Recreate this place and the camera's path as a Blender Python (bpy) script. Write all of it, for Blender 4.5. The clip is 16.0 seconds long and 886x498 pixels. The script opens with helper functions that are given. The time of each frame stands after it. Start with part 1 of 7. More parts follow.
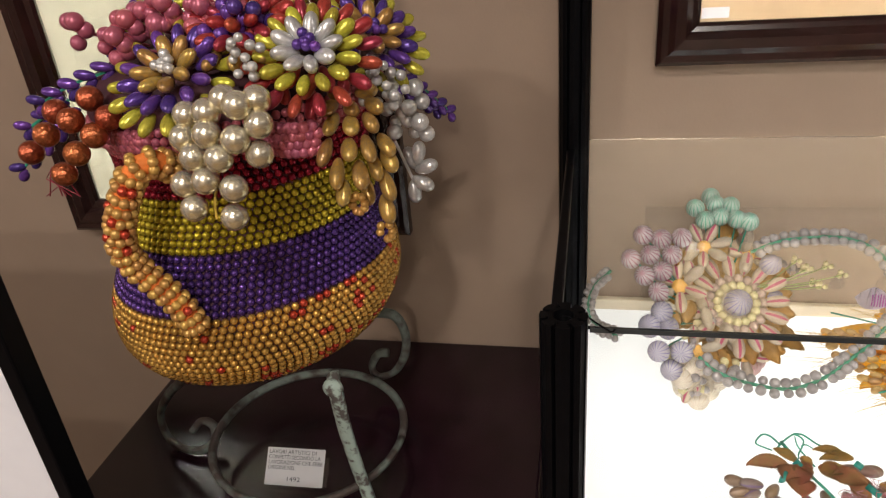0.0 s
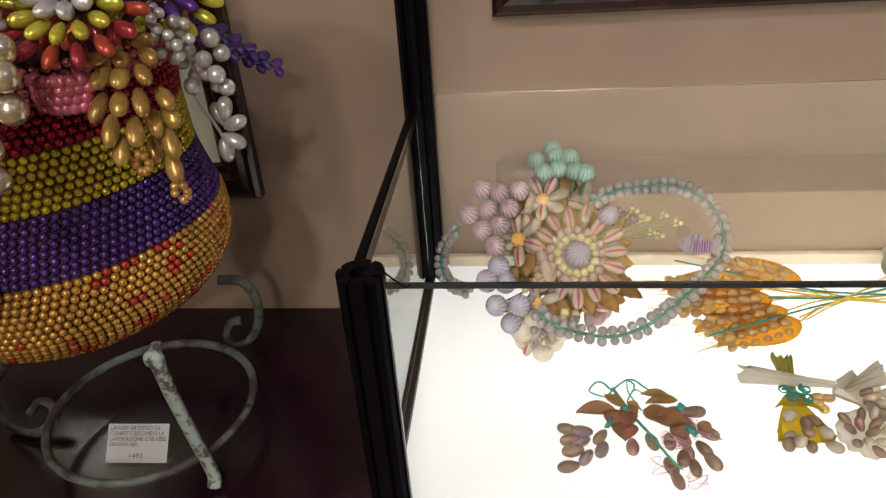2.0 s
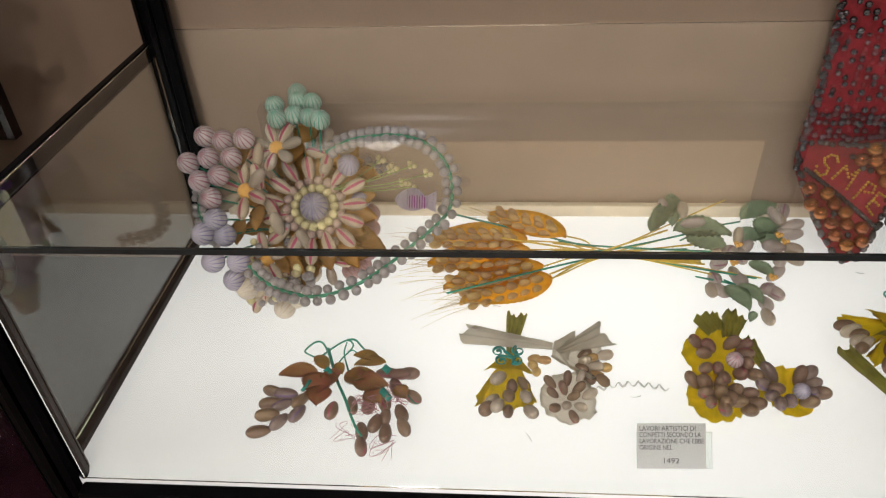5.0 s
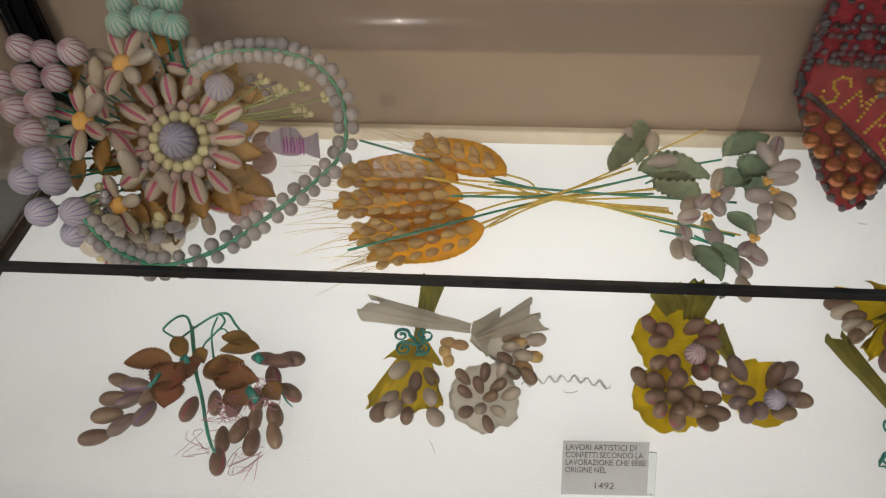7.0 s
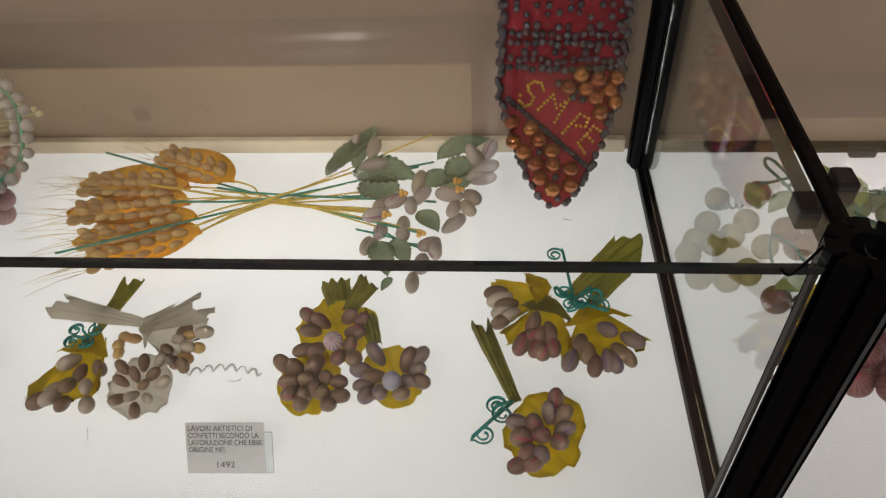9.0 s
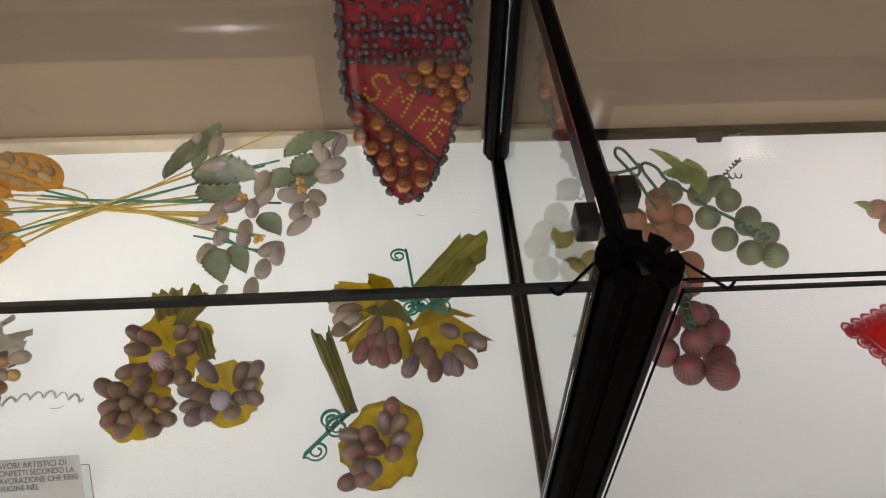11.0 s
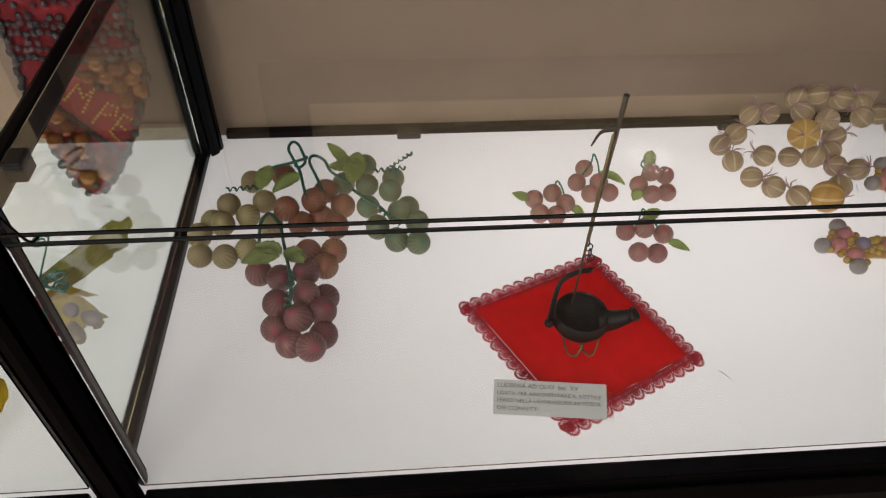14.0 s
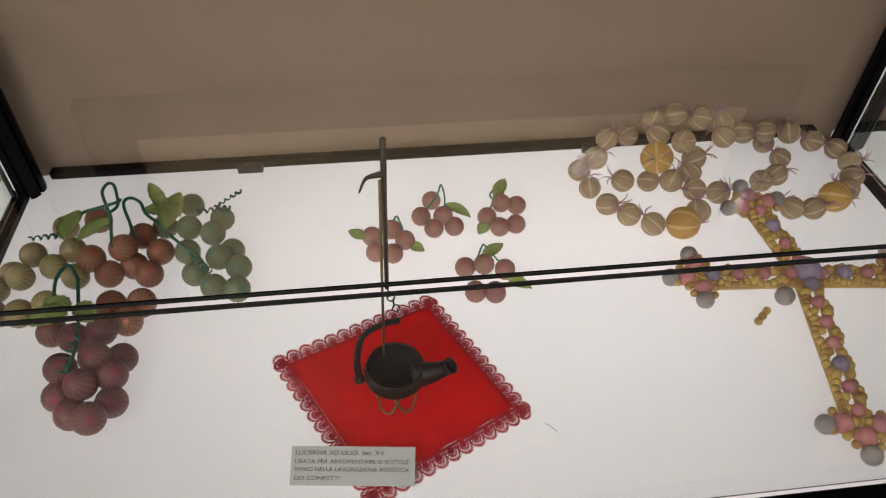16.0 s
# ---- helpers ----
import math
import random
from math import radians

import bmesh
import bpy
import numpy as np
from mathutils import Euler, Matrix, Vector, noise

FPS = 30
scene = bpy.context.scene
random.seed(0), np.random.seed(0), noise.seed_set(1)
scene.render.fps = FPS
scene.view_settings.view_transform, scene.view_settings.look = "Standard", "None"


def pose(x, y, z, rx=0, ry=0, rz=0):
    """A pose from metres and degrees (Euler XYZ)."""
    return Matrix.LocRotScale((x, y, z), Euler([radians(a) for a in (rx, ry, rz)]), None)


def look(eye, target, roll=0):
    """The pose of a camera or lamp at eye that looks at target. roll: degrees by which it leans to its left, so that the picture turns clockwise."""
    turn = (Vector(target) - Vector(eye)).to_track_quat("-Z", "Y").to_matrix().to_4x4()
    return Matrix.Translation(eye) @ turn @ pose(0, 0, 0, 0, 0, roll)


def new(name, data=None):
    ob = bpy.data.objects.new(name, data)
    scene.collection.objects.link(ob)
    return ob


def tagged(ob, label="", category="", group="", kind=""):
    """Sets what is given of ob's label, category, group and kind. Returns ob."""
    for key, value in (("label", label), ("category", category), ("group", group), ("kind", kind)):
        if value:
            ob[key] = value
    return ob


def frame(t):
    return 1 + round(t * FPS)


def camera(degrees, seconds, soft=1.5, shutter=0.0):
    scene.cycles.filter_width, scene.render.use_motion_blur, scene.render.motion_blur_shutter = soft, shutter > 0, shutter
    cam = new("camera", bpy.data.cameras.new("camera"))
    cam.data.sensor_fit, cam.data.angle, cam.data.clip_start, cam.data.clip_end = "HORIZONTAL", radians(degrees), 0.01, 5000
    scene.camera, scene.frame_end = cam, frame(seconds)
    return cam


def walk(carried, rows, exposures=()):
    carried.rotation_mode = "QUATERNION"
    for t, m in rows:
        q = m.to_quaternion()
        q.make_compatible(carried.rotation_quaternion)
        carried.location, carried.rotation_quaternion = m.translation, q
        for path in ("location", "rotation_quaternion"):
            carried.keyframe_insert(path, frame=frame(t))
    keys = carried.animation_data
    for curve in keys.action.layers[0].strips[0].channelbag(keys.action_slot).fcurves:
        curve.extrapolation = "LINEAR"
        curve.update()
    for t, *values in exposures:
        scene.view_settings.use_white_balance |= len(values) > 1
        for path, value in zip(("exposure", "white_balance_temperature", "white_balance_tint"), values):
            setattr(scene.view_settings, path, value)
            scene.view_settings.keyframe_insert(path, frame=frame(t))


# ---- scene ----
cam = camera(63.9, 16.0, soft=1.2)
PATH = [
    (0, (0.019, 0.062, 1.427), (-0.383, 1.789, 0.502), -5.0),
    (0.5, (0.041, 0.062, 1.421), (-0.294, 1.78, 0.454), -4.8),
    (1, (0.077, 0.071, 1.415), (-0.214, 1.784, 0.423), -4.7),
    (1.5, (0.105, 0.085, 1.409), (-0.14, 1.791, 0.395), -4.4),
    (2, (0.129, 0.093, 1.402), (-0.081, 1.798, 0.378), -4.1),
    (2.5, (0.163, 0.097, 1.399), (-0.002, 1.803, 0.368), -3.5),
    (3, (0.218, 0.108, 1.397), (0.084, 1.807, 0.35), -3.0),
    (3.5, (0.264, 0.117, 1.394), (0.128, 1.805, 0.33), -3.0),
    (4, (0.316, 0.124, 1.395), (0.186, 1.798, 0.308), -2.7),
    (4.5, (0.381, 0.136, 1.393), (0.242, 1.782, 0.265), -2.6),
    (6.8, (0.464, 0.343, 1.328), (0.361, 1.75, -0.09), -1.4),
    (7, (0.491, 0.353, 1.328), (0.375, 1.737, -0.111), -1.7),
    (7.5, (0.587, 0.348, 1.333), (0.434, 1.719, -0.115), -2.8),
    (8, (0.681, 0.343, 1.333), (0.51, 1.715, -0.112), -3.6),
    (8.5, (0.756, 0.34, 1.335), (0.584, 1.732, -0.091), -3.9),
    (9, (0.807, 0.327, 1.331), (0.657, 1.751, -0.065), -3.8),
    (11.5, (0.911, 0.363, 1.331), (1.001, 1.728, -0.129), 0.5),
    (12, (0.959, 0.363, 1.328), (1.038, 1.721, -0.138), 0.0),
    (12.5, (1.017, 0.354, 1.329), (1.153, 1.709, -0.136), 2.3),
    (13, (1.094, 0.33, 1.333), (1.212, 1.703, -0.117), 1.8),
    (13.5, (1.159, 0.307, 1.341), (1.271, 1.695, -0.094), 1.5),
    (14, (1.21, 0.288, 1.346), (1.347, 1.691, -0.074), 1.8),
    (14.5, (1.231, 0.307, 1.339), (1.394, 1.714, -0.073), 1.8),
    (15, (1.247, 0.332, 1.337), (1.428, 1.74, -0.072), 1.6),
    (15.5, (1.278, 0.344, 1.33), (1.484, 1.752, -0.075), 1.9),
    (16, (1.368, 0.337, 1.336), (1.572, 1.747, -0.067), 1.7),
]
walk(cam, [(t, look(eye, target, roll)) for t, eye, target, roll in PATH],
     exposures=[(0, 0.52), (2, 0.36), (3.5, 0.12), (4.7, -0.08), (6.8, -0.46), (9, -0.50), (11.3, -0.50), (16, -0.46)])

# ---- light ----
world = bpy.data.worlds.new("room_air")
scene.world = world
world.use_nodes = True
world.node_tree.nodes["Background"].inputs[0].default_value = (0.9, 0.85, 0.8, 1)
world.node_tree.nodes["Background"].inputs[1].default_value = 0.02
SPOTS = ((0.08, -0.86, 10.0), (2.47, -0.89, 6.0), (-2.3, -0.88, 26.0), (-0.3, -2.2, 24.0), (0.5, -2.95, 36.0))   # place and watts of the ceiling spots; the last is an added, unseen fill
PANEL_GLOW = 1.08

WALL_Y = 1.047      # face of the back wall
PANEL_Z = 0.80     # lit table tops
GLASS_Z = 1.083    # top of the show cases
POSTS_X = (-0.008, 0.979, 1.975, 2.965)
FRONT_X = (-0.001, 0.983, 1.976, 2.965)
REAR_X = (-0.004, 0.982, 1.993, 2.970)
FRONT_Y, BACK_Y = 0.578, 1.019
TABLE_Z = 0.718


# ---- materials ----
def material(name, color=(0.5, 0.5, 0.5), rough=0.5, metal=0.0, grain=0.0, scale=40.0, bump=0.0, bump_scale=120.0,
             second=None, spots=0.5, per_piece=0.0, trans=0.0, coat=0.0, sharp=1.0):
    """Principled surface with mottling at two scales, fine relief, piece-to-piece variation and optional see-through light."""
    m = bpy.data.materials.new(name)
    m.use_nodes = True
    nt = m.node_tree
    n, l = nt.nodes, nt.links
    p = n["Principled BSDF"]
    p.inputs["Roughness"].default_value, p.inputs["Metallic"].default_value = rough, metal
    p.inputs["Coat Weight"].default_value = coat
    co = n.new("ShaderNodeTexCoord")
    big, fine = n.new("ShaderNodeTexNoise"), n.new("ShaderNodeTexNoise")
    big.inputs["Scale"].default_value, fine.inputs["Scale"].default_value = scale / 8, scale
    big.inputs["Detail"].default_value = fine.inputs["Detail"].default_value = 4
    l.new(co.outputs["Object"], big.inputs["Vector"]), l.new(co.outputs["Object"], fine.inputs["Vector"])
    add = n.new("ShaderNodeMath"); add.operation = "ADD"
    l.new(big.outputs["Fac"], add.inputs[0]), l.new(fine.outputs["Fac"], add.inputs[1])
    ramp = n.new("ShaderNodeMapRange")
    ramp.inputs["From Min"].default_value, ramp.inputs["From Max"].default_value = 1 - 0.3 / sharp + (spots - 0.5), 1 + 0.3 / sharp + (spots - 0.5)
    l.new(add.outputs[0], ramp.inputs["Value"])
    mix = n.new("ShaderNodeMix"); mix.data_type = "RGBA"
    a = Vector(color)
    b = Vector(second) if second else a * (1 - grain)
    a = a if second else a * (1 + grain * 0.6)
    mix.inputs["A"].default_value, mix.inputs["B"].default_value = (*a, 1), (*b, 1)
    l.new(ramp.outputs["Result"], mix.inputs["Factor"])
    out = mix.outputs["Result"]
    if per_piece:
        info, hsv = n.new("ShaderNodeObjectInfo"), n.new("ShaderNodeHueSaturation")
        v, h = n.new("ShaderNodeMapRange"), n.new("ShaderNodeMapRange")
        v.inputs["To Min"].default_value, v.inputs["To Max"].default_value = 1 - per_piece, 1 + per_piece * 0.6
        h.inputs["To Min"].default_value, h.inputs["To Max"].default_value = 0.5 - per_piece * 0.06, 0.5 + per_piece * 0.06
        l.new(info.outputs["Random"], v.inputs["Value"]), l.new(info.outputs["Random"], h.inputs["Value"])
        l.new(v.outputs["Result"], hsv.inputs["Value"]), l.new(h.outputs["Result"], hsv.inputs["Hue"])
        l.new(out, hsv.inputs["Color"])
        out = hsv.outputs["Color"]
    l.new(out, p.inputs["Base Color"])
    if bump:
        relief, bm_ = n.new("ShaderNodeTexNoise"), n.new("ShaderNodeBump")
        relief.inputs["Scale"].default_value, relief.inputs["Detail"].default_value = bump_scale, 3
        bm_.inputs["Strength"].default_value, bm_.inputs["Distance"].default_value = bump, 0.002
        l.new(co.outputs["Object"], relief.inputs["Vector"]), l.new(relief.outputs["Fac"], bm_.inputs["Height"])
        l.new(bm_.outputs["Normal"], p.inputs["Normal"])
    if trans:
        t, ms = n.new("ShaderNodeBsdfTranslucent"), n.new("ShaderNodeMixShader")
        l.new(out, t.inputs["Color"])
        ms.inputs["Fac"].default_value = trans
        l.new(p.outputs[0], ms.inputs[1]), l.new(t.outputs[0], ms.inputs[2])
        l.new(ms.outputs[0], n["Material Output"].inputs["Surface"])
    return m


def striped(name, ground, line, lines=11, share=0.35, rough=0.45, trans=0.0, tips=None):
    """A sugar ball with thin coloured meridian threads that meet at its poles."""
    m = material(name, ground, rough, grain=0.15, scale=180, bump=0.15, bump_scale=500, per_piece=0.16, trans=trans)
    nt = m.node_tree
    n, l = nt.nodes, nt.links
    co, sep = n.new("ShaderNodeTexCoord"), n.new("ShaderNodeSeparateXYZ")
    l.new(co.outputs["Object"], sep.inputs[0])
    ang, mul, sine, gate = (n.new("ShaderNodeMath") for _ in range(4))
    ang.operation, mul.operation, sine.operation = "ARCTAN2", "MULTIPLY", "SINE"
    l.new(sep.outputs["Y"], ang.inputs[0]), l.new(sep.outputs["X"], ang.inputs[1])
    l.new(ang.outputs[0], mul.inputs[0])
    mul.inputs[1].default_value = lines
    l.new(mul.outputs[0], sine.inputs[0])
    rng = n.new("ShaderNodeMapRange")
    rng.inputs["From Min"].default_value, rng.inputs["From Max"].default_value = 1 - 2 * share, 1 - share * 0.8
    l.new(sine.outputs[0], rng.inputs["Value"])
    mix = n.new("ShaderNodeMix"); mix.data_type = "RGBA"
    p = n["Principled BSDF"]
    old = p.inputs["Base Color"].links[0].from_socket
    l.new(rng.outputs["Result"], mix.inputs["Factor"])
    l.new(old, mix.inputs["A"])
    mix.inputs["B"].default_value = (*line, 1)
    out = mix.outputs["Result"]
    if tips:
        tip, pole = n.new("ShaderNodeMix"), n.new("ShaderNodeMapRange")
        tip.data_type = "RGBA"
        pole.inputs["From Min"].default_value, pole.inputs["From Max"].default_value = 0.92, 1.03
        l.new(sep.outputs["Z"], pole.inputs["Value"]), l.new(pole.outputs["Result"], tip.inputs["Factor"])
        l.new(out, tip.inputs["A"])
        tip.inputs["B"].default_value = (*tips, 1)
        out = tip.outputs["Result"]
    l.new(out, p.inputs["Base Color"])
    for node in n:
        if node.type == "BSDF_TRANSLUCENT":
            l.new(out, node.inputs["Color"])
    return m


def lit_panel(name, color, glow):
    """Milky acrylic lit from below: it glows, weaker towards its edges, and still takes light and gloss from above."""
    m = material(name, (0.3, 0.3, 0.29), 0.32, grain=0.03, scale=20)
    n, l = m.node_tree.nodes, m.node_tree.links
    p = n["Principled BSDF"]
    p.inputs["Emission Color"].default_value = (*color, 1)
    co, sep = n.new("ShaderNodeTexCoord"), n.new("ShaderNodeSeparateXYZ")
    l.new(co.outputs["Generated"], sep.inputs[0])
    gx, gy = n.new("ShaderNodeMapRange"), n.new("ShaderNodeMapRange")
    for g, axis, lo in ((gx, "X", 0.6), (gy, "Y", 0.8)):
        d, a = n.new("ShaderNodeMath"), n.new("ShaderNodeMath")
        d.operation, a.operation = "SUBTRACT", "ABSOLUTE"
        l.new(sep.outputs[axis], d.inputs[0])
        d.inputs[1].default_value = 0.55
        l.new(d.outputs[0], a.inputs[0]), l.new(a.outputs[0], g.inputs["Value"])
        g.interpolation_type = "SMOOTHSTEP"
        g.inputs["From Min"].default_value, g.inputs["From Max"].default_value = 0.05, 0.55
        g.inputs["To Min"].default_value, g.inputs["To Max"].default_value = 1.0, lo
    mul, k = n.new("ShaderNodeMath"), n.new("ShaderNodeMath")
    mul.operation = k.operation = "MULTIPLY"
    l.new(gx.outputs["Result"], mul.inputs[0]), l.new(gy.outputs["Result"], mul.inputs[1])
    l.new(mul.outputs[0], k.inputs[0])
    k.inputs[1].default_value = glow
    l.new(k.outputs[0], p.inputs["Emission Strength"])
    return m


def glass_material(name, tint=(0.97, 0.99, 0.98), rough=0.0):
    m = bpy.data.materials.new(name)
    m.use_nodes = True
    n = m.node_tree.nodes
    g = n.new("ShaderNodeBsdfGlass")
    g.inputs["Color"].default_value = (*tint, 1)
    g.inputs["IOR"].default_value, g.inputs["Roughness"].default_value = 1.52, rough
    m.node_tree.links.new(g.outputs[0], n["Material Output"].inputs["Surface"])
    return m


def glow_material(name, color, strength):
    m = bpy.data.materials.new(name)
    m.use_nodes = True
    p = m.node_tree.nodes["Principled BSDF"]
    p.inputs["Emission Color"].default_value, p.inputs["Emission Strength"].default_value = (*color, 1), strength
    return m


WALL = material("taupe_wall_paint", (0.285, 0.207, 0.148), 0.75, grain=0.06, scale=14, bump=0.12, bump_scale=260)
CEILING = material("ceiling_paint", (0.75, 0.72, 0.68), 0.85, grain=0.03, scale=20, bump=0.1)
FLOOR = material("dark_floor", (0.16, 0.1, 0.07), 0.4, grain=0.4, scale=30, bump=0.1)
BLACK = material("black_anodised_metal", (0.003, 0.003, 0.0036), 0.34, 0.0, grain=0.3, scale=60, bump=0.03, bump_scale=400)
BLACK_BOARD = material("black_board", (0.015, 0.014, 0.014), 0.5, grain=0.3, scale=40, bump=0.05)
PLASTIC = material("black_plastic", (0.008, 0.008, 0.009), 0.45, grain=0.2, scale=80)
GLASS = glass_material("clear_glass")
PICTURE_GLASS = glass_material("picture_glass", (0.98, 0.98, 0.97), 0.0)
EDGE = material("dark_glass_edge", (0.025, 0.033, 0.036), 0.12, grain=0.3, scale=90, coat=0.4)
BLACK.node_tree.nodes["Principled BSDF"].inputs["Specular IOR Level"].default_value = 0.07
PANEL_WARM = lit_panel("lit_acrylic_warm", (1.0, 0.955, 0.93), PANEL_GLOW)
PANEL_COOL = lit_panel("lit_acrylic_cool", (1.0, 0.905, 0.91), PANEL_GLOW * 0.96)
LEDGE = material("cream_ledge", (0.72, 0.62, 0.46), 0.5, grain=0.15, scale=50, bump=0.08)
MAHOGANY = material("mahogany_frame", (0.022, 0.008, 0.007), 0.2, grain=0.6, scale=70, bump=0.1, bump_scale=90, coat=0.2)
TABLETOP = material("dark_red_tabletop", (0.016, 0.005, 0.0085), 0.2, grain=0.5, scale=24, bump=0.02, bump_scale=60)
PAPER_OLD = material("aged_paper", (0.58, 0.43, 0.26), 0.8, grain=0.12, scale=25)
PAPER_PALE = material("pale_olive_paper", (0.5, 0.5, 0.38), 0.8, grain=0.12, scale=25)
INK = material("sepia_ink", (0.09, 0.065, 0.05), 0.8, grain=0.3, scale=200)
WHITE_BOARD = material("white_board", (0.74, 0.75, 0.78), 0.5, grain=0.05, scale=20)


# ---- building blocks ----
WORLD_OF = {}


def thing(name, label, category, at=(0, 0, 0), group="", kind=""):
    ob = new(name)
    ob.location = at
    WORLD_OF[ob.name] = Matrix.Translation(at)
    return tagged(ob, label, category, group, kind)


def link_part(ob, parent, m=None):
    m = m if m is not None else Matrix.Identity(4)
    WORLD_OF[ob.name] = m
    if parent is not None:
        ob.parent = parent
        ob.matrix_parent_inverse = WORLD_OF[parent.name].inverted()
    ob.matrix_basis = m
    return ob


def part(name, bm, mat, parent=None, label="", m=None, smooth=False):
    """Links a bmesh, in world coordinates unless m is given, as one mesh object under a thing or a part."""
    me = bpy.data.meshes.new(name)
    bmesh.ops.recalc_face_normals(bm, faces=bm.faces[:])
    bm.to_mesh(me)
    bm.free()
    me.materials.append(mat)
    if smooth:
        me.shade_smooth()
    ob = link_part(new(name, me), parent, m)
    return tagged(ob, label) if label else ob


def piece(name, me, parent, m, label=""):
    ob = link_part(new(name, me), parent, m)
    return tagged(ob, label) if label else ob


def mesh_of(name, bm, mat, smooth=True):
    me = bpy.data.meshes.new(name)
    bmesh.ops.recalc_face_normals(bm, faces=bm.faces[:])
    bm.to_mesh(me)
    bm.free()
    me.materials.append(mat)
    if smooth:
        me.shade_smooth()
    return me


def structure(name, bm, mat, label, category):
    return tagged(part(name, bm, mat), label, category, kind="structure")


def box(lo, hi, bevel=0.0, bm=None):
    bm = bm or bmesh.new()
    size = [hi[k] - lo[k] for k in range(3)]
    mid = [(hi[k] + lo[k]) / 2 for k in range(3)]
    made = bmesh.ops.create_cube(bm, size=1, matrix=Matrix.LocRotScale(mid, None, size))
    if bevel:
        edges = {e for v in made["verts"] for e in v.link_edges}
        bmesh.ops.bevel(bm, geom=list(edges), offset=bevel, segments=2, affect="EDGES", profile=0.5)
    return bm


def tube(points, radius, sides=8, bm=None, taper=1.0, flat=1.0):
    """A round bar along a line of points; taper: the end's share of the radius; flat: squash across."""
    bm = bm or bmesh.new()
    pts = [Vector(p) for p in points]
    rings = []
    side = None
    for k, p in enumerate(pts):
        way = (pts[min(k + 1, len(pts) - 1)] - pts[max(k - 1, 0)]).normalized()
        if side is None:
            side = way.orthogonal().normalized()
        side = (side - way * side.dot(way))
        side = side.normalized() if side.length > 1e-6 else way.orthogonal().normalized()
        up = way.cross(side)
        r = radius * (1 + (taper - 1) * k / max(1, len(pts) - 1))
        rings.append([bm.verts.new(p + side * math.cos(a) * r + up * math.sin(a) * r * flat)
                      for a in (2 * math.pi * i / sides for i in range(sides))])
    for a, b in zip(rings, rings[1:]):
        for i in range(sides):
            bm.faces.new((a[i], a[(i + 1) % sides], b[(i + 1) % sides], b[i]))
    bm.faces.new(rings[0]), bm.faces.new(rings[-1][::-1])
    return bm


def lathe(profile, sides=48, bm=None, m=None):
    """Turns (radius, height) pairs round the z axis."""
    bm = bm or bmesh.new()
    m = m or Matrix.Identity(4)
    rings = [[bm.verts.new(m @ Vector((r * math.cos(a), r * math.sin(a), z)))
              for a in (2 * math.pi * i / sides for i in range(sides))] for r, z in profile]
    for a, b in zip(rings, rings[1:]):
        for i in range(sides):
            bm.faces.new((a[i], a[(i + 1) % sides], b[(i + 1) % sides], b[i]))
    return bm


def egg(size=(1, 1, 1), u=12, v=8, m=None, bm=None):
    bm = bm or bmesh.new()
    bmesh.ops.create_uvsphere(bm, u_segments=u, v_segments=v, radius=1,
                              matrix=(m or Matrix.Identity(4)) @ Matrix.Diagonal((*size, 1)))
    return bm


def curve_points(keys, steps=8):
    """A smooth line through the key points."""
    k = [Vector(p) for p in keys]
    k = [k[0] * 2 - k[1]] + k + [k[-1] * 2 - k[-2]]
    out = []
    for a, b, c, d in zip(k, k[1:], k[2:], k[3:]):
        for i in range(steps):
            t = i / steps
            out.append(0.5 * ((2 * b) + (c - a) * t + (2 * a - 5 * b + 4 * c - d) * t * t + (3 * b - a - 3 * c + d) * t ** 3))
    return out + [k[-2]]


def aim(at, way, size=1.0, roll=0.0, up=(0, 0, 1)):
    """A pose at a point whose z axis lies along way."""
    q = Vector(way).to_track_quat("Z", "Y")
    s = size if isinstance(size, tuple) else (size, size, size)
    return Matrix.LocRotScale(Vector(at), q, None) @ Matrix.Rotation(roll, 4, "Z") @ Matrix.Diagonal((*s, 1))


def aim_up(at, way, up, size):
    """A pose whose z axis lies along way and whose y axis leans towards up."""
    z = Vector(way).normalized()
    y = Vector(up) - z * Vector(up).dot(z)
    y.normalize()
    m = Matrix((y.cross(z), y, z)).transposed().to_4x4()
    m.translation = Vector(at)
    return m @ Matrix.Diagonal((*size, 1))


def settle(ob, hub, shift, size=1.0):
    """Sets a finished thing down at its place on the lit table: scaled about hub, then shifted."""
    hub = Vector((hub[0], hub[1], PANEL_Z))
    ob.location = hub + (ob.location - hub) * size + Vector((shift[0], shift[1], 0))
    ob.scale = (size, size, size)


# ---- room ----
structure("floor", box((-3, -3.2, -0.05), (5, 1.2, 0)), FLOOR, "dark reddish-brown polished floor of the museum room", "floor")
structure("wall_back", box((-3, WALL_Y, 0), (5, WALL_Y + 0.12, 2.95)), WALL, "taupe painted wall behind the show cases", "wall")
structure("wall_front", box((-3, -3.32, 0), (5, -3.2, 2.95)), WALL, "taupe painted wall across the room", "wall")
structure("wall_left", box((-3.12, -3.32, 0), (-3, 1.16, 2.95)), WALL, "taupe painted side wall of the room", "wall")
structure("wall_right", box((5, -3.32, 0), (5.12, 1.16, 2.95)), WALL, "taupe painted end wall of the room", "wall")
structure("ceiling", box((-3.1, -3.3, 2.95), (5.1, 1.15, 3.05)), CEILING, "white painted plaster ceiling", "ceiling")

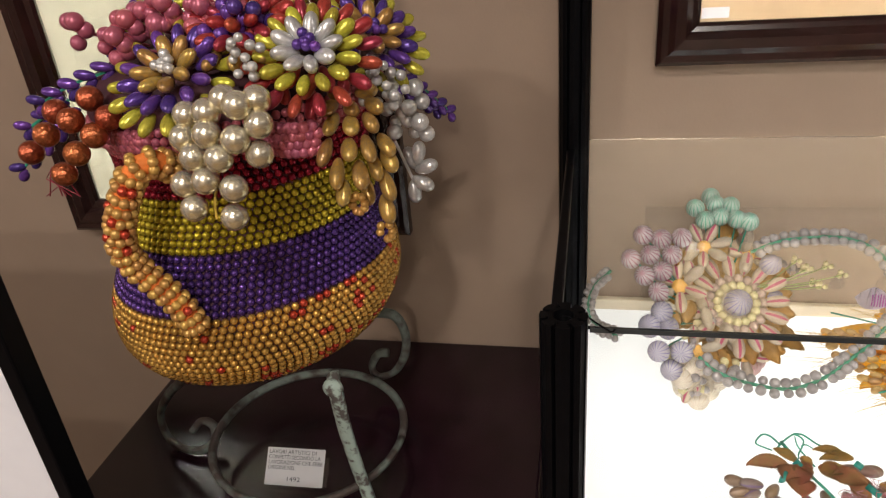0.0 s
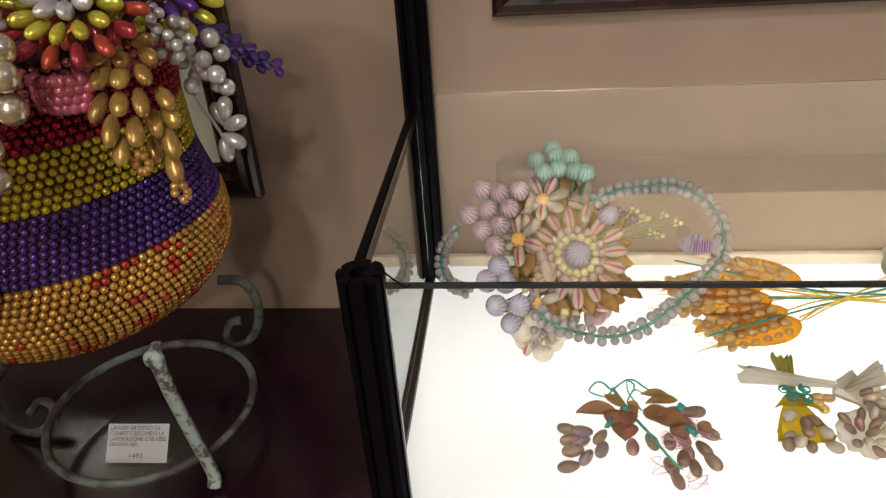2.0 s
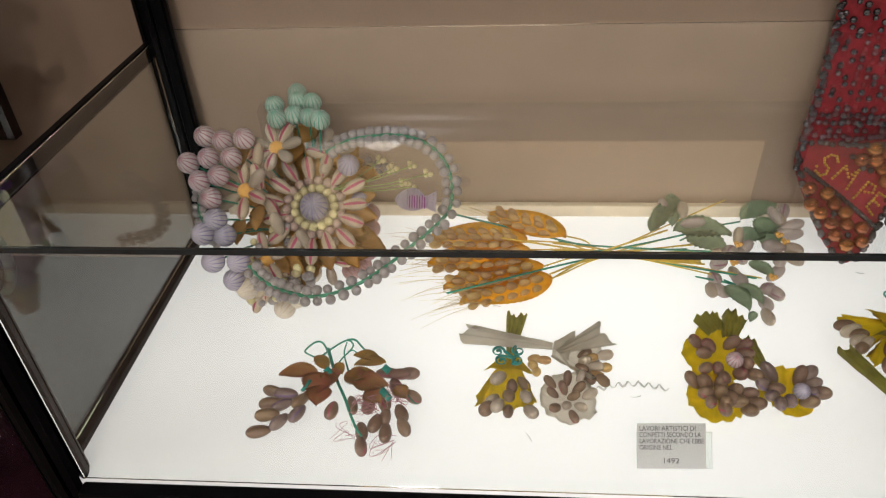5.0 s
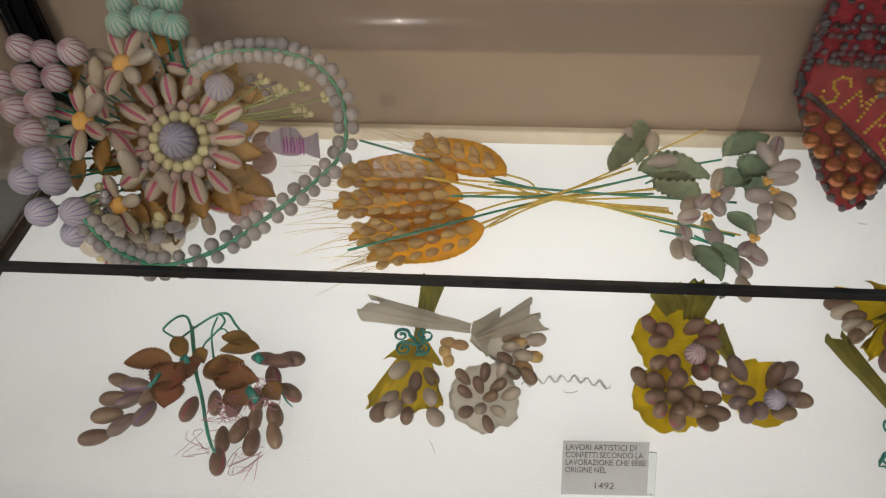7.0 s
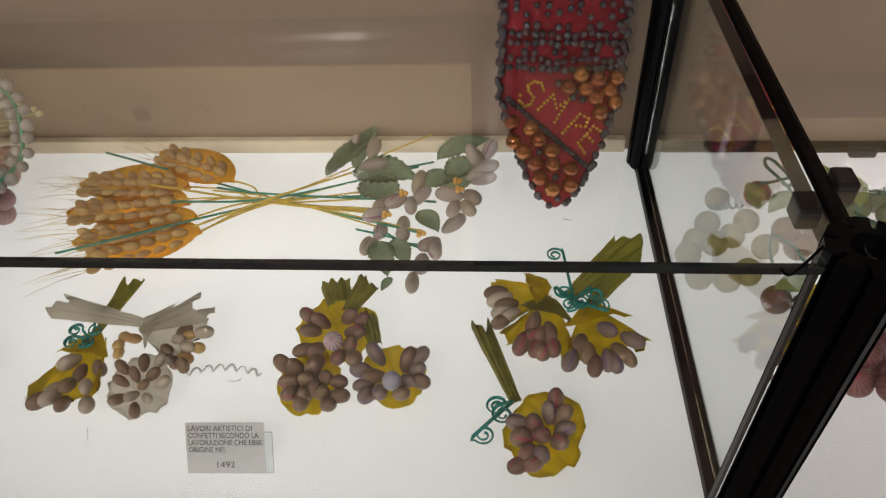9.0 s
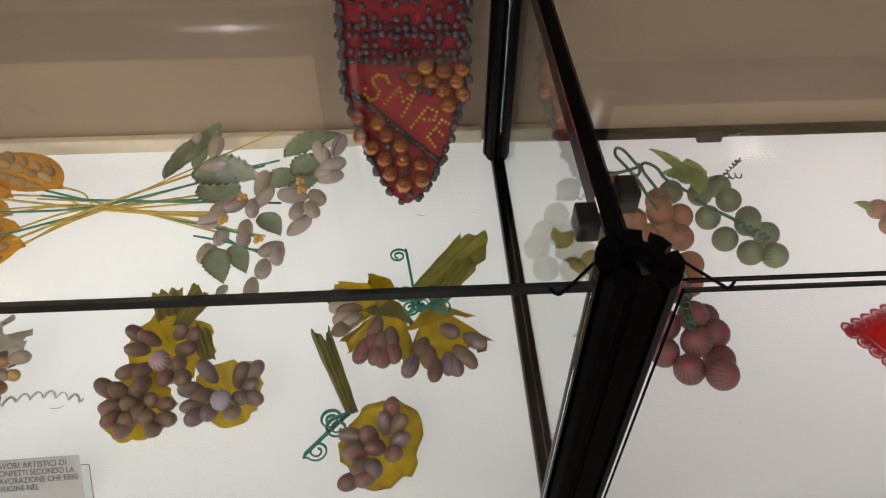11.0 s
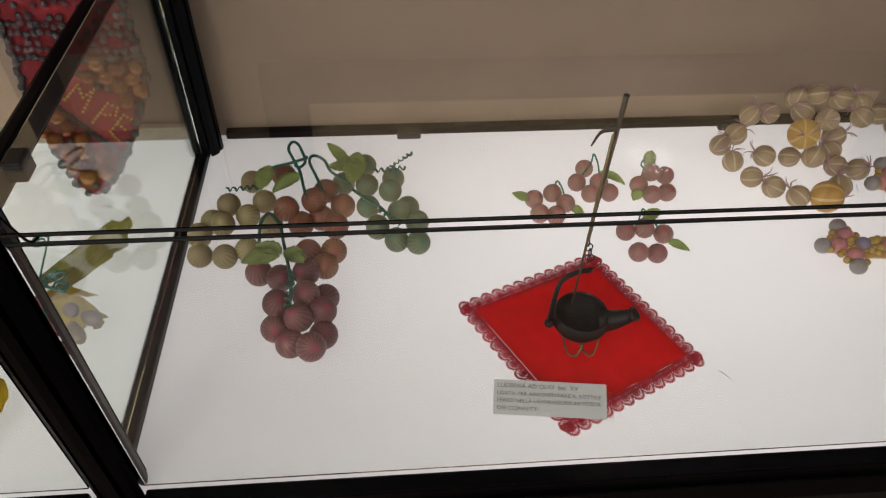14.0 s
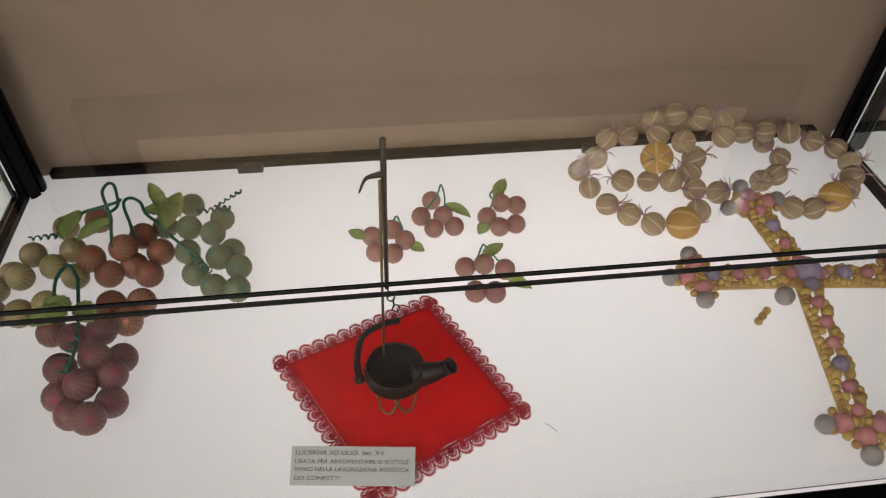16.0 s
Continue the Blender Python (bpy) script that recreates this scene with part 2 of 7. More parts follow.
SPOT_GLOW = glow_material("lamp_glow", (1.0, 0.9, 0.76), 40.0)
LAMP_RIM = material("white_lamp_rim", (0.8, 0.8, 0.8), 0.3, grain=0.05)
FROST_GLOW = glow_material("frosted_ring_glow", (0.9, 0.86, 1.0), 45.0)
# the last spot has no known source: added to brighten the pot from the front
for lx, ly, watts in SPOTS:
    lamp = thing("ceiling_spot", "round white recessed ceiling spot with a bright lamp, one of them added as fill", "ceiling lamp", (lx, ly, 2.95), "rows of ceiling spots")
    at = Matrix.Translation((lx, ly, 2.95))
    part("rim", lathe([(0.121, -0.004), (0.124, -0.012), (0.14, -0.01), (0.145, 0.0)], 40), LAMP_RIM, lamp, m=at, smooth=True)
    part("frosted_ring", lathe([(0.056, -0.005), (0.12, -0.005)], 40), FROST_GLOW, lamp, "softly glowing frosted ring", m=at)
    part("lens", lathe([(0.001, -0.006), (0.05, -0.006)], 32), SPOT_GLOW, lamp, "glowing warm white lens", m=at)
    light = bpy.data.lights.new("spot_light", "AREA")
    light.shape, light.size, light.energy, light.color = "DISK", 0.06 if watts < 20 else 0.22, watts, (1.0, 0.92, 0.83)
    shine = new("spot_light", light)
    shine.location = (lx, ly, 2.938)


# ---- show cases ----
def post_profile(radius=0.021, slot=0.0135, hole=0.009):
    """Outline of an eight-slotted round profile: eight lobes with narrow slots between."""
    ring = []
    for i in range(8):
        mid = i * math.pi / 4
        for off, r in ((-0.30, radius * 0.985), (0.0, radius), (0.30, radius * 0.985), (0.31, slot * 1.25), (0.24, slot), (0.545, slot), (0.475, slot * 1.25)):
            ring.append((r * math.cos(mid + off), r * math.sin(mid + off)))
    return ring


def post_mesh(height):
    bm = bmesh.new()
    out = post_profile()
    hole = [(0.009 * math.cos(2 * math.pi * i / len(out) - 0.3), 0.009 * math.sin(2 * math.pi * i / len(out) - 0.3)) for i in range(len(out))]
    rings = []
    for ring, zz in ((out, 0), (out, height), (hole, height), (hole, height - 0.05)):
        rings.append([bm.verts.new((x, y, zz)) for x, y in ring])
    for a, b in zip(rings, rings[1:]):
        for i in range(len(a)):
            bm.faces.new((a[i], a[(i + 1) % len(a)], b[(i + 1) % len(a)], b[i]))
    bm.faces.new(rings[-1])
    me = bpy.data.meshes.new("post")
    bm.to_mesh(me)
    bm.free()
    me.materials.append(BLACK)
    return me


SHORT_POST, TALL_POST = post_mesh(GLASS_Z + 0.006), post_mesh(2.3)
for k, px in enumerate(POSTS_X):
    p = thing("corner_post", "short black slotted metal post at the show case's front corner", "post", (FRONT_X[k], FRONT_Y, 0), "show case posts")
    piece("profile", SHORT_POST, p, Matrix.Translation((FRONT_X[k], FRONT_Y, 0)))
    p = thing("corner_post", "tall black slotted metal post standing against the wall", "post", (REAR_X[k], BACK_Y, 0), "show case posts")
    piece("profile", TALL_POST, p, Matrix.Translation((REAR_X[k], BACK_Y, 0)))
    # side frame between two posts: rails with a pane
    side = thing("side_screen", "glass side pane in black metal rails", "glass screen", (px, 0.79, PANEL_Z), "show case sides")
    y0, y1 = FRONT_Y + 0.02, BACK_Y - 0.02
    part("top_rail", box((px - 0.005, y0, GLASS_Z - 0.02), (px + 0.005, y1, GLASS_Z + 0.001), 0.002), BLACK, side)
    part("bottom_rail", box((px - 0.0095, y0, PANEL_Z - 0.05), (px + 0.0095, y1, PANEL_Z + 0.008), 0.002), BLACK, side)
    pane = part("pane", box((px - 0.0025, y0 + 0.001, PANEL_Z + 0.009), (px + 0.0025, y1 - 0.001, GLASS_Z - 0.023)), GLASS, side, "clear glass pane")
    pane.visible_shadow = False
    if k in (1, 2):
        for sx, yy in ((-1, 0.615), (1, 0.635)):
            part("clamp", box((px + sx * 0.0125 - 0.0058, yy - 0.008, GLASS_Z - 0.013), (px + sx * 0.0125 + 0.0058, yy + 0.008, GLASS_Z + 0.003), 0.0015), PLASTIC, side, "black plastic glass clamp")

for k, (x0, x1) in enumerate(zip(POSTS_X, POSTS_X[1:])):
    a, b = FRONT_X[k] + 0.022, FRONT_X[k + 1] - 0.022
    warm = k == 0
    case = thing("show_case", "glass-topped show case with a lit white table and black rails", "show case", (x0 + 0.49, 0.79, 0), "row of show cases")
    part("front_board", box((a, FRONT_Y + 0.004, 0.0), (b, FRONT_Y + 0.018, PANEL_Z - 0.056)), BLACK_BOARD, case)
    part("lit_panel", box((x0 + 0.01, FRONT_Y - 0.0095, PANEL_Z - 0.008), (x1 - 0.01, WALL_Y - 0.003, PANEL_Z), 0.0), PANEL_WARM if warm else PANEL_COOL, case, "glowing milky white acrylic table")
    part("front_rail", box((a, FRONT_Y - 0.026, PANEL_Z - 0.055), (b, FRONT_Y - 0.010, PANEL_Z + 0.003), 0.002), BLACK, case)
    part("front_lip", box((a, FRONT_Y - 0.030, PANEL_Z - 0.036), (b, FRONT_Y - 0.0265, PANEL_Z - 0.014), 0.001), BLACK, case)
    if warm:
        part("back_ledge", box((a, WALL_Y - 0.012, PANEL_Z + 0.001), (b, WALL_Y - 0.001, PANEL_Z + 0.02), 0.002), LEDGE, case, "cream painted ledge")
    else:
        part("back_rail", box((a, WALL_Y - 0.014, PANEL_Z + 0.001), (b, WALL_Y - 0.001, PANEL_Z + 0.011), 0.002), BLACK, case)
        for fx in (0.24, 0.66):
            part("clip", box((x0 + fx, WALL_Y - 0.024, PANEL_Z + 0.001), (x0 + fx + 0.03, WALL_Y - 0.0145, PANEL_Z + 0.012), 0.002), PLASTIC, case)
    thick = 0.0045 if warm else 0.002
    lip = 0.0062 if warm else 0.0067
    low = GLASS_Z - (0.0048 if warm else 0.0085)
    pane = part("front_pane", box((a, FRONT_Y - 0.0085, PANEL_Z + 0.005), (b, FRONT_Y - 0.0055, low)), GLASS, case, "clear glass front pane")
    pane.visible_shadow = False
    top = part("top_pane", box((x0 + 0.0055, FRONT_Y - lip + 0.0002, GLASS_Z - min(thick, 0.0035)), (x1 - 0.0055, WALL_Y - 0.004, GLASS_Z)), GLASS, case, "clear glass top pane")
    top.visible_shadow = False
    part("top_edge", box((a, FRONT_Y - (0.0095 if warm else 0.0082), GLASS_Z - thick), (b, FRONT_Y - lip, GLASS_Z + (0.0003 if warm else -0.0003)), 0.0004), EDGE, case, "dark polished glass edge")
    if not warm:
        part("front_edge", box((a, FRONT_Y - 0.0086, low + 0.0003), (b, FRONT_Y - 0.0066, low + 0.0022), 0.0005), EDGE, case, "dark polished glass edge")
    for cx, s in ((a, 1), (b, -1)):
        part("glass_hook", tube(curve_points([(cx - s * 0.004, FRONT_Y + 0.004, GLASS_Z + 0.004), (cx + s * 0.014, FRONT_Y - 0.012, GLASS_Z + 0.001), (cx + s * 0.018, FRONT_Y - 0.0125, GLASS_Z - 0.001), (cx + s * 0.021, FRONT_Y - 0.0105, GLASS_Z + 0.001)], 4), 0.0008, 6), BLACK, case, "thin dark wire hook")


# ---- pictures on the wall ----
def picture(name, label, x0, z0, width, height, paper, border=0.052, tilt=0.0):
    base = Matrix.Translation((x0 + width / 2, WALL_Y - 0.003, z0)) @ Matrix.Rotation(tilt, 4, "X")
    ob = thing(name, label, "picture", (x0 + width / 2, WALL_Y - 0.003, z0))
    w, h = width / 2, height
    section = [(0.0, 0.0), (0.0, 0.018), (0.006, 0.024), (0.014, 0.023), (0.022, 0.028), (0.034, 0.026), (0.042, 0.016), (border - 0.004, 0.014), (border, 0.010), (border, 0.0)]
    for side in ("bottom", "top", "left", "right"):
        bm = bmesh.new()
        rows = []
        for d, depth in section:
            a = {"bottom": ((-w + d, d), (w - d, d)), "top": ((-w + d, h - d), (w - d, h - d)),
                 "left": ((-w + d, d), (-w + d, h - d)), "right": ((w - d, d), (w - d, h - d))}[side]
            rows.append([bm.verts.new((x, -depth, z)) for x, z in a])
        for p, q in zip(rows, rows[1:]):
            bm.faces.new((p[0], p[1], q[1], q[0]))
        part("moulding", bm, MAHOGANY, ob, m=base, smooth=False)
    part("paper", box((-w + border, -0.004, border), (w - border, -0.002, h - border)), paper, ob, "aged paper sheet", m=base)
    g = part("pane", box((-w + border + 0.0005, -0.0085, border + 0.0005), (w - border - 0.0005, -0.0065, h - border - 0.0005)), PICTURE_GLASS, ob, "clear glass", m=base)
    g.visible_shadow = False
    return ob, base


pic_1, base_1 = picture("framed_picture", "framed pale sheet in dark mahogany moulding on the wall", -0.853, 0.934, 0.597, 0.82, PAPER_PALE, 0.055)
pic_2, base_2 = picture("framed_certificate", "aged printed sheet in a glossy mahogany frame", 0.099, 1.187, 0.73, 0.56, PAPER_OLD)
pic_3, base_3 = picture("framed_certificate", "aged sheet in a glossy mahogany frame above the show case", 1.06, 1.262, 0.84, 0.6, PAPER_OLD)

# ---- table and screen beside the cases ----
side_table = thing("side_table", "dark red-brown polished wooden table against the wall", "table", (-0.35, 0.78, 0))
part("tabletop", box((-0.665, 0.5, TABLE_Z - 0.03), (-0.038, WALL_Y - 0.002, TABLE_Z), 0.004), TABLETOP, side_table)
for tx in (-0.63, -0.075):
    for ty in (0.54, 1.0):
        part("leg", box((tx - 0.025, ty - 0.025, 0), (tx + 0.025, ty + 0.025, TABLE_Z - 0.0305), 0.003), TABLETOP, side_table)
screen = thing("white_screen", "white board with a black metal edge post", "partition", (-0.8, 0.48, 0))
part("board", box((-1.2, 0.474, 0.02), (-0.4735, 0.486, 1.2)), WHITE_BOARD, screen)
part("edge_post", box((-0.473, 0.468, 0), (-0.457, 0.492, 1.22), 0.002), BLACK, screen)


# ---- sweets and small parts ----
def rim_noise(i, seed):
    return noise.noise(Vector((i * 0.37, seed * 3.1, 0.5)))


def ball_mesh(name, mat, radius=1.0, u=16, v=10):
    return mesh_of(name, egg((radius,) * 3, u, v), mat)


def almond_mesh(name, mat, u=14, v=10):
    """A sugared almond of unit length 1 along z: fuller at one end, a little flat."""
    bm = egg((0.33, 0.28, 0.5), u, v)
    for vert in bm.verts:
        k = 1.0 + 0.30 * vert.co.z
        vert.co.x *= k
        vert.co.y *= k
    return mesh_of(name, bm, mat)


def leaf(length, width, bend=0.15, teeth=7, thick=0.0006, notch=0.86):
    """A toothed, folded leaf along x with a raised midrib."""
    bm = bmesh.new()
    n = teeth * 2
    rows = []
    for i in range(n + 1):
        t = i / n
        w = width * math.sin(math.pi * min(1, t ** 0.8)) ** 0.8 * (1.0 if i % 2 else notch) + 0.0003
        z = bend * length * math.sin(t * math.pi * 0.9)
        rows.append([bm.verts.new((length * t, s * w / 2, z + abs(s) * width * 0.12)) for s in (-1, -0.5, 0, 0.5, 1)])
    for a, b in zip(rows, rows[1:]):
        for i in range(4):
            bm.faces.new((a[i], a[i + 1], b[i + 1], b[i]))
    bmesh.ops.solidify(bm, geom=bm.faces[:], thickness=thick)
    return bm


def flat_way(a, b):
    return (Vector(b) - Vector(a)).normalized()


SUGAR = striped("sugar_almond_pink_line", (0.2, 0.12, 0.078), (0.34, 0.05, 0.09), 1, 0.014, trans=0.04)
SUGAR_PLAIN = material("sugar_almond", (0.185, 0.11, 0.066), 0.42, grain=0.2, scale=160, bump=0.2, bump_scale=400, per_piece=0.22, trans=0.04)
SUGAR_WHITE = material("sugar_white", (0.44, 0.36, 0.28), 0.42, grain=0.1, scale=160, bump=0.15, bump_scale=400, per_piece=0.1, trans=0.15)
SUGAR_LILAC = striped("sugar_almond_lilac", (0.19, 0.13, 0.11), (0.13, 0.08, 0.17), 2, 0.05, trans=0.04)
SUGAR_ROSE = material("sugar_rose", (0.5, 0.22, 0.24), 0.42, grain=0.25, scale=120, bump=0.15, bump_scale=400, per_piece=0.2, trans=0.15)
SUGAR_GOLD = material("sugar_wheat", (0.6, 0.38, 0.15), 0.42, grain=0.2, scale=120, bump=0.12, per_piece=0.18, trans=0.3)
SUGAR_CREAM = material("sugar_cream", (0.66, 0.58, 0.32), 0.42, grain=0.12, scale=120, bump=0.12, per_piece=0.12, trans=0.15)
ORANGE_CENTRE = material("orange_sugar_centre", (0.78, 0.42, 0.1), 0.5, grain=0.2, scale=120, bump=0.3, bump_scale=300)
PINK_BALL = striped("pink_striped_sugar", (0.5, 0.42, 0.42), (0.3, 0.09, 0.14), 13, 0.2, trans=0.06, tips=(0.36, 0.12, 0.17))
MINT_BALL = striped("mint_striped_sugar", (0.42, 0.52, 0.44), (0.1, 0.34, 0.24), 13, 0.2, trans=0.06, tips=(0.12, 0.4, 0.28))
LILAC_BALL = striped("lilac_striped_sugar", (0.42, 0.39, 0.43), (0.2, 0.16, 0.33), 14, 0.16, trans=0.1)
GREY_BEAD = material("white_sugar_bead", (0.3, 0.265, 0.26), 0.4, grain=0.12, scale=200, bump=0.1, per_piece=0.14)
YELLOW_FOIL = material("yellow_translucent_paper", (0.72, 0.54, 0.015), 0.35, grain=0.28, scale=60, bump=0.5, bump_scale=160, trans=0.6)
OLIVE_FOIL = material("olive_crumpled_ribbon", (0.36, 0.33, 0.06), 0.4, grain=0.35, scale=50, bump=0.4, bump_scale=160, trans=0.35)
WHITE_VEIL = material("white_tulle", (0.74, 0.69, 0.6), 0.6, grain=0.1, scale=60, bump=0.4, bump_scale=500, trans=0.8)
GOLD_LEAF = material("gold_fabric_leaf", (0.58, 0.34, 0.10), 0.45, grain=0.25, scale=90, bump=0.3, bump_scale=260, trans=0.2)
BROWN_LEAF = material("russet_fabric_leaf", (0.42, 0.15, 0.08), 0.5, grain=0.35, scale=90, bump=0.3, bump_scale=260, trans=0.6, second=(0.4, 0.26, 0.1))
RUST_LEAF = material("rust_fabric_leaf", (0.42, 0.14, 0.09), 0.5, grain=0.35, scale=90, bump=0.3, bump_scale=260, trans=0.5, second=(0.3, 0.14, 0.05))
AMBER_LEAF = material("amber_fabric_leaf", (0.5, 0.27, 0.07), 0.5, grain=0.35, scale=90, bump=0.3, bump_scale=260, trans=0.5, second=(0.24, 0.17, 0.05))
GREEN_LEAF = material("green_fabric_leaf", (0.33, 0.41, 0.28), 0.5, grain=0.3, scale=90, bump=0.3, bump_scale=260, trans=0.5)
LIME_LEAF = material("light_green_fabric_leaf", (0.46, 0.56, 0.22), 0.5, grain=0.3, scale=90, bump=0.3, bump_scale=260, trans=0.6)
GREEN_WIRE = material("green_wrapped_wire", (0.02, 0.25, 0.16), 0.5, grain=0.3, scale=120, bump=0.2)
TEAL_CURL = material("teal_curling_ribbon", (0.02, 0.3, 0.24), 0.3, grain=0.3, scale=120, trans=0.3)
YELLOW_WIRE = material("yellow_straw", (0.66, 0.45, 0.06), 0.5, grain=0.3, scale=120)
PALE_STRAW = material("pale_awn", (0.62, 0.46, 0.2), 0.6, grain=0.3, scale=120)
WHITE_RIBBON = material("white_curled_ribbon", (0.75, 0.74, 0.72), 0.4, grain=0.1, trans=0.3)
FISH_FOIL = material("silver_lilac_foil", (0.5, 0.44, 0.55), 0.3, 0.3, grain=0.3, scale=140, bump=0.2, second=(0.62, 0.58, 0.64))
PURPLE_PRINT = material("purple_foil_print", (0.3, 0.05, 0.28), 0.4, 0.1, grain=0.2, scale=140)
CARD = material("white_card", (0.46, 0.46, 0.455), 0.6, grain=0.03, scale=60)
ACRYLIC = glass_material("clear_acrylic")
PRINT = material("black_print", (0.03, 0.03, 0.035), 0.7)

SUGAR_PETAL = striped("cream_petal_pink_line", (0.5, 0.40, 0.29), (0.40, 0.06, 0.12), 1, 0.03, trans=0.12)
ALMOND_PETAL = almond_mesh("petal", SUGAR_PETAL)
ALMOND = almond_mesh("almond", SUGAR)
ALMOND_PETAL_PALE = almond_mesh("petal", striped("pale_petal_lilac_line", (0.5, 0.42, 0.38), (0.36, 0.18, 0.24), 1, 0.012, trans=0.2))
ALMOND_PLAIN = almond_mesh("almond", SUGAR_PLAIN)
ALMOND_WHITE = almond_mesh("almond", SUGAR_WHITE)
ALMOND_LILAC = almond_mesh("almond", SUGAR_LILAC)
ALMOND_ROSE = almond_mesh("almond", SUGAR_ROSE)
ALMOND_ROSE_DARK = almond_mesh("almond", striped("sugar_almond_rose_veined", (0.2, 0.105, 0.075), (0.25, 0.03, 0.06), 2, 0.04, trans=0.04))
ALMOND_GOLD = almond_mesh("kernel", SUGAR_GOLD, 10, 7)
BALL_PINK, BALL_MINT, BALL_LILAC = ball_mesh("ball", PINK_BALL), ball_mesh("ball", MINT_BALL), ball_mesh("ball", LILAC_BALL)
BALL_GREY, BALL_CREAM, BALL_ORANGE = ball_mesh("bead", GREY_BEAD, 1, 10, 7), ball_mesh("bead", SUGAR_CREAM, 1, 10, 7), ball_mesh("centre", ORANGE_CENTRE)
BALL_ROSE = ball_mesh("ball", SUGAR_ROSE)


def lettering(text, size, m, parent, mat=PRINT):
    """One printed line as a thin mesh; the pose m holds its left end, x along the line, y up the sheet."""
    curve = bpy.data.curves.new("line_of_print", "FONT")
    curve.body, curve.size, curve.extrude = text, size, 0.00008
    tmp = bpy.data.objects.new("line_of_print", curve)
    scene.collection.objects.link(tmp)
    me = bpy.data.meshes.new_from_object(tmp.evaluated_get(bpy.context.evaluated_depsgraph_get()))
    wide = max(v.co.x for v in me.vertices)
    bpy.data.objects.remove(tmp)
    me.materials.clear()
    me.materials.append(mat)
    return piece("line_of_print", me, parent, m), wide


def sheet_pose(bl, br, tl):
    """Pose of a flat card from three corners, with the width and height."""
    bl, br, tl = Vector(bl), Vector(br), Vector(tl)
    x = (br - bl).normalized()
    y = (tl - bl)
    y = (y - x * y.dot(x))
    h = y.length
    y.normalize()
    z = x.cross(y)
    m = Matrix((x, y, z)).transposed().to_4x4()
    m.translation = bl
    return m, (br - bl).length, h


def info_card(label, bl, br, tl, lines):
    m, w, h = sheet_pose(bl, br, tl)
    ob = thing("information_card", label, "card", bl)
    part("sheet", box((0, 0, -0.0004), (w, h, 0), 0), CARD, ob, m=m)
    part("holder", box((-0.0, -0.0, -0.0022), (w + 0.006, h * 0.8, -0.0008)), ACRYLIC, ob, "clear acrylic holder", m=m).visible_shadow = False
    part("foot", box((0.001, -0.0005, -0.02), (w + 0.004, 0.001, -0.0023)), ACRYLIC, ob, "clear acrylic foot", m=m).visible_shadow = False
    for text, size, up, fit in lines:
        row, wide = lettering(text, size * h, m @ Matrix.Translation((w * 0.03, h * up, 0.0003)), ob)
        if fit:
            s = min(1.25, w * fit / wide)
            off = 0.03 if fit > 0.4 else 0.36
            row.matrix_basis = m @ Matrix.Translation((w * off, h * up, 0.0003)) @ Matrix.Diagonal((s, 1, 1, 1))
    return ob


CARD_LINES = [("LAVORI ARTISTICI DI", 0.15, 0.84, 0.82), ("CONFETTI SECONDO LA", 0.15, 0.70, 0.9), ("LAVORAZIONE CHE EBBE", 0.15, 0.56, 0.94), ("ORIGINE NEL", 0.15, 0.42, 0.48), ("1492", 0.17, 0.12, 0.25)]


def crumple(bm, amount, scale, seed):
    for v in bm.verts:
        v.co += noise.noise_vector(v.co * scale + Vector((seed, seed * 0.7, 0))) * amount


def cornet(parent, neck, mouth, half, mat, tail=None, tail_mat=None, seed=0, lift=0.012, name="paper_wrap"):
    """Pleated paper cone that opens from its tied neck to its mouth, with a gathered tail behind the neck."""
    neck, mouth = Vector(neck), Vector(mouth)
    way = (mouth - neck)
    length = way.length
    way.normalize()
    side = Vector((0, 0, 1)).cross(way).normalized()
    up = way.cross(side)
    bm = bmesh.new()
    rows, n = 9, 28
    grid = []
    for r in range(rows):
        t = r / (rows - 1)
        ring = []
        for i in range(n + 1):
            a = math.pi * (1.12 * (i / n) - 0.06) + math.pi
            w = 0.006 + (half - 0.006) * t ** 0.8
            ruffle = 1 + 0.09 * t * math.sin(i * 2.4 + seed)
            reach = length * t * (1 + 0.12 * t * rim_noise(i, seed) * 2)
            ring.append(bm.verts.new(neck + way * reach + side * math.cos(a) * w * ruffle
                                     + up * (lift * (0.35 + 0.65 * t) + math.sin(a) * lift * (0.5 + 0.5 * t) * ruffle)))
        grid.append(ring)
    for a, b in zip(grid, grid[1:]):
        for i in range(n):
            bm.faces.new((a[i], a[i + 1], b[i + 1], b[i]))
    # torn back flap that folds over the neck
    crumple(bm, 0.0016, 160, seed)
    for v in bm.verts:
        v.co.z = max(v.co.z, PANEL_Z + 0.0015)
    bmesh.ops.solidify(bm, geom=bm.faces[:], thickness=0.0004)
    wrap = part(name, bm, mat, parent, smooth=True)
    flap = bmesh.new()
    g2 = []
    for r in range(5):
        t = r / 4
        ring = []
        for i in range(15):
            k = i / 14 * 2 - 1
            w = (0.006 + half * 0.72 * t)
            ring.append(flap.verts.new(neck + way * length * (0.42 + 0.08 * rim_noise(i + 9, seed)) * t + side * k * w + up * (lift * (1.25 + 0.5 * t * (1 - k * k)))))
        g2.append(ring)
    for a, b in zip(g2, g2[1:]):
        for i in range(14):
            flap.faces.new((a[i], a[i + 1], b[i + 1], b[i]))
    crumple(flap, 0.002, 150, seed + 5)
    bmesh.ops.solidify(flap, geom=flap.faces[:], thickness=0.0004)
    part("paper_flap", flap, mat if seed % 2 else (tail_mat or mat), wrap, smooth=True)
    if tail is not None:
        gather(parent, neck + up * lift, tail, 0.005, half * 0.42, tail_mat or mat, seed)
    return way, side, up


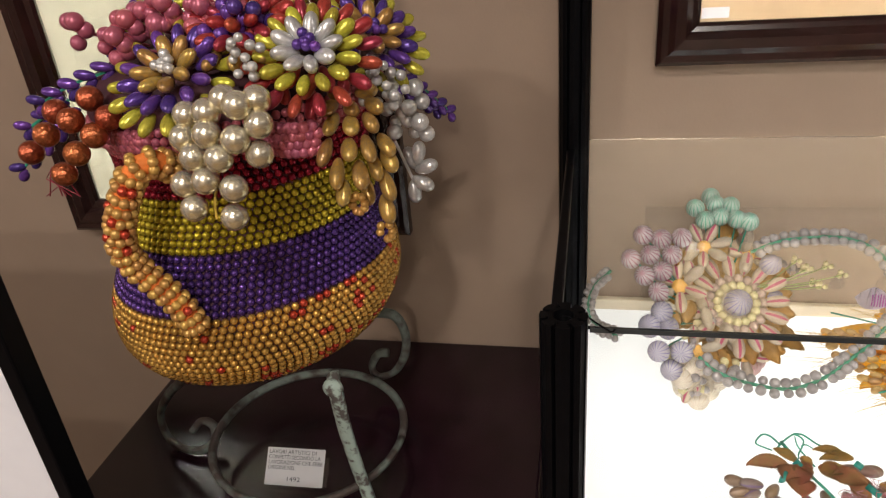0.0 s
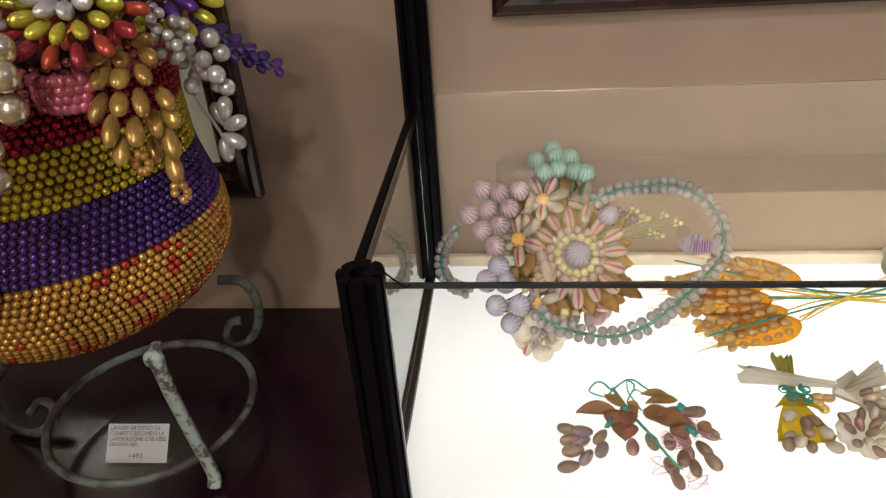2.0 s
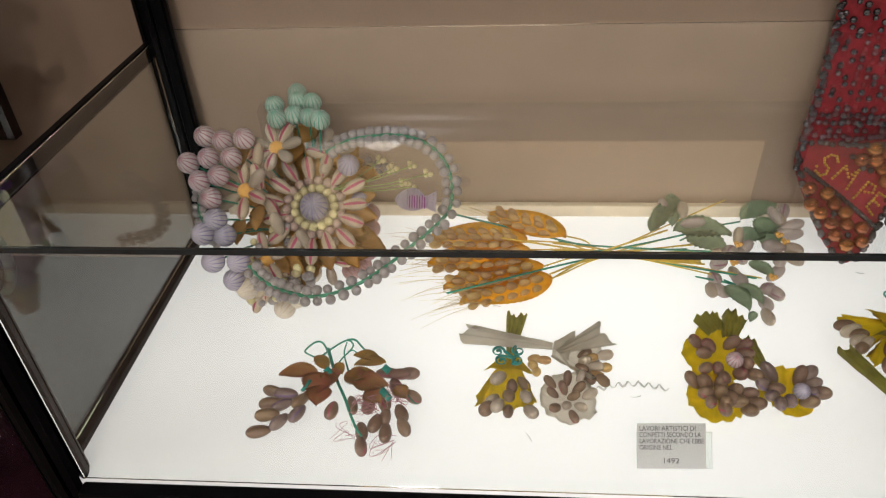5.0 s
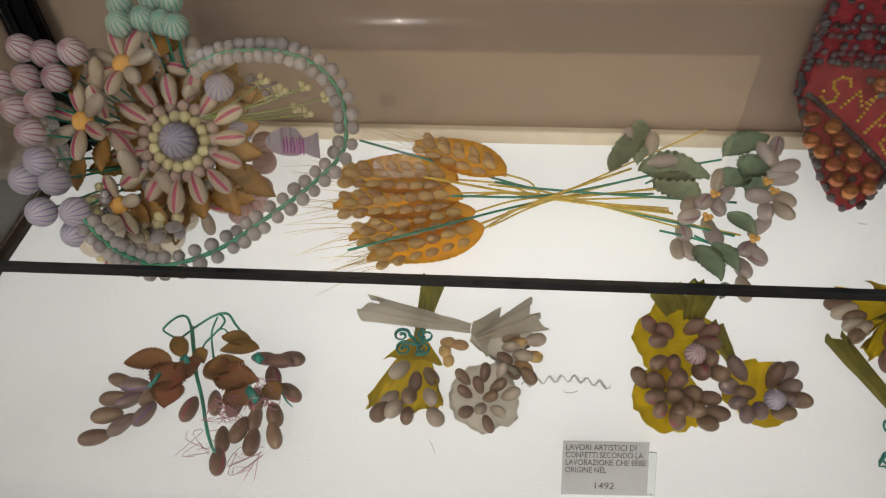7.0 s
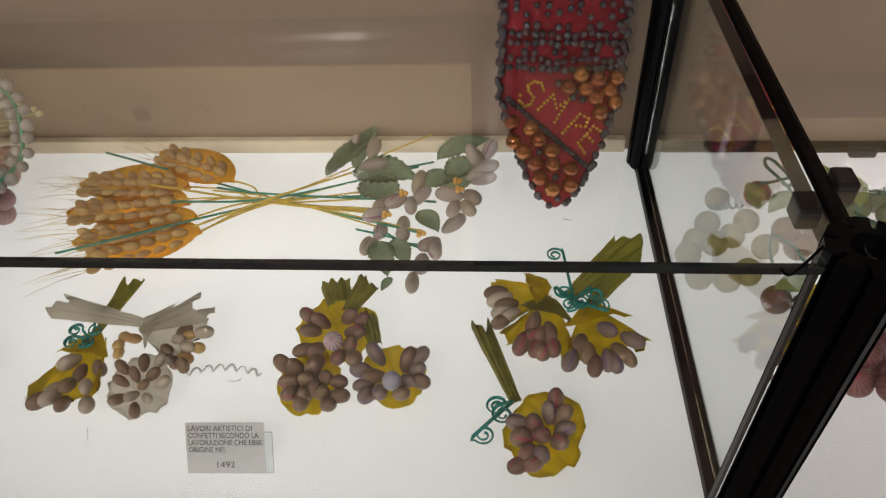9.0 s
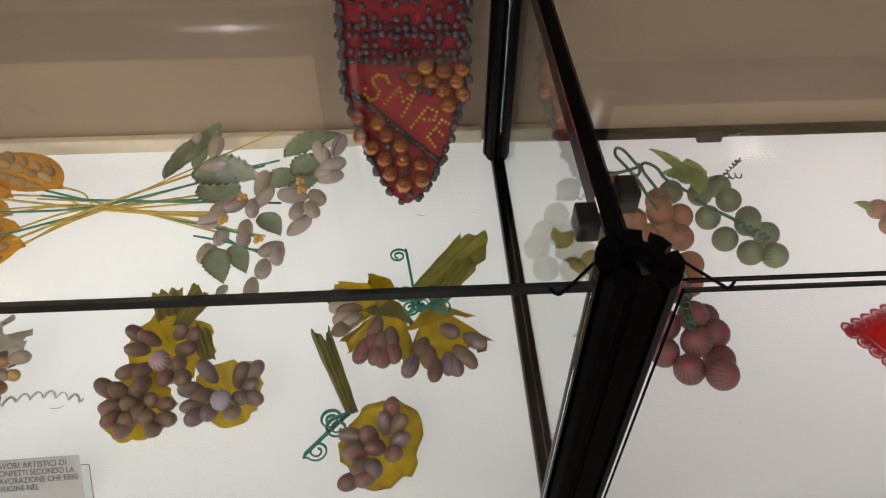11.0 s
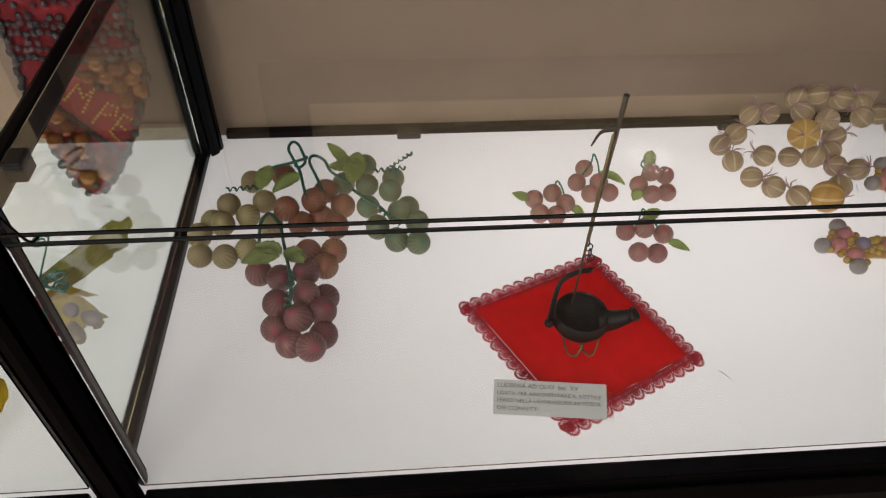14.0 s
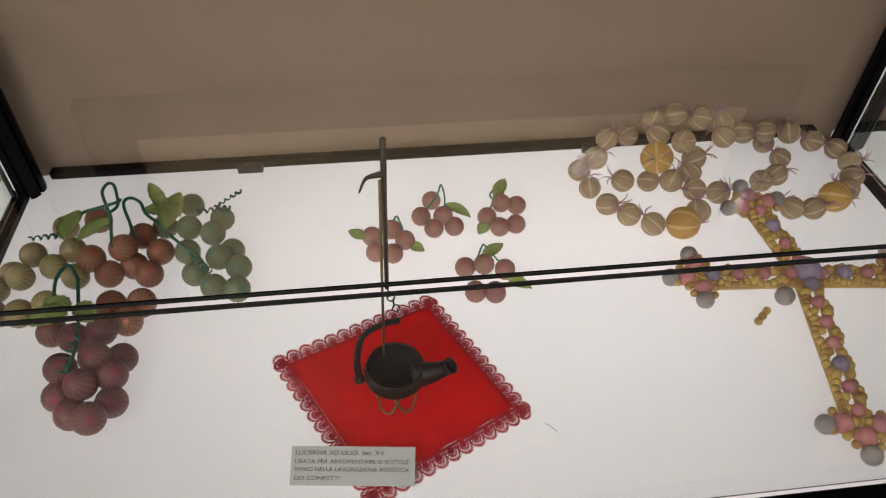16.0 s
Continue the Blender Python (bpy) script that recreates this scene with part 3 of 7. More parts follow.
def gather(parent, a, b, r0, r1, mat, seed=0, name="gathered_tail"):
    """A bundle of pleated paper from a to b that widens a little: folded ribs side by side."""
    a, b = Vector(a), Vector(b)
    way = (b - a)
    length = way.length
    way.normalize()
    side = Vector((0, 0, 1)).cross(way).normalized()
    bm = bmesh.new()
    ribs, rows = 17, 8
    grid = []
    for r in range(rows):
        t = r / (rows - 1)
        ring = []
        for i in range(ribs):
            k = i / (ribs - 1) * 2 - 1
            w = r0 + (r1 - r0) * t
            fold = 0.0024 * math.sin(i * 1.35 + seed) * (0.5 + t)
            ring.append(bm.verts.new(a + way * length * t * (1 + 0.09 * t * math.sin(i * 0.45 + seed)) + side * k * w
                                     + Vector((0, 0, fold + 0.6 * w * (1 - k * k)))))
        grid.append(ring)
    for p, q in zip(grid, grid[1:]):
        for i in range(ribs - 1):
            bm.faces.new((p[i], p[i + 1], q[i + 1], q[i]))
    crumple(bm, 0.0012, 170, seed)
    for v in bm.verts:
        v.co.z = max(v.co.z, PANEL_Z + 0.002)
    bmesh.ops.solidify(bm, geom=bm.faces[:], thickness=0.0005)
    return part(name, bm, mat, parent, smooth=True)


def heap(parent, neck, mouth, half, meshes, count, size=0.021, seed=0, lift=0.012):
    """Sugared almonds packed in the mouth of a cornet, tips towards the neck."""
    rnd = random.Random(seed)
    neck, mouth = Vector(neck), Vector(mouth)
    way = (mouth - neck)
    length = way.length
    way.normalize()
    side = Vector((0, 0, 1)).cross(way).normalized()
    spots = []
    tries = 0
    while len(spots) < count and tries < 4000:
        tries += 1
        t, k = rnd.uniform(0.42, 1.0), rnd.uniform(-0.82, 0.82)
        p = neck + way * length * t + side * k * half * (0.25 + 0.75 * t)
        gap = size * (0.68 if tries < 1500 else 0.5)
        if all((p - q).length > gap for q, _ in spots):
            spots.append((p, k))
    for i, (p, k) in enumerate(spots):
        d = (way + side * k * 0.9 + Vector((0, 0, rnd.uniform(-0.1, 0.7)))).normalized()
        s = size * rnd.uniform(0.88, 1.1)
        z = PANEL_Z + lift * 0.9 + 0.010 + rnd.uniform(0, 0.010)
        piece("almond", meshes[i % len(meshes)], parent, aim((p.x, p.y, z), d, s, rnd.uniform(0, 6.28)))


def head(parent, at, radius, meshes, seed=0, mat=None, size=0.0238, inner=4, outer=8, tip=(0, -0.25, 1), spots=None):
    """An open almond flower: a wavy paper dish filled with almonds that point outwards."""
    at = Vector(at)
    rnd = random.Random(seed)
    q = Vector(tip).normalized().to_track_quat("Z", "Y").to_matrix()
    bm = bmesh.new()
    rows, n = 7, 36
    grid = []
    for r in range(rows):
        t = (r + 0.15) / (rows - 0.85)
        ring = []
        for i in range(n):
            a = 2 * math.pi * i / n
            reach = radius * 0.94 * t * (1 + 0.12 * t * rim_noise(i, seed) * 2 + 0.02 * t * math.sin(i * 2.9))
            ring.append(bm.verts.new(at + q @ Vector((math.cos(a) * reach, math.sin(a) * reach, -0.012 + 0.010 * t * t + 0.003 * t * math.sin(i * 2.2 + seed)))))
        grid.append(ring)
    for a, b in zip(grid, grid[1:]):
        for i in range(n):
            bm.faces.new((a[i], a[(i + 1) % n], b[(i + 1) % n], b[i]))
    bm.faces.new(grid[0][::-1])
    crumple(bm, 0.0015, 170, seed)
    for v in bm.verts:
        v.co.z = max(v.co.z, PANEL_Z + 0.0015)
    bmesh.ops.solidify(bm, geom=bm.faces[:], thickness=0.0004)
    part("paper_wrap", bm, mat or YELLOW_FOIL, parent, smooth=True)
    if spots is None:
        spots = []
        for i in range(outer + inner):
            a, r = i * 2.4 + seed, radius * 0.8 * math.sqrt((i + 0.5) / (outer + inner))
            spots.append(at + q @ Vector((math.cos(a) * r, math.sin(a) * r, 0.004)))
    almonds_at(parent, spots, at, meshes, size, seed)


def almonds_at(parent, spots, hub, meshes, size=0.0205, seed=0, lift=0.35):
    """Sugared almonds at their places, tips turned away from the hub."""
    rnd = random.Random(seed)
    for i, p in enumerate(spots):
        d = (Vector(p) - Vector(hub)).normalized() + Vector((rnd.uniform(-0.25, 0.25), rnd.uniform(-0.25, 0.25), lift + rnd.uniform(-0.2, 0.3)))
        s = size * rnd.uniform(0.92, 1.08)
        piece("almond", meshes[i % len(meshes)], parent, aim(p, d, (s, s, s * 1.08), rnd.uniform(0, 6.28)))


def curl(parent, at, way, turns=2.5, r=0.006, length=0.03, mat=None, seed=0, name="curled_ribbon"):
    """A springy curl of narrow ribbon."""
    at, way = Vector(at), Vector(way).normalized()
    side = Vector((0, 0, 1)).cross(way).normalized()
    pts = []
    n = int(turns * 12)
    for i in range(n + 1):
        t = i / n
        a = t * turns * 2 * math.pi + seed
        pts.append(at + way * length * t + side * math.sin(a) * r * (0.6 + 0.5 * t) + Vector((0, 0, math.cos(a) * r * 0.7 + r)))
    return part(name, tube(pts, 0.0014, 6, flat=0.45), mat or TEAL_CURL, parent, smooth=True)


def spiral(parent, at, r=0.008, turns=1.6, mat=None, seed=0.0, start=None):
    at = Vector(at)
    pts = [Vector(start)] if start is not None else []
    for i in range(26):
        t = i / 25
        a = seed + t * turns * 2 * math.pi
        pts.append(at + Vector((math.cos(a), math.sin(a), 0.2)) * r * (1 - 0.75 * t) + Vector((0, 0, 0.004)))
    return part("curled_ribbon", tube(curve_points(pts, 2), 0.0017, 6, flat=0.5), mat or TEAL_CURL, parent, smooth=True)


# ---- show case one: almond bunches ----
info_card("small printed white card leaning on a clear acrylic holder", (0.556, 0.603, 0.8025), (0.621, 0.605, 0.8025), (0.555, 0.629, 0.837), CARD_LINES)

posy = thing("almond_posy", "russet-leaved sprig of sugared almonds on green wire loops", "confetti posy", (0.215, 0.650, 0.813), "almond posies")
for spots, meshes in (((((0.140, 0.597, 0.815), (-1, -0.35)), ((0.161, 0.609, 0.818), (-0.5, -0.8)), ((0.146, 0.616, 0.821), (-1, -0.3)), ((0.157, 0.636, 0.815), (-0.8, -0.6)), ((0.145, 0.635, 0.818), (-1, -0.2)), ((0.180, 0.619, 0.821), (-0.4, -1)), ((0.143, 0.656, 0.815), (-1, 0.2)), ((0.159, 0.650, 0.818), (-1, -0.1)), ((0.180, 0.639, 0.821), (-0.5, -0.8))), (ALMOND_PLAIN, ALMOND_LILAC)),
                      ((((0.217, 0.629, 0.816), (-0.1, -1)), ((0.240, 0.635, 0.819), (0.3, -1)), ((0.260, 0.633, 0.822), (-0.1, -1)), ((0.256, 0.600, 0.816), (0.3, -1)), ((0.259, 0.578, 0.819), (0.2, -1)), ((0.271, 0.607, 0.822), (-0.2, -1)), ((0.280, 0.622, 0.816), (0, -1)), ((0.298, 0.625, 0.819), (0.4, -1)), ((0.303, 0.603, 0.822), (0.5, -1)), ((0.283, 0.599, 0.816), (0, -1)), ((0.277, 0.640, 0.819), (0.3, -1))), (ALMOND, ALMOND_PLAIN)),
                      ((((0.287, 0.666, 0.818), (0.4, -1)), ((0.308, 0.648, 0.821), (0.8, -0.6)), ((0.290, 0.680, 0.824), (1, -0.2)), ((0.300, 0.687, 0.818), (1, -0.1)), ((0.275, 0.684, 0.821), (1, -0.15))), (ALMOND_ROSE_DARK, ALMOND))):
    for i, (p, d) in enumerate(spots):
        piece("almond", meshes[i % 2], posy, aim(p, (d[0], d[1], 0.12), (0.0235, 0.0235, 0.0285), i * 1.3))
part("wire_stem", tube(curve_points([(0.201, 0.706, 0.838), (0.212, 0.678, 0.838), (0.222, 0.653, 0.838), (0.235, 0.628, 0.838), (0.247, 0.601, 0.838), (0.256, 0.584, 0.838), (0.262, 0.576, 0.838)], 6), 0.0021, 7, taper=0.6), GREEN_WIRE, posy, smooth=True)
part("wire_stem", tube(curve_points([(0.200, 0.706, 0.834), (0.191, 0.720, 0.834), (0.182, 0.721, 0.834), (0.173, 0.709, 0.834), (0.174, 0.702, 0.834), (0.189, 0.694, 0.834)], 6), 0.0013, 7, taper=0.75), GREEN_WIRE, posy, smooth=True)
part("wire_stem", tube(curve_points([(0.193, 0.695, 0.834), (0.205, 0.711, 0.834), (0.220, 0.725, 0.834), (0.229, 0.719, 0.834), (0.228, 0.709, 0.834), (0.219, 0.692, 0.834), (0.217, 0.683, 0.834)], 6), 0.0012, 7, taper=0.75), GREEN_WIRE, posy, smooth=True)
part("wire_stem", tube(curve_points([(0.220, 0.726, 0.834), (0.231, 0.726, 0.834), (0.243, 0.712, 0.834), (0.264, 0.691, 0.834)], 6), 0.0014, 7, taper=0.75), GREEN_WIRE, posy, smooth=True)
part("wire_stem", tube(curve_points([(0.232, 0.671, 0.834), (0.221, 0.702, 0.834), (0.221, 0.722, 0.834)], 6), 0.0011, 7, taper=0.75), GREEN_WIRE, posy, smooth=True)
part("wire_stem", tube(curve_points([(0.225, 0.705, 0.834), (0.231, 0.708, 0.834), (0.237, 0.703, 0.834)], 6), 0.001, 7, taper=0.75), GREEN_WIRE, posy, smooth=True)
part("wire_stem", tube(curve_points([(0.301, 0.644, 0.834), (0.310, 0.631, 0.834), (0.317, 0.625, 0.834)], 6), 0.0009, 7, taper=0.75), GREEN_WIRE, posy, smooth=True)
for p, q, w, tone in (((0.199, 0.661, 0.842), (0.150, 0.659, 0.836), 0.032, 0), ((0.206, 0.659, 0.842), (0.196, 0.627, 0.836), 0.05, 1), ((0.207, 0.641, 0.842), (0.205, 0.614, 0.836), 0.04, 1), ((0.217, 0.662, 0.842), (0.209, 0.643, 0.836), 0.03, 0), ((0.209, 0.666, 0.842), (0.188, 0.693, 0.836), 0.022, 2), ((0.225, 0.665, 0.842), (0.209, 0.653, 0.836), 0.022, 1), ((0.233, 0.651, 0.842), (0.265, 0.667, 0.836), 0.03, 2), ((0.242, 0.644, 0.842), (0.284, 0.646, 0.836), 0.04, 0), ((0.267, 0.685, 0.842), (0.233, 0.695, 0.836), 0.022, 2), ((0.276, 0.680, 0.842), (0.236, 0.678, 0.836), 0.024, 2), ((0.291, 0.642, 0.842), (0.305, 0.628, 0.836), 0.026, 2), ((0.217, 0.678, 0.842), (0.226, 0.664, 0.836), 0.018, 2), ((0.231, 0.661, 0.842), (0.257, 0.646, 0.836), 0.034, 0), ((0.258, 0.635, 0.842), (0.278, 0.621, 0.836), 0.034, 0)):
    p, q = Vector(p), Vector(q)
    part("leaf", leaf((q - p).length * 0.95, w * 0.82, 0.14, 12), (BROWN_LEAF, RUST_LEAF, AMBER_LEAF)[tone], posy, m=Matrix.Translation(p) @ flat_way(p, q).to_track_quat("X", "Z").to_matrix().to_4x4(), smooth=True)
for p, q in (((0.192, 0.647, 0.845), (0.186, 0.634, 0.842)), ((0.276, 0.635, 0.845), (0.287, 0.624, 0.842)), ((0.274, 0.671, 0.845), (0.281, 0.666, 0.842)), ((0.207, 0.666, 0.845), (0.213, 0.660, 0.842))):
    part("wire_tag", tube([p, q], 0.0042, 7, flat=0.5), TEAL_CURL, posy, "teal wrapped wire end", smooth=True)
rnd = random.Random(51)
for c, n in (((0.261, 0.612, 0.840), 16), ((0.244, 0.588, 0.830), 4), ((0.285, 0.577, 0.815), 6), ((0.291, 0.631, 0.840), 12)):
    for k in range(n):
        p = Vector(c)
        pts = [p + Vector((rnd.uniform(-0.016, 0.016), rnd.uniform(-0.016, 0.016), rnd.uniform(-0.003, 0.008))) for _ in range(4)]
        part("red_thread", tube(curve_points(pts, 5), 0.0003, 4), SUGAR_ROSE, posy, smooth=True)
settle(posy, (0.251, 0.632), (0.030, 0.026), 0.906)

posy = thing("almond_posy", "almonds in yellow paper and white tulle wraps with olive ribbon", "confetti posy", (0.444, 0.683, 0.813), "almond posies")
cornet(posy, (0.407, 0.712, 0.818), (0.401, 0.639, 0.818), 0.033, YELLOW_FOIL, (0.416, 0.784, 0.827), OLIVE_FOIL, 1)
heap(posy, (0.408, 0.709, 0.822), (0.405, 0.631, 0.822), 0.034, (ALMOND_PLAIN, ALMOND_WHITE), 10, 0.024, 3)
cornet(posy, (0.457, 0.718, 0.827), (0.511, 0.707, 0.824), 0.036, WHITE_VEIL, (0.355, 0.744, 0.834), WHITE_VEIL, 2, 0.014, "tulle_wrap")
heap(posy, (0.462, 0.712, 0.827), (0.519, 0.698, 0.824), 0.034, (ALMOND_PLAIN, ALMOND_WHITE, ALMOND_GOLD), 10, 0.02, 4, 0.016)
gather(posy, (0.462, 0.702, 0.846), (0.517, 0.729, 0.848), 0.004, 0.022, WHITE_VEIL, 8, "tulle_fold")
head(posy, (0.472, 0.654, 0.824), 0.036, (ALMOND_PLAIN, ALMOND, ALMOND_WHITE), 6, WHITE_VEIL, 0.0175, 4, 8)
heap(posy, (0.425, 0.716, 0.818), (0.445, 0.697, 0.818), 0.014, (ALMOND_GOLD,), 4, 0.019, 7)
for s, p in ((0.0, (0.392, 0.705, 0.838)), (2.0, (0.416, 0.703, 0.842)), (4.0, (0.413, 0.688, 0.842)), (1.0, (0.396, 0.688, 0.840))):
    spiral(posy, p, 0.008, 1.4, TEAL_CURL, s, (0.412, 0.693, 0.844))
wave = [Vector((0.507, 0.670, 0.818)) + (Vector((0.589, 0.671, 0.818)) - Vector((0.507, 0.670, 0.818))) * (i / 40) + Vector((0, 0.0035 * math.sin(i * 1.1) + 0.009 * math.sin(i / 40 * 3.0), 0.002 * math.cos(i * 1.1) + 0.002)) for i in range(41)]
part("white_ribbon", tube(wave, 0.0014, 5, flat=0.4), WHITE_RIBBON, posy, "white crinkled ribbon trailing over the table", smooth=True)
settle(posy, (0.451, 0.679), (0.0246, 0.0185), 0.90)

posy = thing("almond_posy", "three almond flowers in yellow paper with olive ribbon tails", "confetti posy", (0.668, 0.693, 0.813), "almond posies")
head(posy, (0.632, 0.669, 0.822), 0.033, (ALMOND_PLAIN, ALMOND_PLAIN, ALMOND), 11, spots=[(0.606, 0.679, 0.834), (0.619, 0.675, 0.834), (0.617, 0.660, 0.834), (0.632, 0.661, 0.834), (0.648, 0.665, 0.834), (0.661, 0.661, 0.834), (0.647, 0.649, 0.834), (0.633, 0.646, 0.834), (0.619, 0.648, 0.834), (0.664, 0.646, 0.834), (0.656, 0.637, 0.834), (0.631, 0.639, 0.834), (0.635, 0.673, 0.834), (0.640, 0.654, 0.834)])
head(posy, (0.647, 0.730, 0.826), 0.043, (ALMOND, ALMOND_ROSE_DARK, ALMOND), 12, spots=[(0.621, 0.734, 0.840), (0.634, 0.728, 0.840), (0.626, 0.716, 0.840), (0.661, 0.734, 0.840), (0.674, 0.729, 0.840), (0.669, 0.715, 0.840), (0.623, 0.693, 0.840), (0.636, 0.693, 0.840), (0.639, 0.679, 0.840), (0.667, 0.699, 0.840), (0.658, 0.685, 0.840), (0.673, 0.684, 0.840)])
head(posy, (0.712, 0.675, 0.824), 0.033, (ALMOND_LILAC, ALMOND_PLAIN, ALMOND_LILAC), 13, spots=[(0.693, 0.692, 0.836), (0.694, 0.667, 0.836), (0.682, 0.673, 0.836), (0.726, 0.663, 0.836), (0.721, 0.649, 0.836), (0.702, 0.650, 0.836), (0.691, 0.646, 0.836), (0.724, 0.686, 0.836), (0.734, 0.689, 0.836), (0.733, 0.674, 0.836), (0.737, 0.662, 0.836), (0.686, 0.657, 0.836)])
gather(posy, (0.649, 0.749, 0.840), (0.641, 0.775, 0.842), 0.012, 0.016, OLIVE_FOIL, 14)
gather(posy, (0.659, 0.737, 0.842), (0.675, 0.775, 0.844), 0.008, 0.015, OLIVE_FOIL, 15)
gather(posy, (0.691, 0.705, 0.832), (0.679, 0.734, 0.842), 0.006, 0.01, OLIVE_FOIL, 16)
piece("ball", BALL_PINK, posy, aim((0.653, 0.696, 0.850), (0, -0.5, 1), 0.0095))
piece("ball", BALL_LILAC, posy, aim((0.713, 0.655, 0.846), (0, -0.5, 1), 0.009))
settle(posy, (0.665, 0.682), (0.0118, 0.013), 0.92)

posy = thing("almond_posy", "almond flowers in yellow paper tied with teal curled ribbon", "confetti posy", (0.860, 0.732, 0.813), "almond posies")
for neck, mouth, half, spots, seed, meshes in (((0.847, 0.768, 0.828), (0.800, 0.752, 0.824), 0.026, [(0.803, 0.748, 0.834), (0.806, 0.734, 0.834), (0.798, 0.726, 0.834), (0.796, 0.755, 0.834), (0.792, 0.764, 0.834), (0.799, 0.738, 0.834)], 21, (ALMOND_PLAIN, ALMOND_WHITE)),
                                           ((0.847, 0.752, 0.826), (0.831, 0.701, 0.822), 0.034, [(0.829, 0.724, 0.834), (0.835, 0.708, 0.834), (0.844, 0.713, 0.834), (0.817, 0.699, 0.834), (0.837, 0.691, 0.834), (0.846, 0.696, 0.834), (0.827, 0.708, 0.834), (0.830, 0.695, 0.834)], 22, (ALMOND, ALMOND_ROSE_DARK)),
                                           ((0.885, 0.745, 0.826), (0.897, 0.690, 0.822), 0.042, [(0.899, 0.718, 0.834), (0.879, 0.689, 0.834), (0.896, 0.681, 0.834), (0.908, 0.691, 0.834), (0.922, 0.706, 0.834), (0.884, 0.675, 0.834), (0.862, 0.680, 0.834), (0.915, 0.686, 0.834), (0.902, 0.679, 0.834), (0.873, 0.701, 0.834)], 23, (ALMOND_LILAC, ALMOND_PLAIN))):
    cornet(posy, neck, mouth, half, YELLOW_FOIL, None, OLIVE_FOIL, seed, 0.013)
    almonds_at(posy, spots, Vector(neck) + Vector((0, 0, 0.01)), meshes, 0.0245, seed, 0.1)
gather(posy, (0.861, 0.748, 0.842), (0.933, 0.816, 0.848), 0.006, 0.02, OLIVE_FOIL, 24)
gather(posy, (0.884, 0.740, 0.840), (0.918, 0.789, 0.846), 0.006, 0.014, OLIVE_FOIL, 25)
for s, p in ((0.3, (0.852, 0.795, 0.850)), (1.9, (0.888, 0.743, 0.852)), (3.0, (0.873, 0.733, 0.852)), (4.4, (0.863, 0.729, 0.852)), (5.2, (0.892, 0.731, 0.850)), (2.6, (0.858, 0.744, 0.854))):
    spiral(posy, p, 0.009, 1.7, TEAL_CURL, s, (0.868, 0.739, 0.852))
settle(posy, (0.857, 0.723), (0.0096, 0.0193), 0.92)

posy = thing("almond_posy", "single almond flower in yellow paper with one curled ribbon", "confetti posy", (0.833, 0.639, 0.813), "almond posies")
head(posy, (0.839, 0.619, 0.824), 0.037, (ALMOND_ROSE_DARK, ALMOND_LILAC, ALMOND), 31, spots=[(0.847, 0.640, 0.838), (0.841, 0.629, 0.838), (0.852, 0.627, 0.838), (0.829, 0.618, 0.838), (0.816, 0.618, 0.838), (0.818, 0.605, 0.838), (0.834, 0.608, 0.838), (0.853, 0.613, 0.838), (0.848, 0.602, 0.838), (0.823, 0.591, 0.838), (0.833, 0.590, 0.838), (0.815, 0.580, 0.838), (0.827, 0.582, 0.838)])
gather(posy, (0.814, 0.642, 0.832), (0.782, 0.726, 0.832), 0.005, 0.009, OLIVE_FOIL, 33)
for s, p in ((0.3, (0.796, 0.635, 0.832)), (1.9, (0.802, 0.627, 0.832)), (3.4, (0.786, 0.610, 0.827))):
    spiral(posy, p, 0.0095, 1.7, TEAL_CURL, s, (0.811, 0.640, 0.838))
settle(posy, (0.825, 0.616), (0.0097, 0.0188), 0.94)

# ---- show case one: sheaf of wheat and almond blossom ----
sheaf = thing("almond_sheaf", "crossed sheaf of golden almond wheat and pale almond blossom", "confetti sheaf", (0.518, 0.928, 0.801))
crossing = Vector((0.522, 0.900, 0.830))


def ear(tip, root, kernels, width, seed):
    tip, root = Vector(tip), Vector(root)
    d = (tip - root)
    n = Vector((0, 0, 1)).cross(d).normalized()
    body = part("ear_husk", leaf(d.length * 1.06, width * 4.0, 0.02, 16, 0.0008, 0.97), YELLOW_WHEAT, sheaf, "translucent golden husk",
                m=Matrix.Translation(root + Vector((0, 0, -0.004))) @ d.normalized().to_track_quat("X", "Z").to_matrix().to_4x4(), smooth=True)
    rnd = random.Random(seed)
    for row in (-1, 0, 1):
        for i in range(kernels):
            t = (i + 0.3 + 0.35 * (row != 0)) / kernels
            if t > 1.0:
                continue
            p = root + d * (0.14 + 0.86 * t) + n * row * width * 0.95 * (1 - 0.35 * abs(t - 0.4)) + Vector((0, 0, 0.006 - 0.003 * abs(row)))
            piece("kernel", ALMOND_GOLD, sheaf, aim(p, d.normalized() + n * row * 0.5 + Vector((0, 0, 0.25)), 0.0182 * rnd.uniform(0.85, 1.1), rnd.uniform(0, 6)))
    for i in range(20):
        a = root + d * rnd.uniform(0.55, 1.0) + n * rnd.uniform(-1, 1) * width
        b = a + d.normalized() * rnd.uniform(0.035, 0.085) + n * rnd.uniform(-0.02, 0.02) + Vector((0, 0, rnd.uniform(-0.006, 0.014)))
        part("awn", tube(curve_points([a, (a + b) / 2 + Vector((0, 0, 0.003)), b], 3), 0.0004, 4, taper=0.4), PALE_STRAW, sheaf)
    part("stem", tube(curve_points([root, (root + crossing) / 2 + Vector((0, 0.004, 0.003)), crossing, crossing + Vector((0.12, 0.02 * math.sin(seed), 0.004))], 6), 0.0011, 6), YELLOW_WIRE, sheaf, smooth=True)


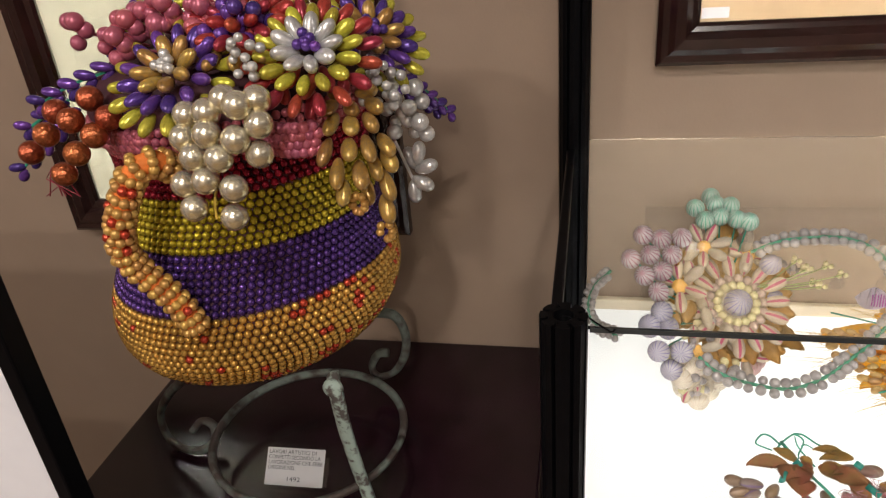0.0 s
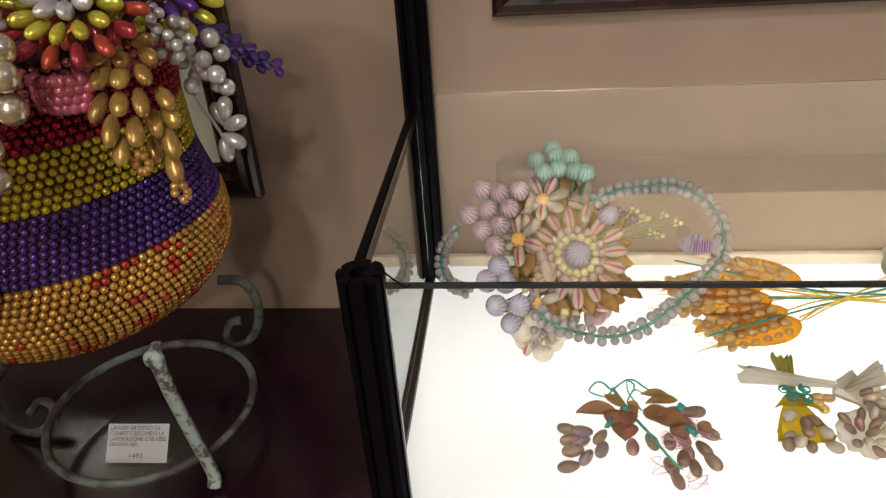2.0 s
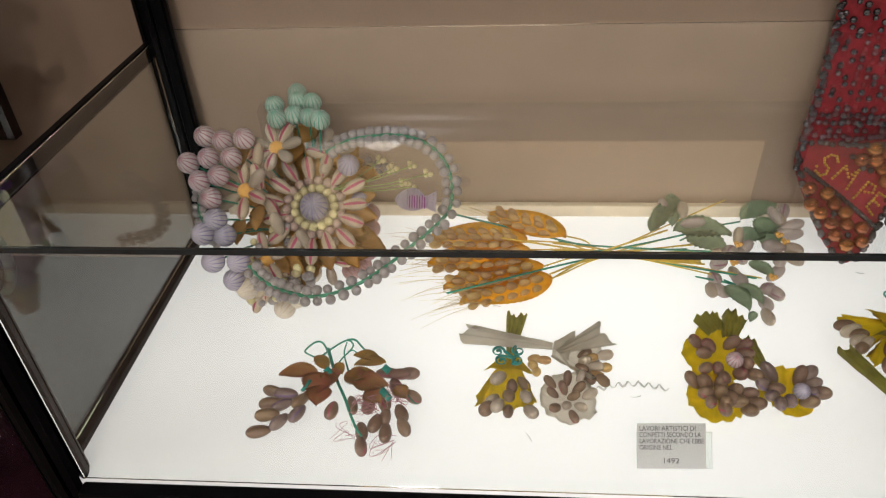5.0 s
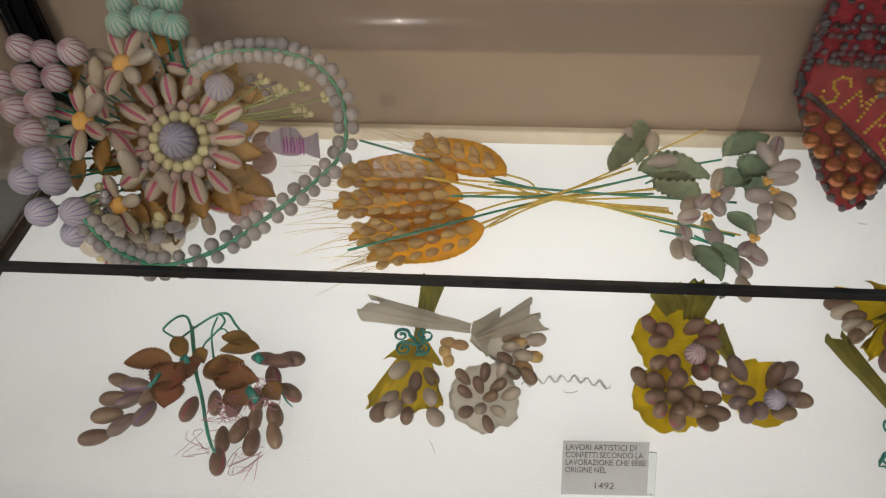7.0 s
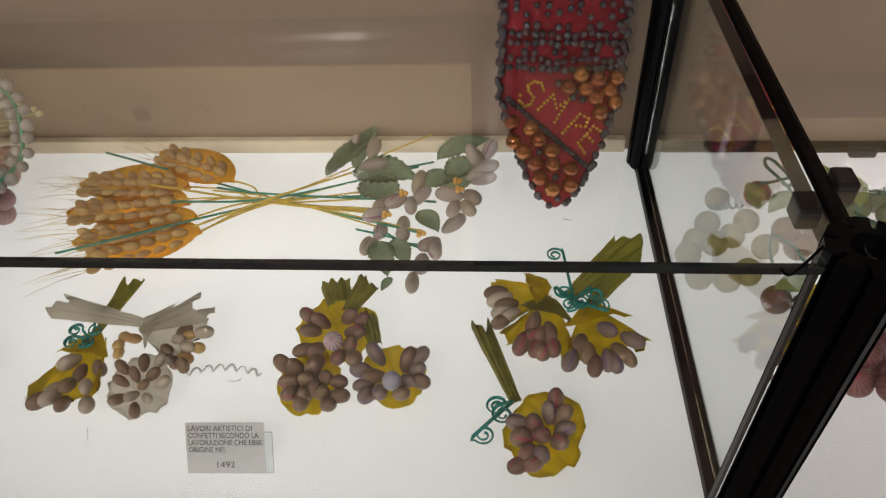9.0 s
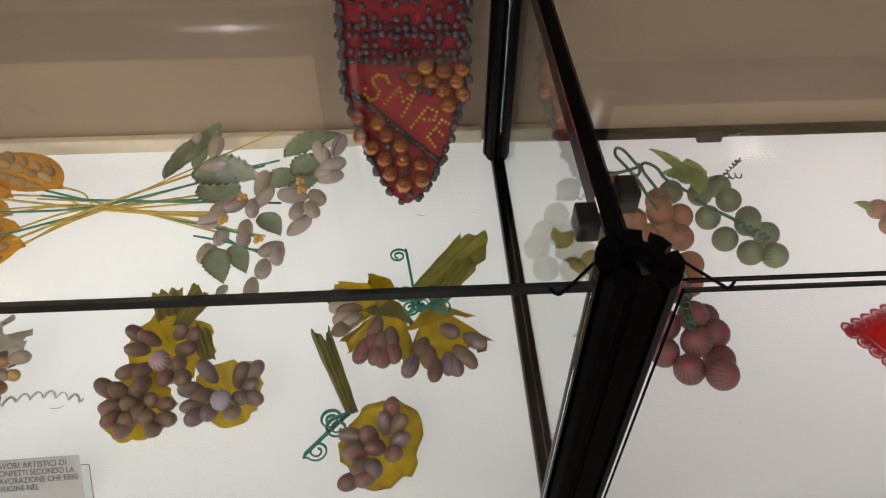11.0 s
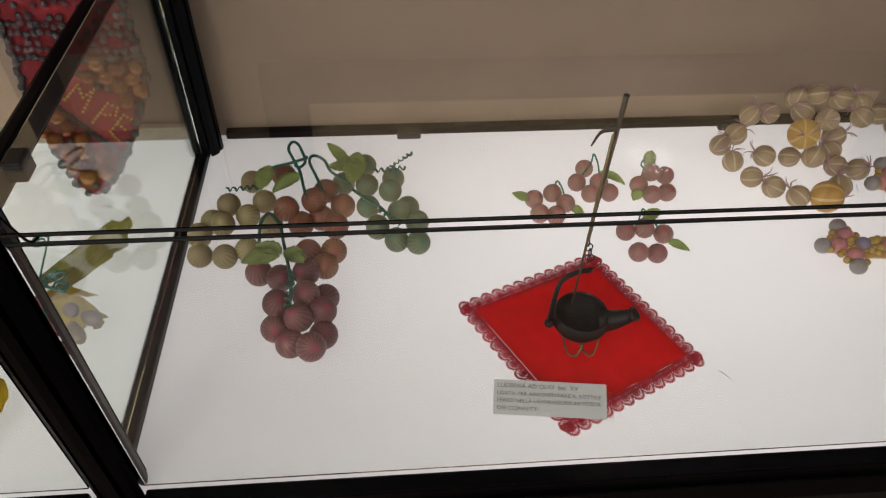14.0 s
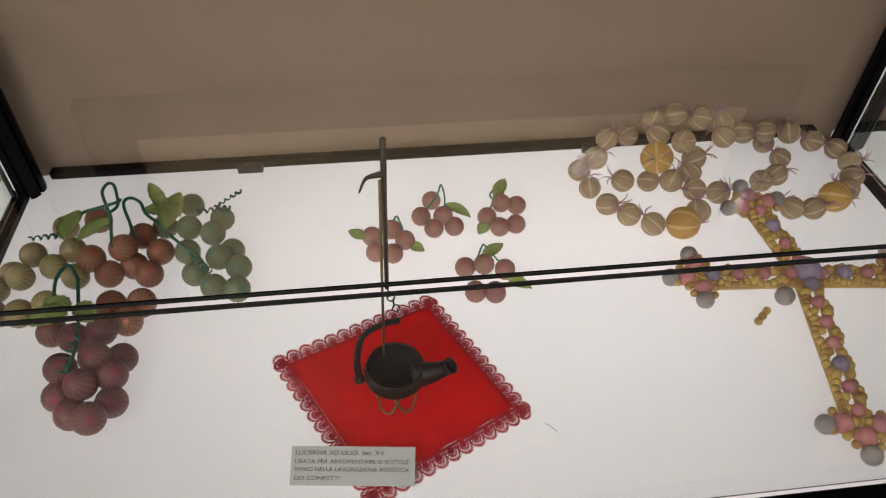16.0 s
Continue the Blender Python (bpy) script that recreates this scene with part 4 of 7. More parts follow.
YELLOW_WHEAT = material("golden_husk", (0.85, 0.47, 0.03), 0.45, grain=0.25, scale=70, bump=0.3, bump_scale=200, trans=0.65)
ear((0.336, 0.811, 0.820), (0.448, 0.859, 0.822), 6, 0.017, 1)
ear((0.314, 0.839, 0.822), (0.438, 0.880, 0.826), 6, 0.015, 5)
ear((0.291, 0.881, 0.826), (0.424, 0.899, 0.830), 7, 0.018, 2)
ear((0.287, 0.928, 0.830), (0.418, 0.923, 0.834), 7, 0.018, 3)
ear((0.370, 0.976, 0.840), (0.471, 0.929, 0.838), 5, 0.015, 4)
for k, (a, b) in enumerate((((0.314, 0.799, 0.845), (0.631, 0.912, 0.830)), ((0.302, 0.969, 0.850), (0.697, 0.835, 0.845)), ((0.381, 0.907, 0.850), (0.645, 0.876, 0.835)),
                            ((0.412, 0.883, 0.845), (0.687, 0.953, 0.840)), ((0.458, 0.908, 0.845), (0.712, 0.890, 0.840)), ((0.444, 0.852, 0.835), (0.609, 0.942, 0.840)))):
    part("stem", tube(curve_points([a, crossing + Vector((0, 0.006 * math.sin(k * 2.1), 0.002 * k)), b], 8), 0.0013, 6), GREEN_WIRE if k % 3 != 2 else YELLOW_WIRE, sheaf, smooth=True)
for k, (a, b) in enumerate((((0.472, 0.877, 0.830), (0.700, 1.004, 0.850)), ((0.453, 0.853, 0.830), (0.687, 0.955, 0.840)), ((0.416, 0.894, 0.840), (0.703, 0.836, 0.845)), ((0.451, 0.909, 0.840), (0.648, 0.854, 0.836)))):
    part("stem", tube(curve_points([a, crossing + Vector((0, -0.005 * math.sin(k * 1.7), 0.003)), b], 8), 0.001, 6), YELLOW_WIRE, sheaf, smooth=True)


for k, (p, d) in enumerate((((0.770, 0.972, 0.850), (0.4, 1)), ((0.757, 0.945, 0.854), (-0.2, 1)), ((0.766, 0.928, 0.858), (1, 0.2)), ((0.763, 0.918, 0.850), (1, 0)), ((0.752, 0.882, 0.854), (0.5, -0.8)), ((0.728, 0.881, 0.858), (-1, -0.1)), ((0.733, 0.868, 0.850), (-0.2, -1)), ((0.748, 0.864, 0.854), (0.3, -0.8)), ((0.751, 0.951, 0.858), (-0.3, 1)), ((0.755, 0.923, 0.850), (0.7, -0.3)), ((0.692, 0.907, 0.854), (0.3, 1)), ((0.671, 0.871, 0.858), (-0.5, -0.7)), ((0.686, 0.873, 0.850), (0.1, -1)), ((0.657, 0.870, 0.854), (-0.5, -0.8)), ((0.652, 0.848, 0.858), (-0.7, -0.5)), ((0.653, 0.854, 0.830), (0, -1)), ((0.678, 0.859, 0.834), (0, -1)), ((0.679, 0.842, 0.838), (0.2, -1)), ((0.695, 0.887, 0.850), (0.6, 0.6)), ((0.642, 0.826, 0.834), (0, -1)), ((0.651, 0.820, 0.838), (0.2, -1)), ((0.732, 0.865, 0.830), (0.8, 0.6)), ((0.714, 0.825, 0.834), (0, -1)), ((0.715, 0.816, 0.838), (0.2, -0.8)), ((0.702, 0.806, 0.830), (0, -1)), ((0.695, 0.777, 0.834), (0, -1)), ((0.709, 0.825, 0.838), (-0.5, -0.6)), ((0.609, 0.982, 0.850), (0, 1)), ((0.633, 0.970, 0.854), (0.2, 1)), ((0.638, 0.933, 0.858), (1, -0.1)))):
    piece("petal", (ALMOND_PETAL_PALE, ALMOND_WHITE, ALMOND_PETAL_PALE)[k % 3], sheaf, aim(p, (d[0], d[1], 0.25), (0.0255, 0.0255, 0.0325), k * 1.7))
for p in ((0.736, 0.892, 0.868), (0.665, 0.837, 0.868), (0.703, 0.809, 0.868), (0.739, 0.878, 0.868), (0.679, 0.871, 0.868)):
    for k in range(3):
        piece("stamen", BALL_ORANGE, sheaf, aim(Vector(p) + Vector((0.003 * math.cos(k * 2.1), 0.003 * math.sin(k * 2.1), 0)), (0, 0, 1), 0.0028))
for p, q, w in (((0.585, 0.929, 0.846), (0.628, 0.997, 0.842), 0.03), ((0.614, 0.939, 0.846), (0.627, 1.017, 0.842), 0.026), ((0.613, 0.930, 0.846), (0.681, 0.921, 0.842), 0.055), ((0.627, 0.915, 0.846), (0.668, 0.882, 0.842), 0.05), ((0.709, 0.957, 0.846), (0.764, 0.993, 0.842), 0.036), ((0.722, 0.921, 0.846), (0.755, 0.953, 0.842), 0.04), ((0.695, 0.865, 0.846), (0.716, 0.839, 0.842), 0.026), ((0.655, 0.817, 0.846), (0.670, 0.778, 0.842), 0.03), ((0.672, 0.821, 0.846), (0.689, 0.790, 0.842), 0.024), ((0.676, 0.771, 0.846), (0.668, 0.758, 0.842), 0.011), ((0.698, 0.906, 0.846), (0.728, 0.929, 0.842), 0.036), ((0.721, 0.895, 0.846), (0.748, 0.923, 0.842), 0.03), ((0.583, 0.926, 0.846), (0.604, 0.969, 0.842), 0.022)):
    p, q = Vector(p), Vector(q)
    part("leaf", leaf((q - p).length * 1.1, w, 0.12, 9), GREEN_LEAF, sheaf, m=Matrix.Translation(p) @ flat_way(p, q).to_track_quat("X", "Z").to_matrix().to_4x4(), smooth=True)
for keys in (((0.661, 0.844, 0.835), (0.683, 0.829, 0.835), (0.709, 0.826, 0.835)), ((0.621, 0.917, 0.840), (0.659, 0.938, 0.846), (0.706, 0.949, 0.850)), ((0.627, 0.849, 0.836), (0.668, 0.838, 0.834), (0.703, 0.822, 0.832))):
    part("twig", tube(curve_points(keys, 5), 0.0012, 6), GREEN_WIRE, sheaf, smooth=True)
settle(sheaf, (0.467, 0.887), (0.0414, 0.0096), 0.957)

# ---- show case one: almond flower basket ----
basket = thing("almond_flower_basket", "basket of pastel sugared-almond flowers with a beaded hoop handle", "confetti basket", (0.19, 0.86, PANEL_Z))
FELT = material("grey_green_felt", (0.12, 0.14, 0.1), 0.9, grain=0.4, scale=120, bump=0.5, bump_scale=400)
HOOP_GREEN = material("green_taped_hoop", (0.05, 0.24, 0.14), 0.6, grain=0.3, scale=100, bump=0.3)
CREAM_BALL = ball_mesh("ball", striped("cream_striped_sugar", (0.7, 0.62, 0.5), (0.5, 0.4, 0.3), 10, 0.15))
BALL_PALE_ROSE = ball_mesh("ball", striped("pale_rose_sugar", (0.55, 0.36, 0.34), (0.5, 0.24, 0.25), 9, 0.15, trans=0.2))
hub = Vector((0.190, 0.930, 0.850))
part("wire_knot", tube(curve_points([hub + Vector((0, 0.01, -0.042)), hub + Vector((0.004, 0, -0.02)), hub + Vector((0, -0.006, 0.012))], 4), 0.0045, 9, taper=1.2), GREEN_WIRE, basket, "stems bound with green tape", smooth=True)


def out_from(p, k=0.0):
    return (Vector(p) - hub).normalized() + Vector((0, -0.45, 0.3 + k))


def wire_to(p):
    p = Vector(p)
    part("wire_stem", tube(curve_points([hub + (p - hub) * 0.25, hub + (p - hub) * 0.6 + Vector((0, 0, 0.004)), p], 3), 0.0011, 5), GREEN_WIRE, basket)


for p in ((0.085, 0.882, 1.011), (0.107, 0.878, 1.008), (0.131, 0.880, 1.009), (0.093, 0.860, 0.995), (0.119, 0.861, 0.995), (0.070, 0.856, 0.991), (0.086, 0.838, 0.978), (0.107, 0.843, 0.982), (0.102, 0.821, 0.966)):
    piece("ball", BALL_PINK, basket, aim(p, out_from(p), 0.0123))
    wire_to(p)
for p in ((0.175, 0.969, 1.025), (0.153, 0.942, 1.021), (0.179, 0.952, 1.022), (0.197, 0.950, 1.021), (0.214, 0.913, 1.016), (0.200, 0.918, 1.017), (0.181, 0.923, 1.018), (0.162, 0.914, 1.017)):
    piece("ball", BALL_MINT, basket, aim(p, out_from(p), 0.0118))
    wire_to(p)
for p in ((0.106, 0.810, 0.945), (0.092, 0.800, 0.932), (0.114, 0.805, 0.927), (0.103, 0.785, 0.908), (0.130, 0.790, 0.905), (0.120, 0.790, 0.878), (0.243, 0.900, 0.963), (0.252, 0.900, 0.915)):
    piece("ball", BALL_LILAC, basket, aim(p, out_from(p), 0.0132))
    wire_to(p)
for p in ((0.254, 0.945, 0.864), (0.255, 0.930, 0.851), (0.254, 0.905, 0.836), (0.234, 0.885, 0.819), (0.244, 0.905, 0.814)):
    piece("ball", BALL_PALE_ROSE, basket, aim(p, out_from(p), 0.0132))
    wire_to(p)
for p in ((0.160, 0.820, 0.810), (0.138, 0.800, 0.845), (0.149, 0.820, 0.837), (0.133, 0.790, 0.866), (0.173, 0.830, 0.818), (0.147, 0.800, 0.875), (0.182, 0.830, 0.835), (0.162, 0.830, 0.835), (0.191, 0.850, 0.842)):
    piece("ball", CREAM_BALL, basket, aim(p, out_from(p), 0.0138))
# daisies with almond petals
for at, n, s, seed in (((0.161, 0.898, 0.986), 7, 0.028, 0.4), ((0.130, 0.854, 0.955), 6, 0.030, 0.9), ((0.220, 0.923, 0.961), 5, 0.027, 0.2), ((0.151, 0.821, 0.885), 5, 0.026, 0.5), ((0.214, 0.850, 0.862), 5, 0.026, 1.1)):
    at = Vector(at)
    way = out_from(at).normalized()
    q = way.to_track_quat("Z", "Y").to_matrix()
    piece("centre", BALL_ORANGE, basket, aim(at, way, 0.0095))
    for i in range(n):
        a = 2 * math.pi * i / n + seed
        d = q @ Vector((math.cos(a), math.sin(a), 0.25))
        piece("petal", ALMOND_PETAL if i % 3 else ALMOND_WHITE, basket, aim_up(at + d * s * 0.72, d, way, (s * 0.74, s * 0.74, s)))
# great centre flower
core = Vector((0.203, 0.870, 0.923))
way = out_from(core).normalized()
q = way.to_track_quat("Z", "Y").to_matrix()
piece("ball", BALL_LILAC, basket, aim(core + way * 0.004, way, 0.0172))
part("flower_base", egg((1, 1, 1), 20, 10), SUGAR_WHITE, basket, "pale backing of the great flower", m=aim(core - way * 0.011, way, (0.036, 0.036, 0.006)), smooth=True)
BALL_BLUSH = ball_mesh("bead", material("blush_sugar_bead", (0.42, 0.3, 0.25), 0.4, grain=0.15, scale=200, bump=0.1, per_piece=0.14), 1, 10, 7)
for count, r, mesh, s in ((15, 0.0238, BALL_CREAM, 0.0058), (18, 0.0335, BALL_BLUSH, 0.006)):
    for i in range(count):
        a = 2 * math.pi * i / count
        piece("bead", mesh, basket, aim(core + q @ Vector((math.cos(a) * r, math.sin(a) * r, -0.002)), way, s))
for i in range(15):
    a = 2 * math.pi * i / 15
    d = q @ Vector((math.cos(a), math.sin(a), 0.12))
    piece("petal", ALMOND_PETAL, basket, aim_up(core + d * (0.0475 + 0.005 * (i % 2)) - way * 0.004, d, way, (0.0235, 0.0235, 0.031)))
for p, tip_, w in (((0.127, 0.892, 0.994), (0.130, 0.873, 0.969), 0.026), ((0.188, 0.918, 0.981), (0.193, 0.938, 1.003), 0.034), ((0.185, 0.917, 0.982), (0.177, 0.894, 0.960), 0.026), ((0.145, 0.855, 0.935), (0.140, 0.836, 0.915), 0.022), ((0.127, 0.839, 0.928), (0.118, 0.818, 0.909), 0.022), ((0.224, 0.912, 0.947), (0.253, 0.930, 0.948), 0.03), ((0.246, 0.921, 0.941), (0.271, 0.926, 0.930), 0.022), ((0.230, 0.872, 0.893), (0.258, 0.872, 0.871), 0.03), ((0.226, 0.857, 0.877), (0.260, 0.864, 0.861), 0.026), ((0.171, 0.833, 0.888), (0.193, 0.827, 0.864), 0.022), ((0.164, 0.828, 0.887), (0.176, 0.819, 0.867), 0.02)):
    nz = out_from(p).normalized()
    nx = Vector(tip_) - Vector(p)
    l = nx.length
    nx = (nx - nz * nx.dot(nz)).normalized()
    lm_ = Matrix((nx, nz.cross(nx), nz)).transposed().to_4x4()
    lm_.translation = Vector(p)
    part("leaf", leaf(l * 1.1, w, 0.1, 7), GOLD_LEAF, basket, m=lm_, smooth=True)
for k, p in enumerate(((0.142, 0.883, 0.985), (0.217, 0.926, 0.983), (0.142, 0.868, 0.966), (0.164, 0.842, 0.917), (0.159, 0.851, 0.931), (0.194, 0.841, 0.894))):
    piece("petal", ALMOND_WHITE if k % 2 else ALMOND_PETAL, basket, aim(p, (0.2 - 0.15 * k, 0.1, 1), (0.024, 0.024, 0.034)))
# leaves and small sweets packed behind the flowers
rnd = random.Random(19)
for i in range(16):
    a = 2 * math.pi * i / 16 + 0.2
    d = q @ Vector((math.cos(a), math.sin(a), 0.05))
    lm_ = Matrix((d, way.cross(d).normalized(), way)).transposed().to_4x4()
    lm_.translation = core - way * (0.02 + 0.006 * (i % 3)) + d * 0.03
    part("leaf", leaf(0.045 + 0.012 * (i % 3), 0.03, 0.1, 7), (GOLD_LEAF, GOLD_LEAF, AMBER_LEAF)[i % 3], basket, m=lm_, smooth=True)
low_a, low_b, low_c = Vector((0.112, 0.808, 0.885)), Vector((0.196, 0.839, 0.849)), Vector((0.144, 0.787, 0.860))
for i in range(64):
    u, v = rnd.random(), rnd.random()
    p = low_a.lerp(low_b, u).lerp(low_c, v * 0.9) + Vector((0, 0, rnd.uniform(-0.02, 0.01)))
    kind_ = i % 4
    if kind_ == 0:
        piece("petal", ALMOND_PETAL, basket, aim(p, (rnd.uniform(-1, 1), -0.4, rnd.uniform(-1, 1)), (0.02, 0.02, 0.028)))
    elif kind_ == 1:
        piece("petal", ALMOND_WHITE, basket, aim(p, (rnd.uniform(-1, 1), -0.4, rnd.uniform(-1, 1)), (0.019, 0.019, 0.025)))
    else:
        for k in range(3):
            piece("bead", BALL_GREY if k else BALL_CREAM, basket, aim(p + Vector((rnd.uniform(-0.008, 0.008), rnd.uniform(-0.008, 0.008), rnd.uniform(-0.006, 0.006))), (0, 0, 1), rnd.uniform(0.0045, 0.0065)))
# tiny white filler blossoms under the flowers
rnd = random.Random(8)
for c in ((0.276, 0.941, 0.939), (0.170, 0.845, 0.899), (0.137, 0.820, 0.892), (0.127, 0.809, 0.885), (0.171, 0.816, 0.861), (0.187, 0.821, 0.856)):
    for i in range(9):
        piece("bead", BALL_GREY if i % 3 else BALL_CREAM, basket, aim(Vector(c) + Vector((rnd.uniform(-0.018, 0.018), rnd.uniform(-0.012, 0.012), rnd.uniform(-0.012, 0.012))), (0, 0, 1), rnd.uniform(0.0042, 0.0065)))


def bead_hoop(keys, r=0.0056, both=True, steps=10):
    """A green taped hoop with a bead to each side, every bead a part."""
    line = curve_points(keys, steps)
    part("hoop", tube(line, 0.0021, 6), HOOP_GREEN, basket, smooth=True)
    gone, k = 0.0, 0
    for a, b in zip(line, line[1:]):
        gone += (b - a).length
        if gone > r * 1.75:
            gone = 0
            way = (b - a).normalized()
            side = way.cross(Vector((0, -0.6, 0.8))).normalized()
            for s in ((-1, 1) if both else (1,)):
                piece("bead", BALL_GREY, basket, aim(b + side * s * r * 1.05 + Vector((0, 0, 0.001 * (k % 2))), way, r * (1 + 0.08 * math.sin(k * 1.7 + s))))
            k += 1


bead_hoop([(0.218, 0.900, 0.980), (0.247, 0.897, 0.997), (0.281, 0.890, 1.007), (0.314, 0.882, 1.011), (0.344, 0.876, 1.002), (0.364, 0.862, 0.984), (0.370, 0.842, 0.962), (0.365, 0.826, 0.945), (0.342, 0.800, 0.933), (0.311, 0.775, 0.921), (0.273, 0.748, 0.908), (0.233, 0.728, 0.907), (0.194, 0.742, 0.902), (0.166, 0.760, 0.901), (0.147, 0.775, 0.910)])
bead_hoop([(0.049, 0.930, 0.931), (0.028, 0.949, 0.895), (0.020, 0.949, 0.867), (0.023, 0.945, 0.844), (0.035, 0.930, 0.839), (0.060, 0.900, 0.848)], 0.0052)
sprig = Vector((0.226, 0.880, 0.942))
for p in ((0.278, 0.920, 0.958), (0.294, 0.920, 0.947), (0.316, 0.920, 0.951), (0.335, 0.920, 0.939), (0.314, 0.920, 0.921), (0.290, 0.920, 0.945), (0.304, 0.920, 0.926)):
    p = Vector(p)
    part("sprig_stem", tube(curve_points([sprig, (sprig + p) / 2 + Vector((0, 0, -0.004)), p], 4), 0.0007, 5), LIME_LEAF, basket)
    for k in range(3):
        piece("bud", BALL_CREAM, basket, aim(p + Vector((0.004 * math.cos(k * 2.1), 0.002 * k, 0.004 * math.sin(k * 2.1))), (0, 0, 1), 0.0034))
# printed foil fish hanging at the hoop
m, w, h = sheet_pose((0.310, 0.804, 0.962), (0.355, 0.800, 0.961), (0.310, 0.810, 0.984))
w, h = w * 1.0, h * 1.15
bm = bmesh.new()
top, low = [], []
for i in range(15):
    t = i / 14
    half = h * 0.5 * (math.sin(math.pi * min(1, t * 1.25)) ** 0.7 if t < 0.72 else 0.42 + (t - 0.72) * 1.9)
    top.append(bm.verts.new((w * t, h * 0.5 + half, 0.003 * math.sin(t * 9))))
    low.append(bm.verts.new((w * t, h * 0.5 - half, 0.003 * math.sin(t * 9 + 1))))
for i in range(14):
    bm.faces.new((low[i], low[i + 1], top[i + 1], top[i]))
bmesh.ops.solidify(bm, geom=bm.faces[:], thickness=0.001)
part("foil_fish", bm, FISH_FOIL, basket, "purple and silver foil fish", m=m, smooth=True)
for i in range(7):
    part("foil_stripe", box((w * (0.36 + i * 0.06), h * 0.22, 0.0035), (w * (0.385 + i * 0.06), h * (0.72 + 0.05 * (i % 2)), 0.0042)), PURPLE_PRINT, basket, "purple printed stroke", m=m)

# ---- show case one: beaded velvet cone leaning on the wall ----
VELVET = material("red_velvet", (0.22, 0.01, 0.016), 0.85, grain=0.35, scale=160, bump=0.35, bump_scale=700)
STEEL_BEAD = material("dark_steel_bead", (0.15, 0.14, 0.15), 0.2, 0.8, grain=0.3, scale=200, per_piece=0.4)
AMBER = material("amber_copper_bead", (0.52, 0.19, 0.055), 0.12, 0.75, grain=0.35, scale=140, per_piece=0.25, coat=0.6)
GOLD_DOT = material("gold_seed_bead", (0.6, 0.42, 0.04), 0.28, 0.5, grain=0.2, scale=200)
BEAD_STEEL, BEAD_AMBER, BEAD_GOLD = ball_mesh("bead", STEEL_BEAD, 1, 10, 7), ball_mesh("bead", AMBER, 1, 16, 10), ball_mesh("bead", GOLD_DOT, 1, 8, 6)
velvet = thing("beaded_velvet_pouch", "pointed red velvet pouch sewn with grey, amber and gold beads", "beaded pouch", (0.861, 0.937, 0.804))
tip_p, mid_l, mid_r = Vector((0.871, 0.927, 0.807)), Vector((0.803, 1.008, 0.914)), Vector((0.923, 1.008, 0.911))
VX = (mid_r - mid_l).normalized()
VY = ((mid_l + mid_r) / 2 - tip_p)
VY = (VY - VX * VY.dot(VX)).normalized()
VN = VX.cross(VY)
VM = Matrix((VX, VY, VN)).transposed().to_4x4()
VM.translation = tip_p
VW = 0.067
VH = 0.44


def pouch_half(t):
    """Half width at the share t of the pouch's height."""
    return VW * (min(1.0, t / 0.284) ** 0.55 if t < 0.284 else 1.0 - 0.05 * math.sin((t - 0.284) * 6))


BEND = 0.120


def pouch_spot(x, y, z):
    """The pouch leans back from its tip and hangs upright against the wall above the bend."""
    if y <= BEND:
        return VM @ Vector((x, y, z))
    a = min(1.0, (y - BEND) / 0.04)
    n = VN.lerp(Vector((VN.x, -0.98, 0.05)), a).normalized()
    return VM @ Vector((x, BEND, 0)) + VY * 0.012 * (1 - (1 - a) ** 2) + Vector((0, 0, y - BEND - 0.012 * (1 - (1 - a) ** 2))) + n * z


bm = bmesh.new()
KS = (-1, -0.85, -0.6, -0.3, 0, 0.3, 0.6, 0.85, 1)
rows = []
for i in range(45):
    t = i / 44
    hw = max(0.002, pouch_half(t))
    front = [bm.verts.new(pouch_spot(hw * k, VH * t, 0.010 * (1 - k * k) * min(1, t * 3) + 0.0006 * math.sin(i * 1.3 + k * 5))) for k in KS]
    rows.append(front + [bm.verts.new(pouch_spot(hw * k, VH * t, -0.005)) for k in reversed(KS)])
for a, b in zip(rows, rows[1:]):
    for i in range(len(a)):
        j = (i + 1) % len(a)
        bm.faces.new((a[i], a[j], b[j], b[i]))
bm.faces.new(rows[0]), bm.faces.new(rows[-1])
part("velvet_body", bm, VELVET, velvet, smooth=True)


def on_pouch(x, y, lift=0.0):
    t = min(1, max(0.02, y / VH))
    k = max(-1, min(1, x / pouch_half(t)))
    return pouch_spot(x, y, 0.010 * (1 - k * k) * min(1, t * 3) + lift)


def bead_on(mesh, x, y, r):
    if abs(x) > pouch_half(min(1, max(0.01, y / VH))) * 1.02:
        return
    piece("bead", mesh, velvet, aim(on_pouch(x, y, r * 0.6), VN, r))


for s in (-1, 1):
    for i in range(76):
        t = 0.008 + i / 77 + 0.004 * math.sin(i * 2.9 + s)
        bead_on(BEAD_STEEL, s * pouch_half(min(1, t)) * (0.975 + 0.035 * math.sin(i * 1.7 + s)), VH * t, 0.0041 + 0.0006 * math.sin(i * 4.1))
rnd = random.Random(4)
for row in range(28):
    y = 0.158 + row * 0.0098
    step = 0.008 if row in (0, 1, 3, 4) else 0.0105
    n = int(2 * VW / step)
    for i in range(n):
        x = -VW + step * (i + 0.7) + rnd.uniform(-0.0012, 0.0012)
        if row not in (0, 1, 3, 4) and (i + row) % 3 == 0:
            continue
        bead_on(BEAD_STEEL, x, y + rnd.uniform(-0.0022, 0.0022) + (0.003 if row > 5 and i % 2 else 0), rnd.uniform(0.0038, 0.0046) if row < 6 else rnd.uniform(0.0032, 0.0042))
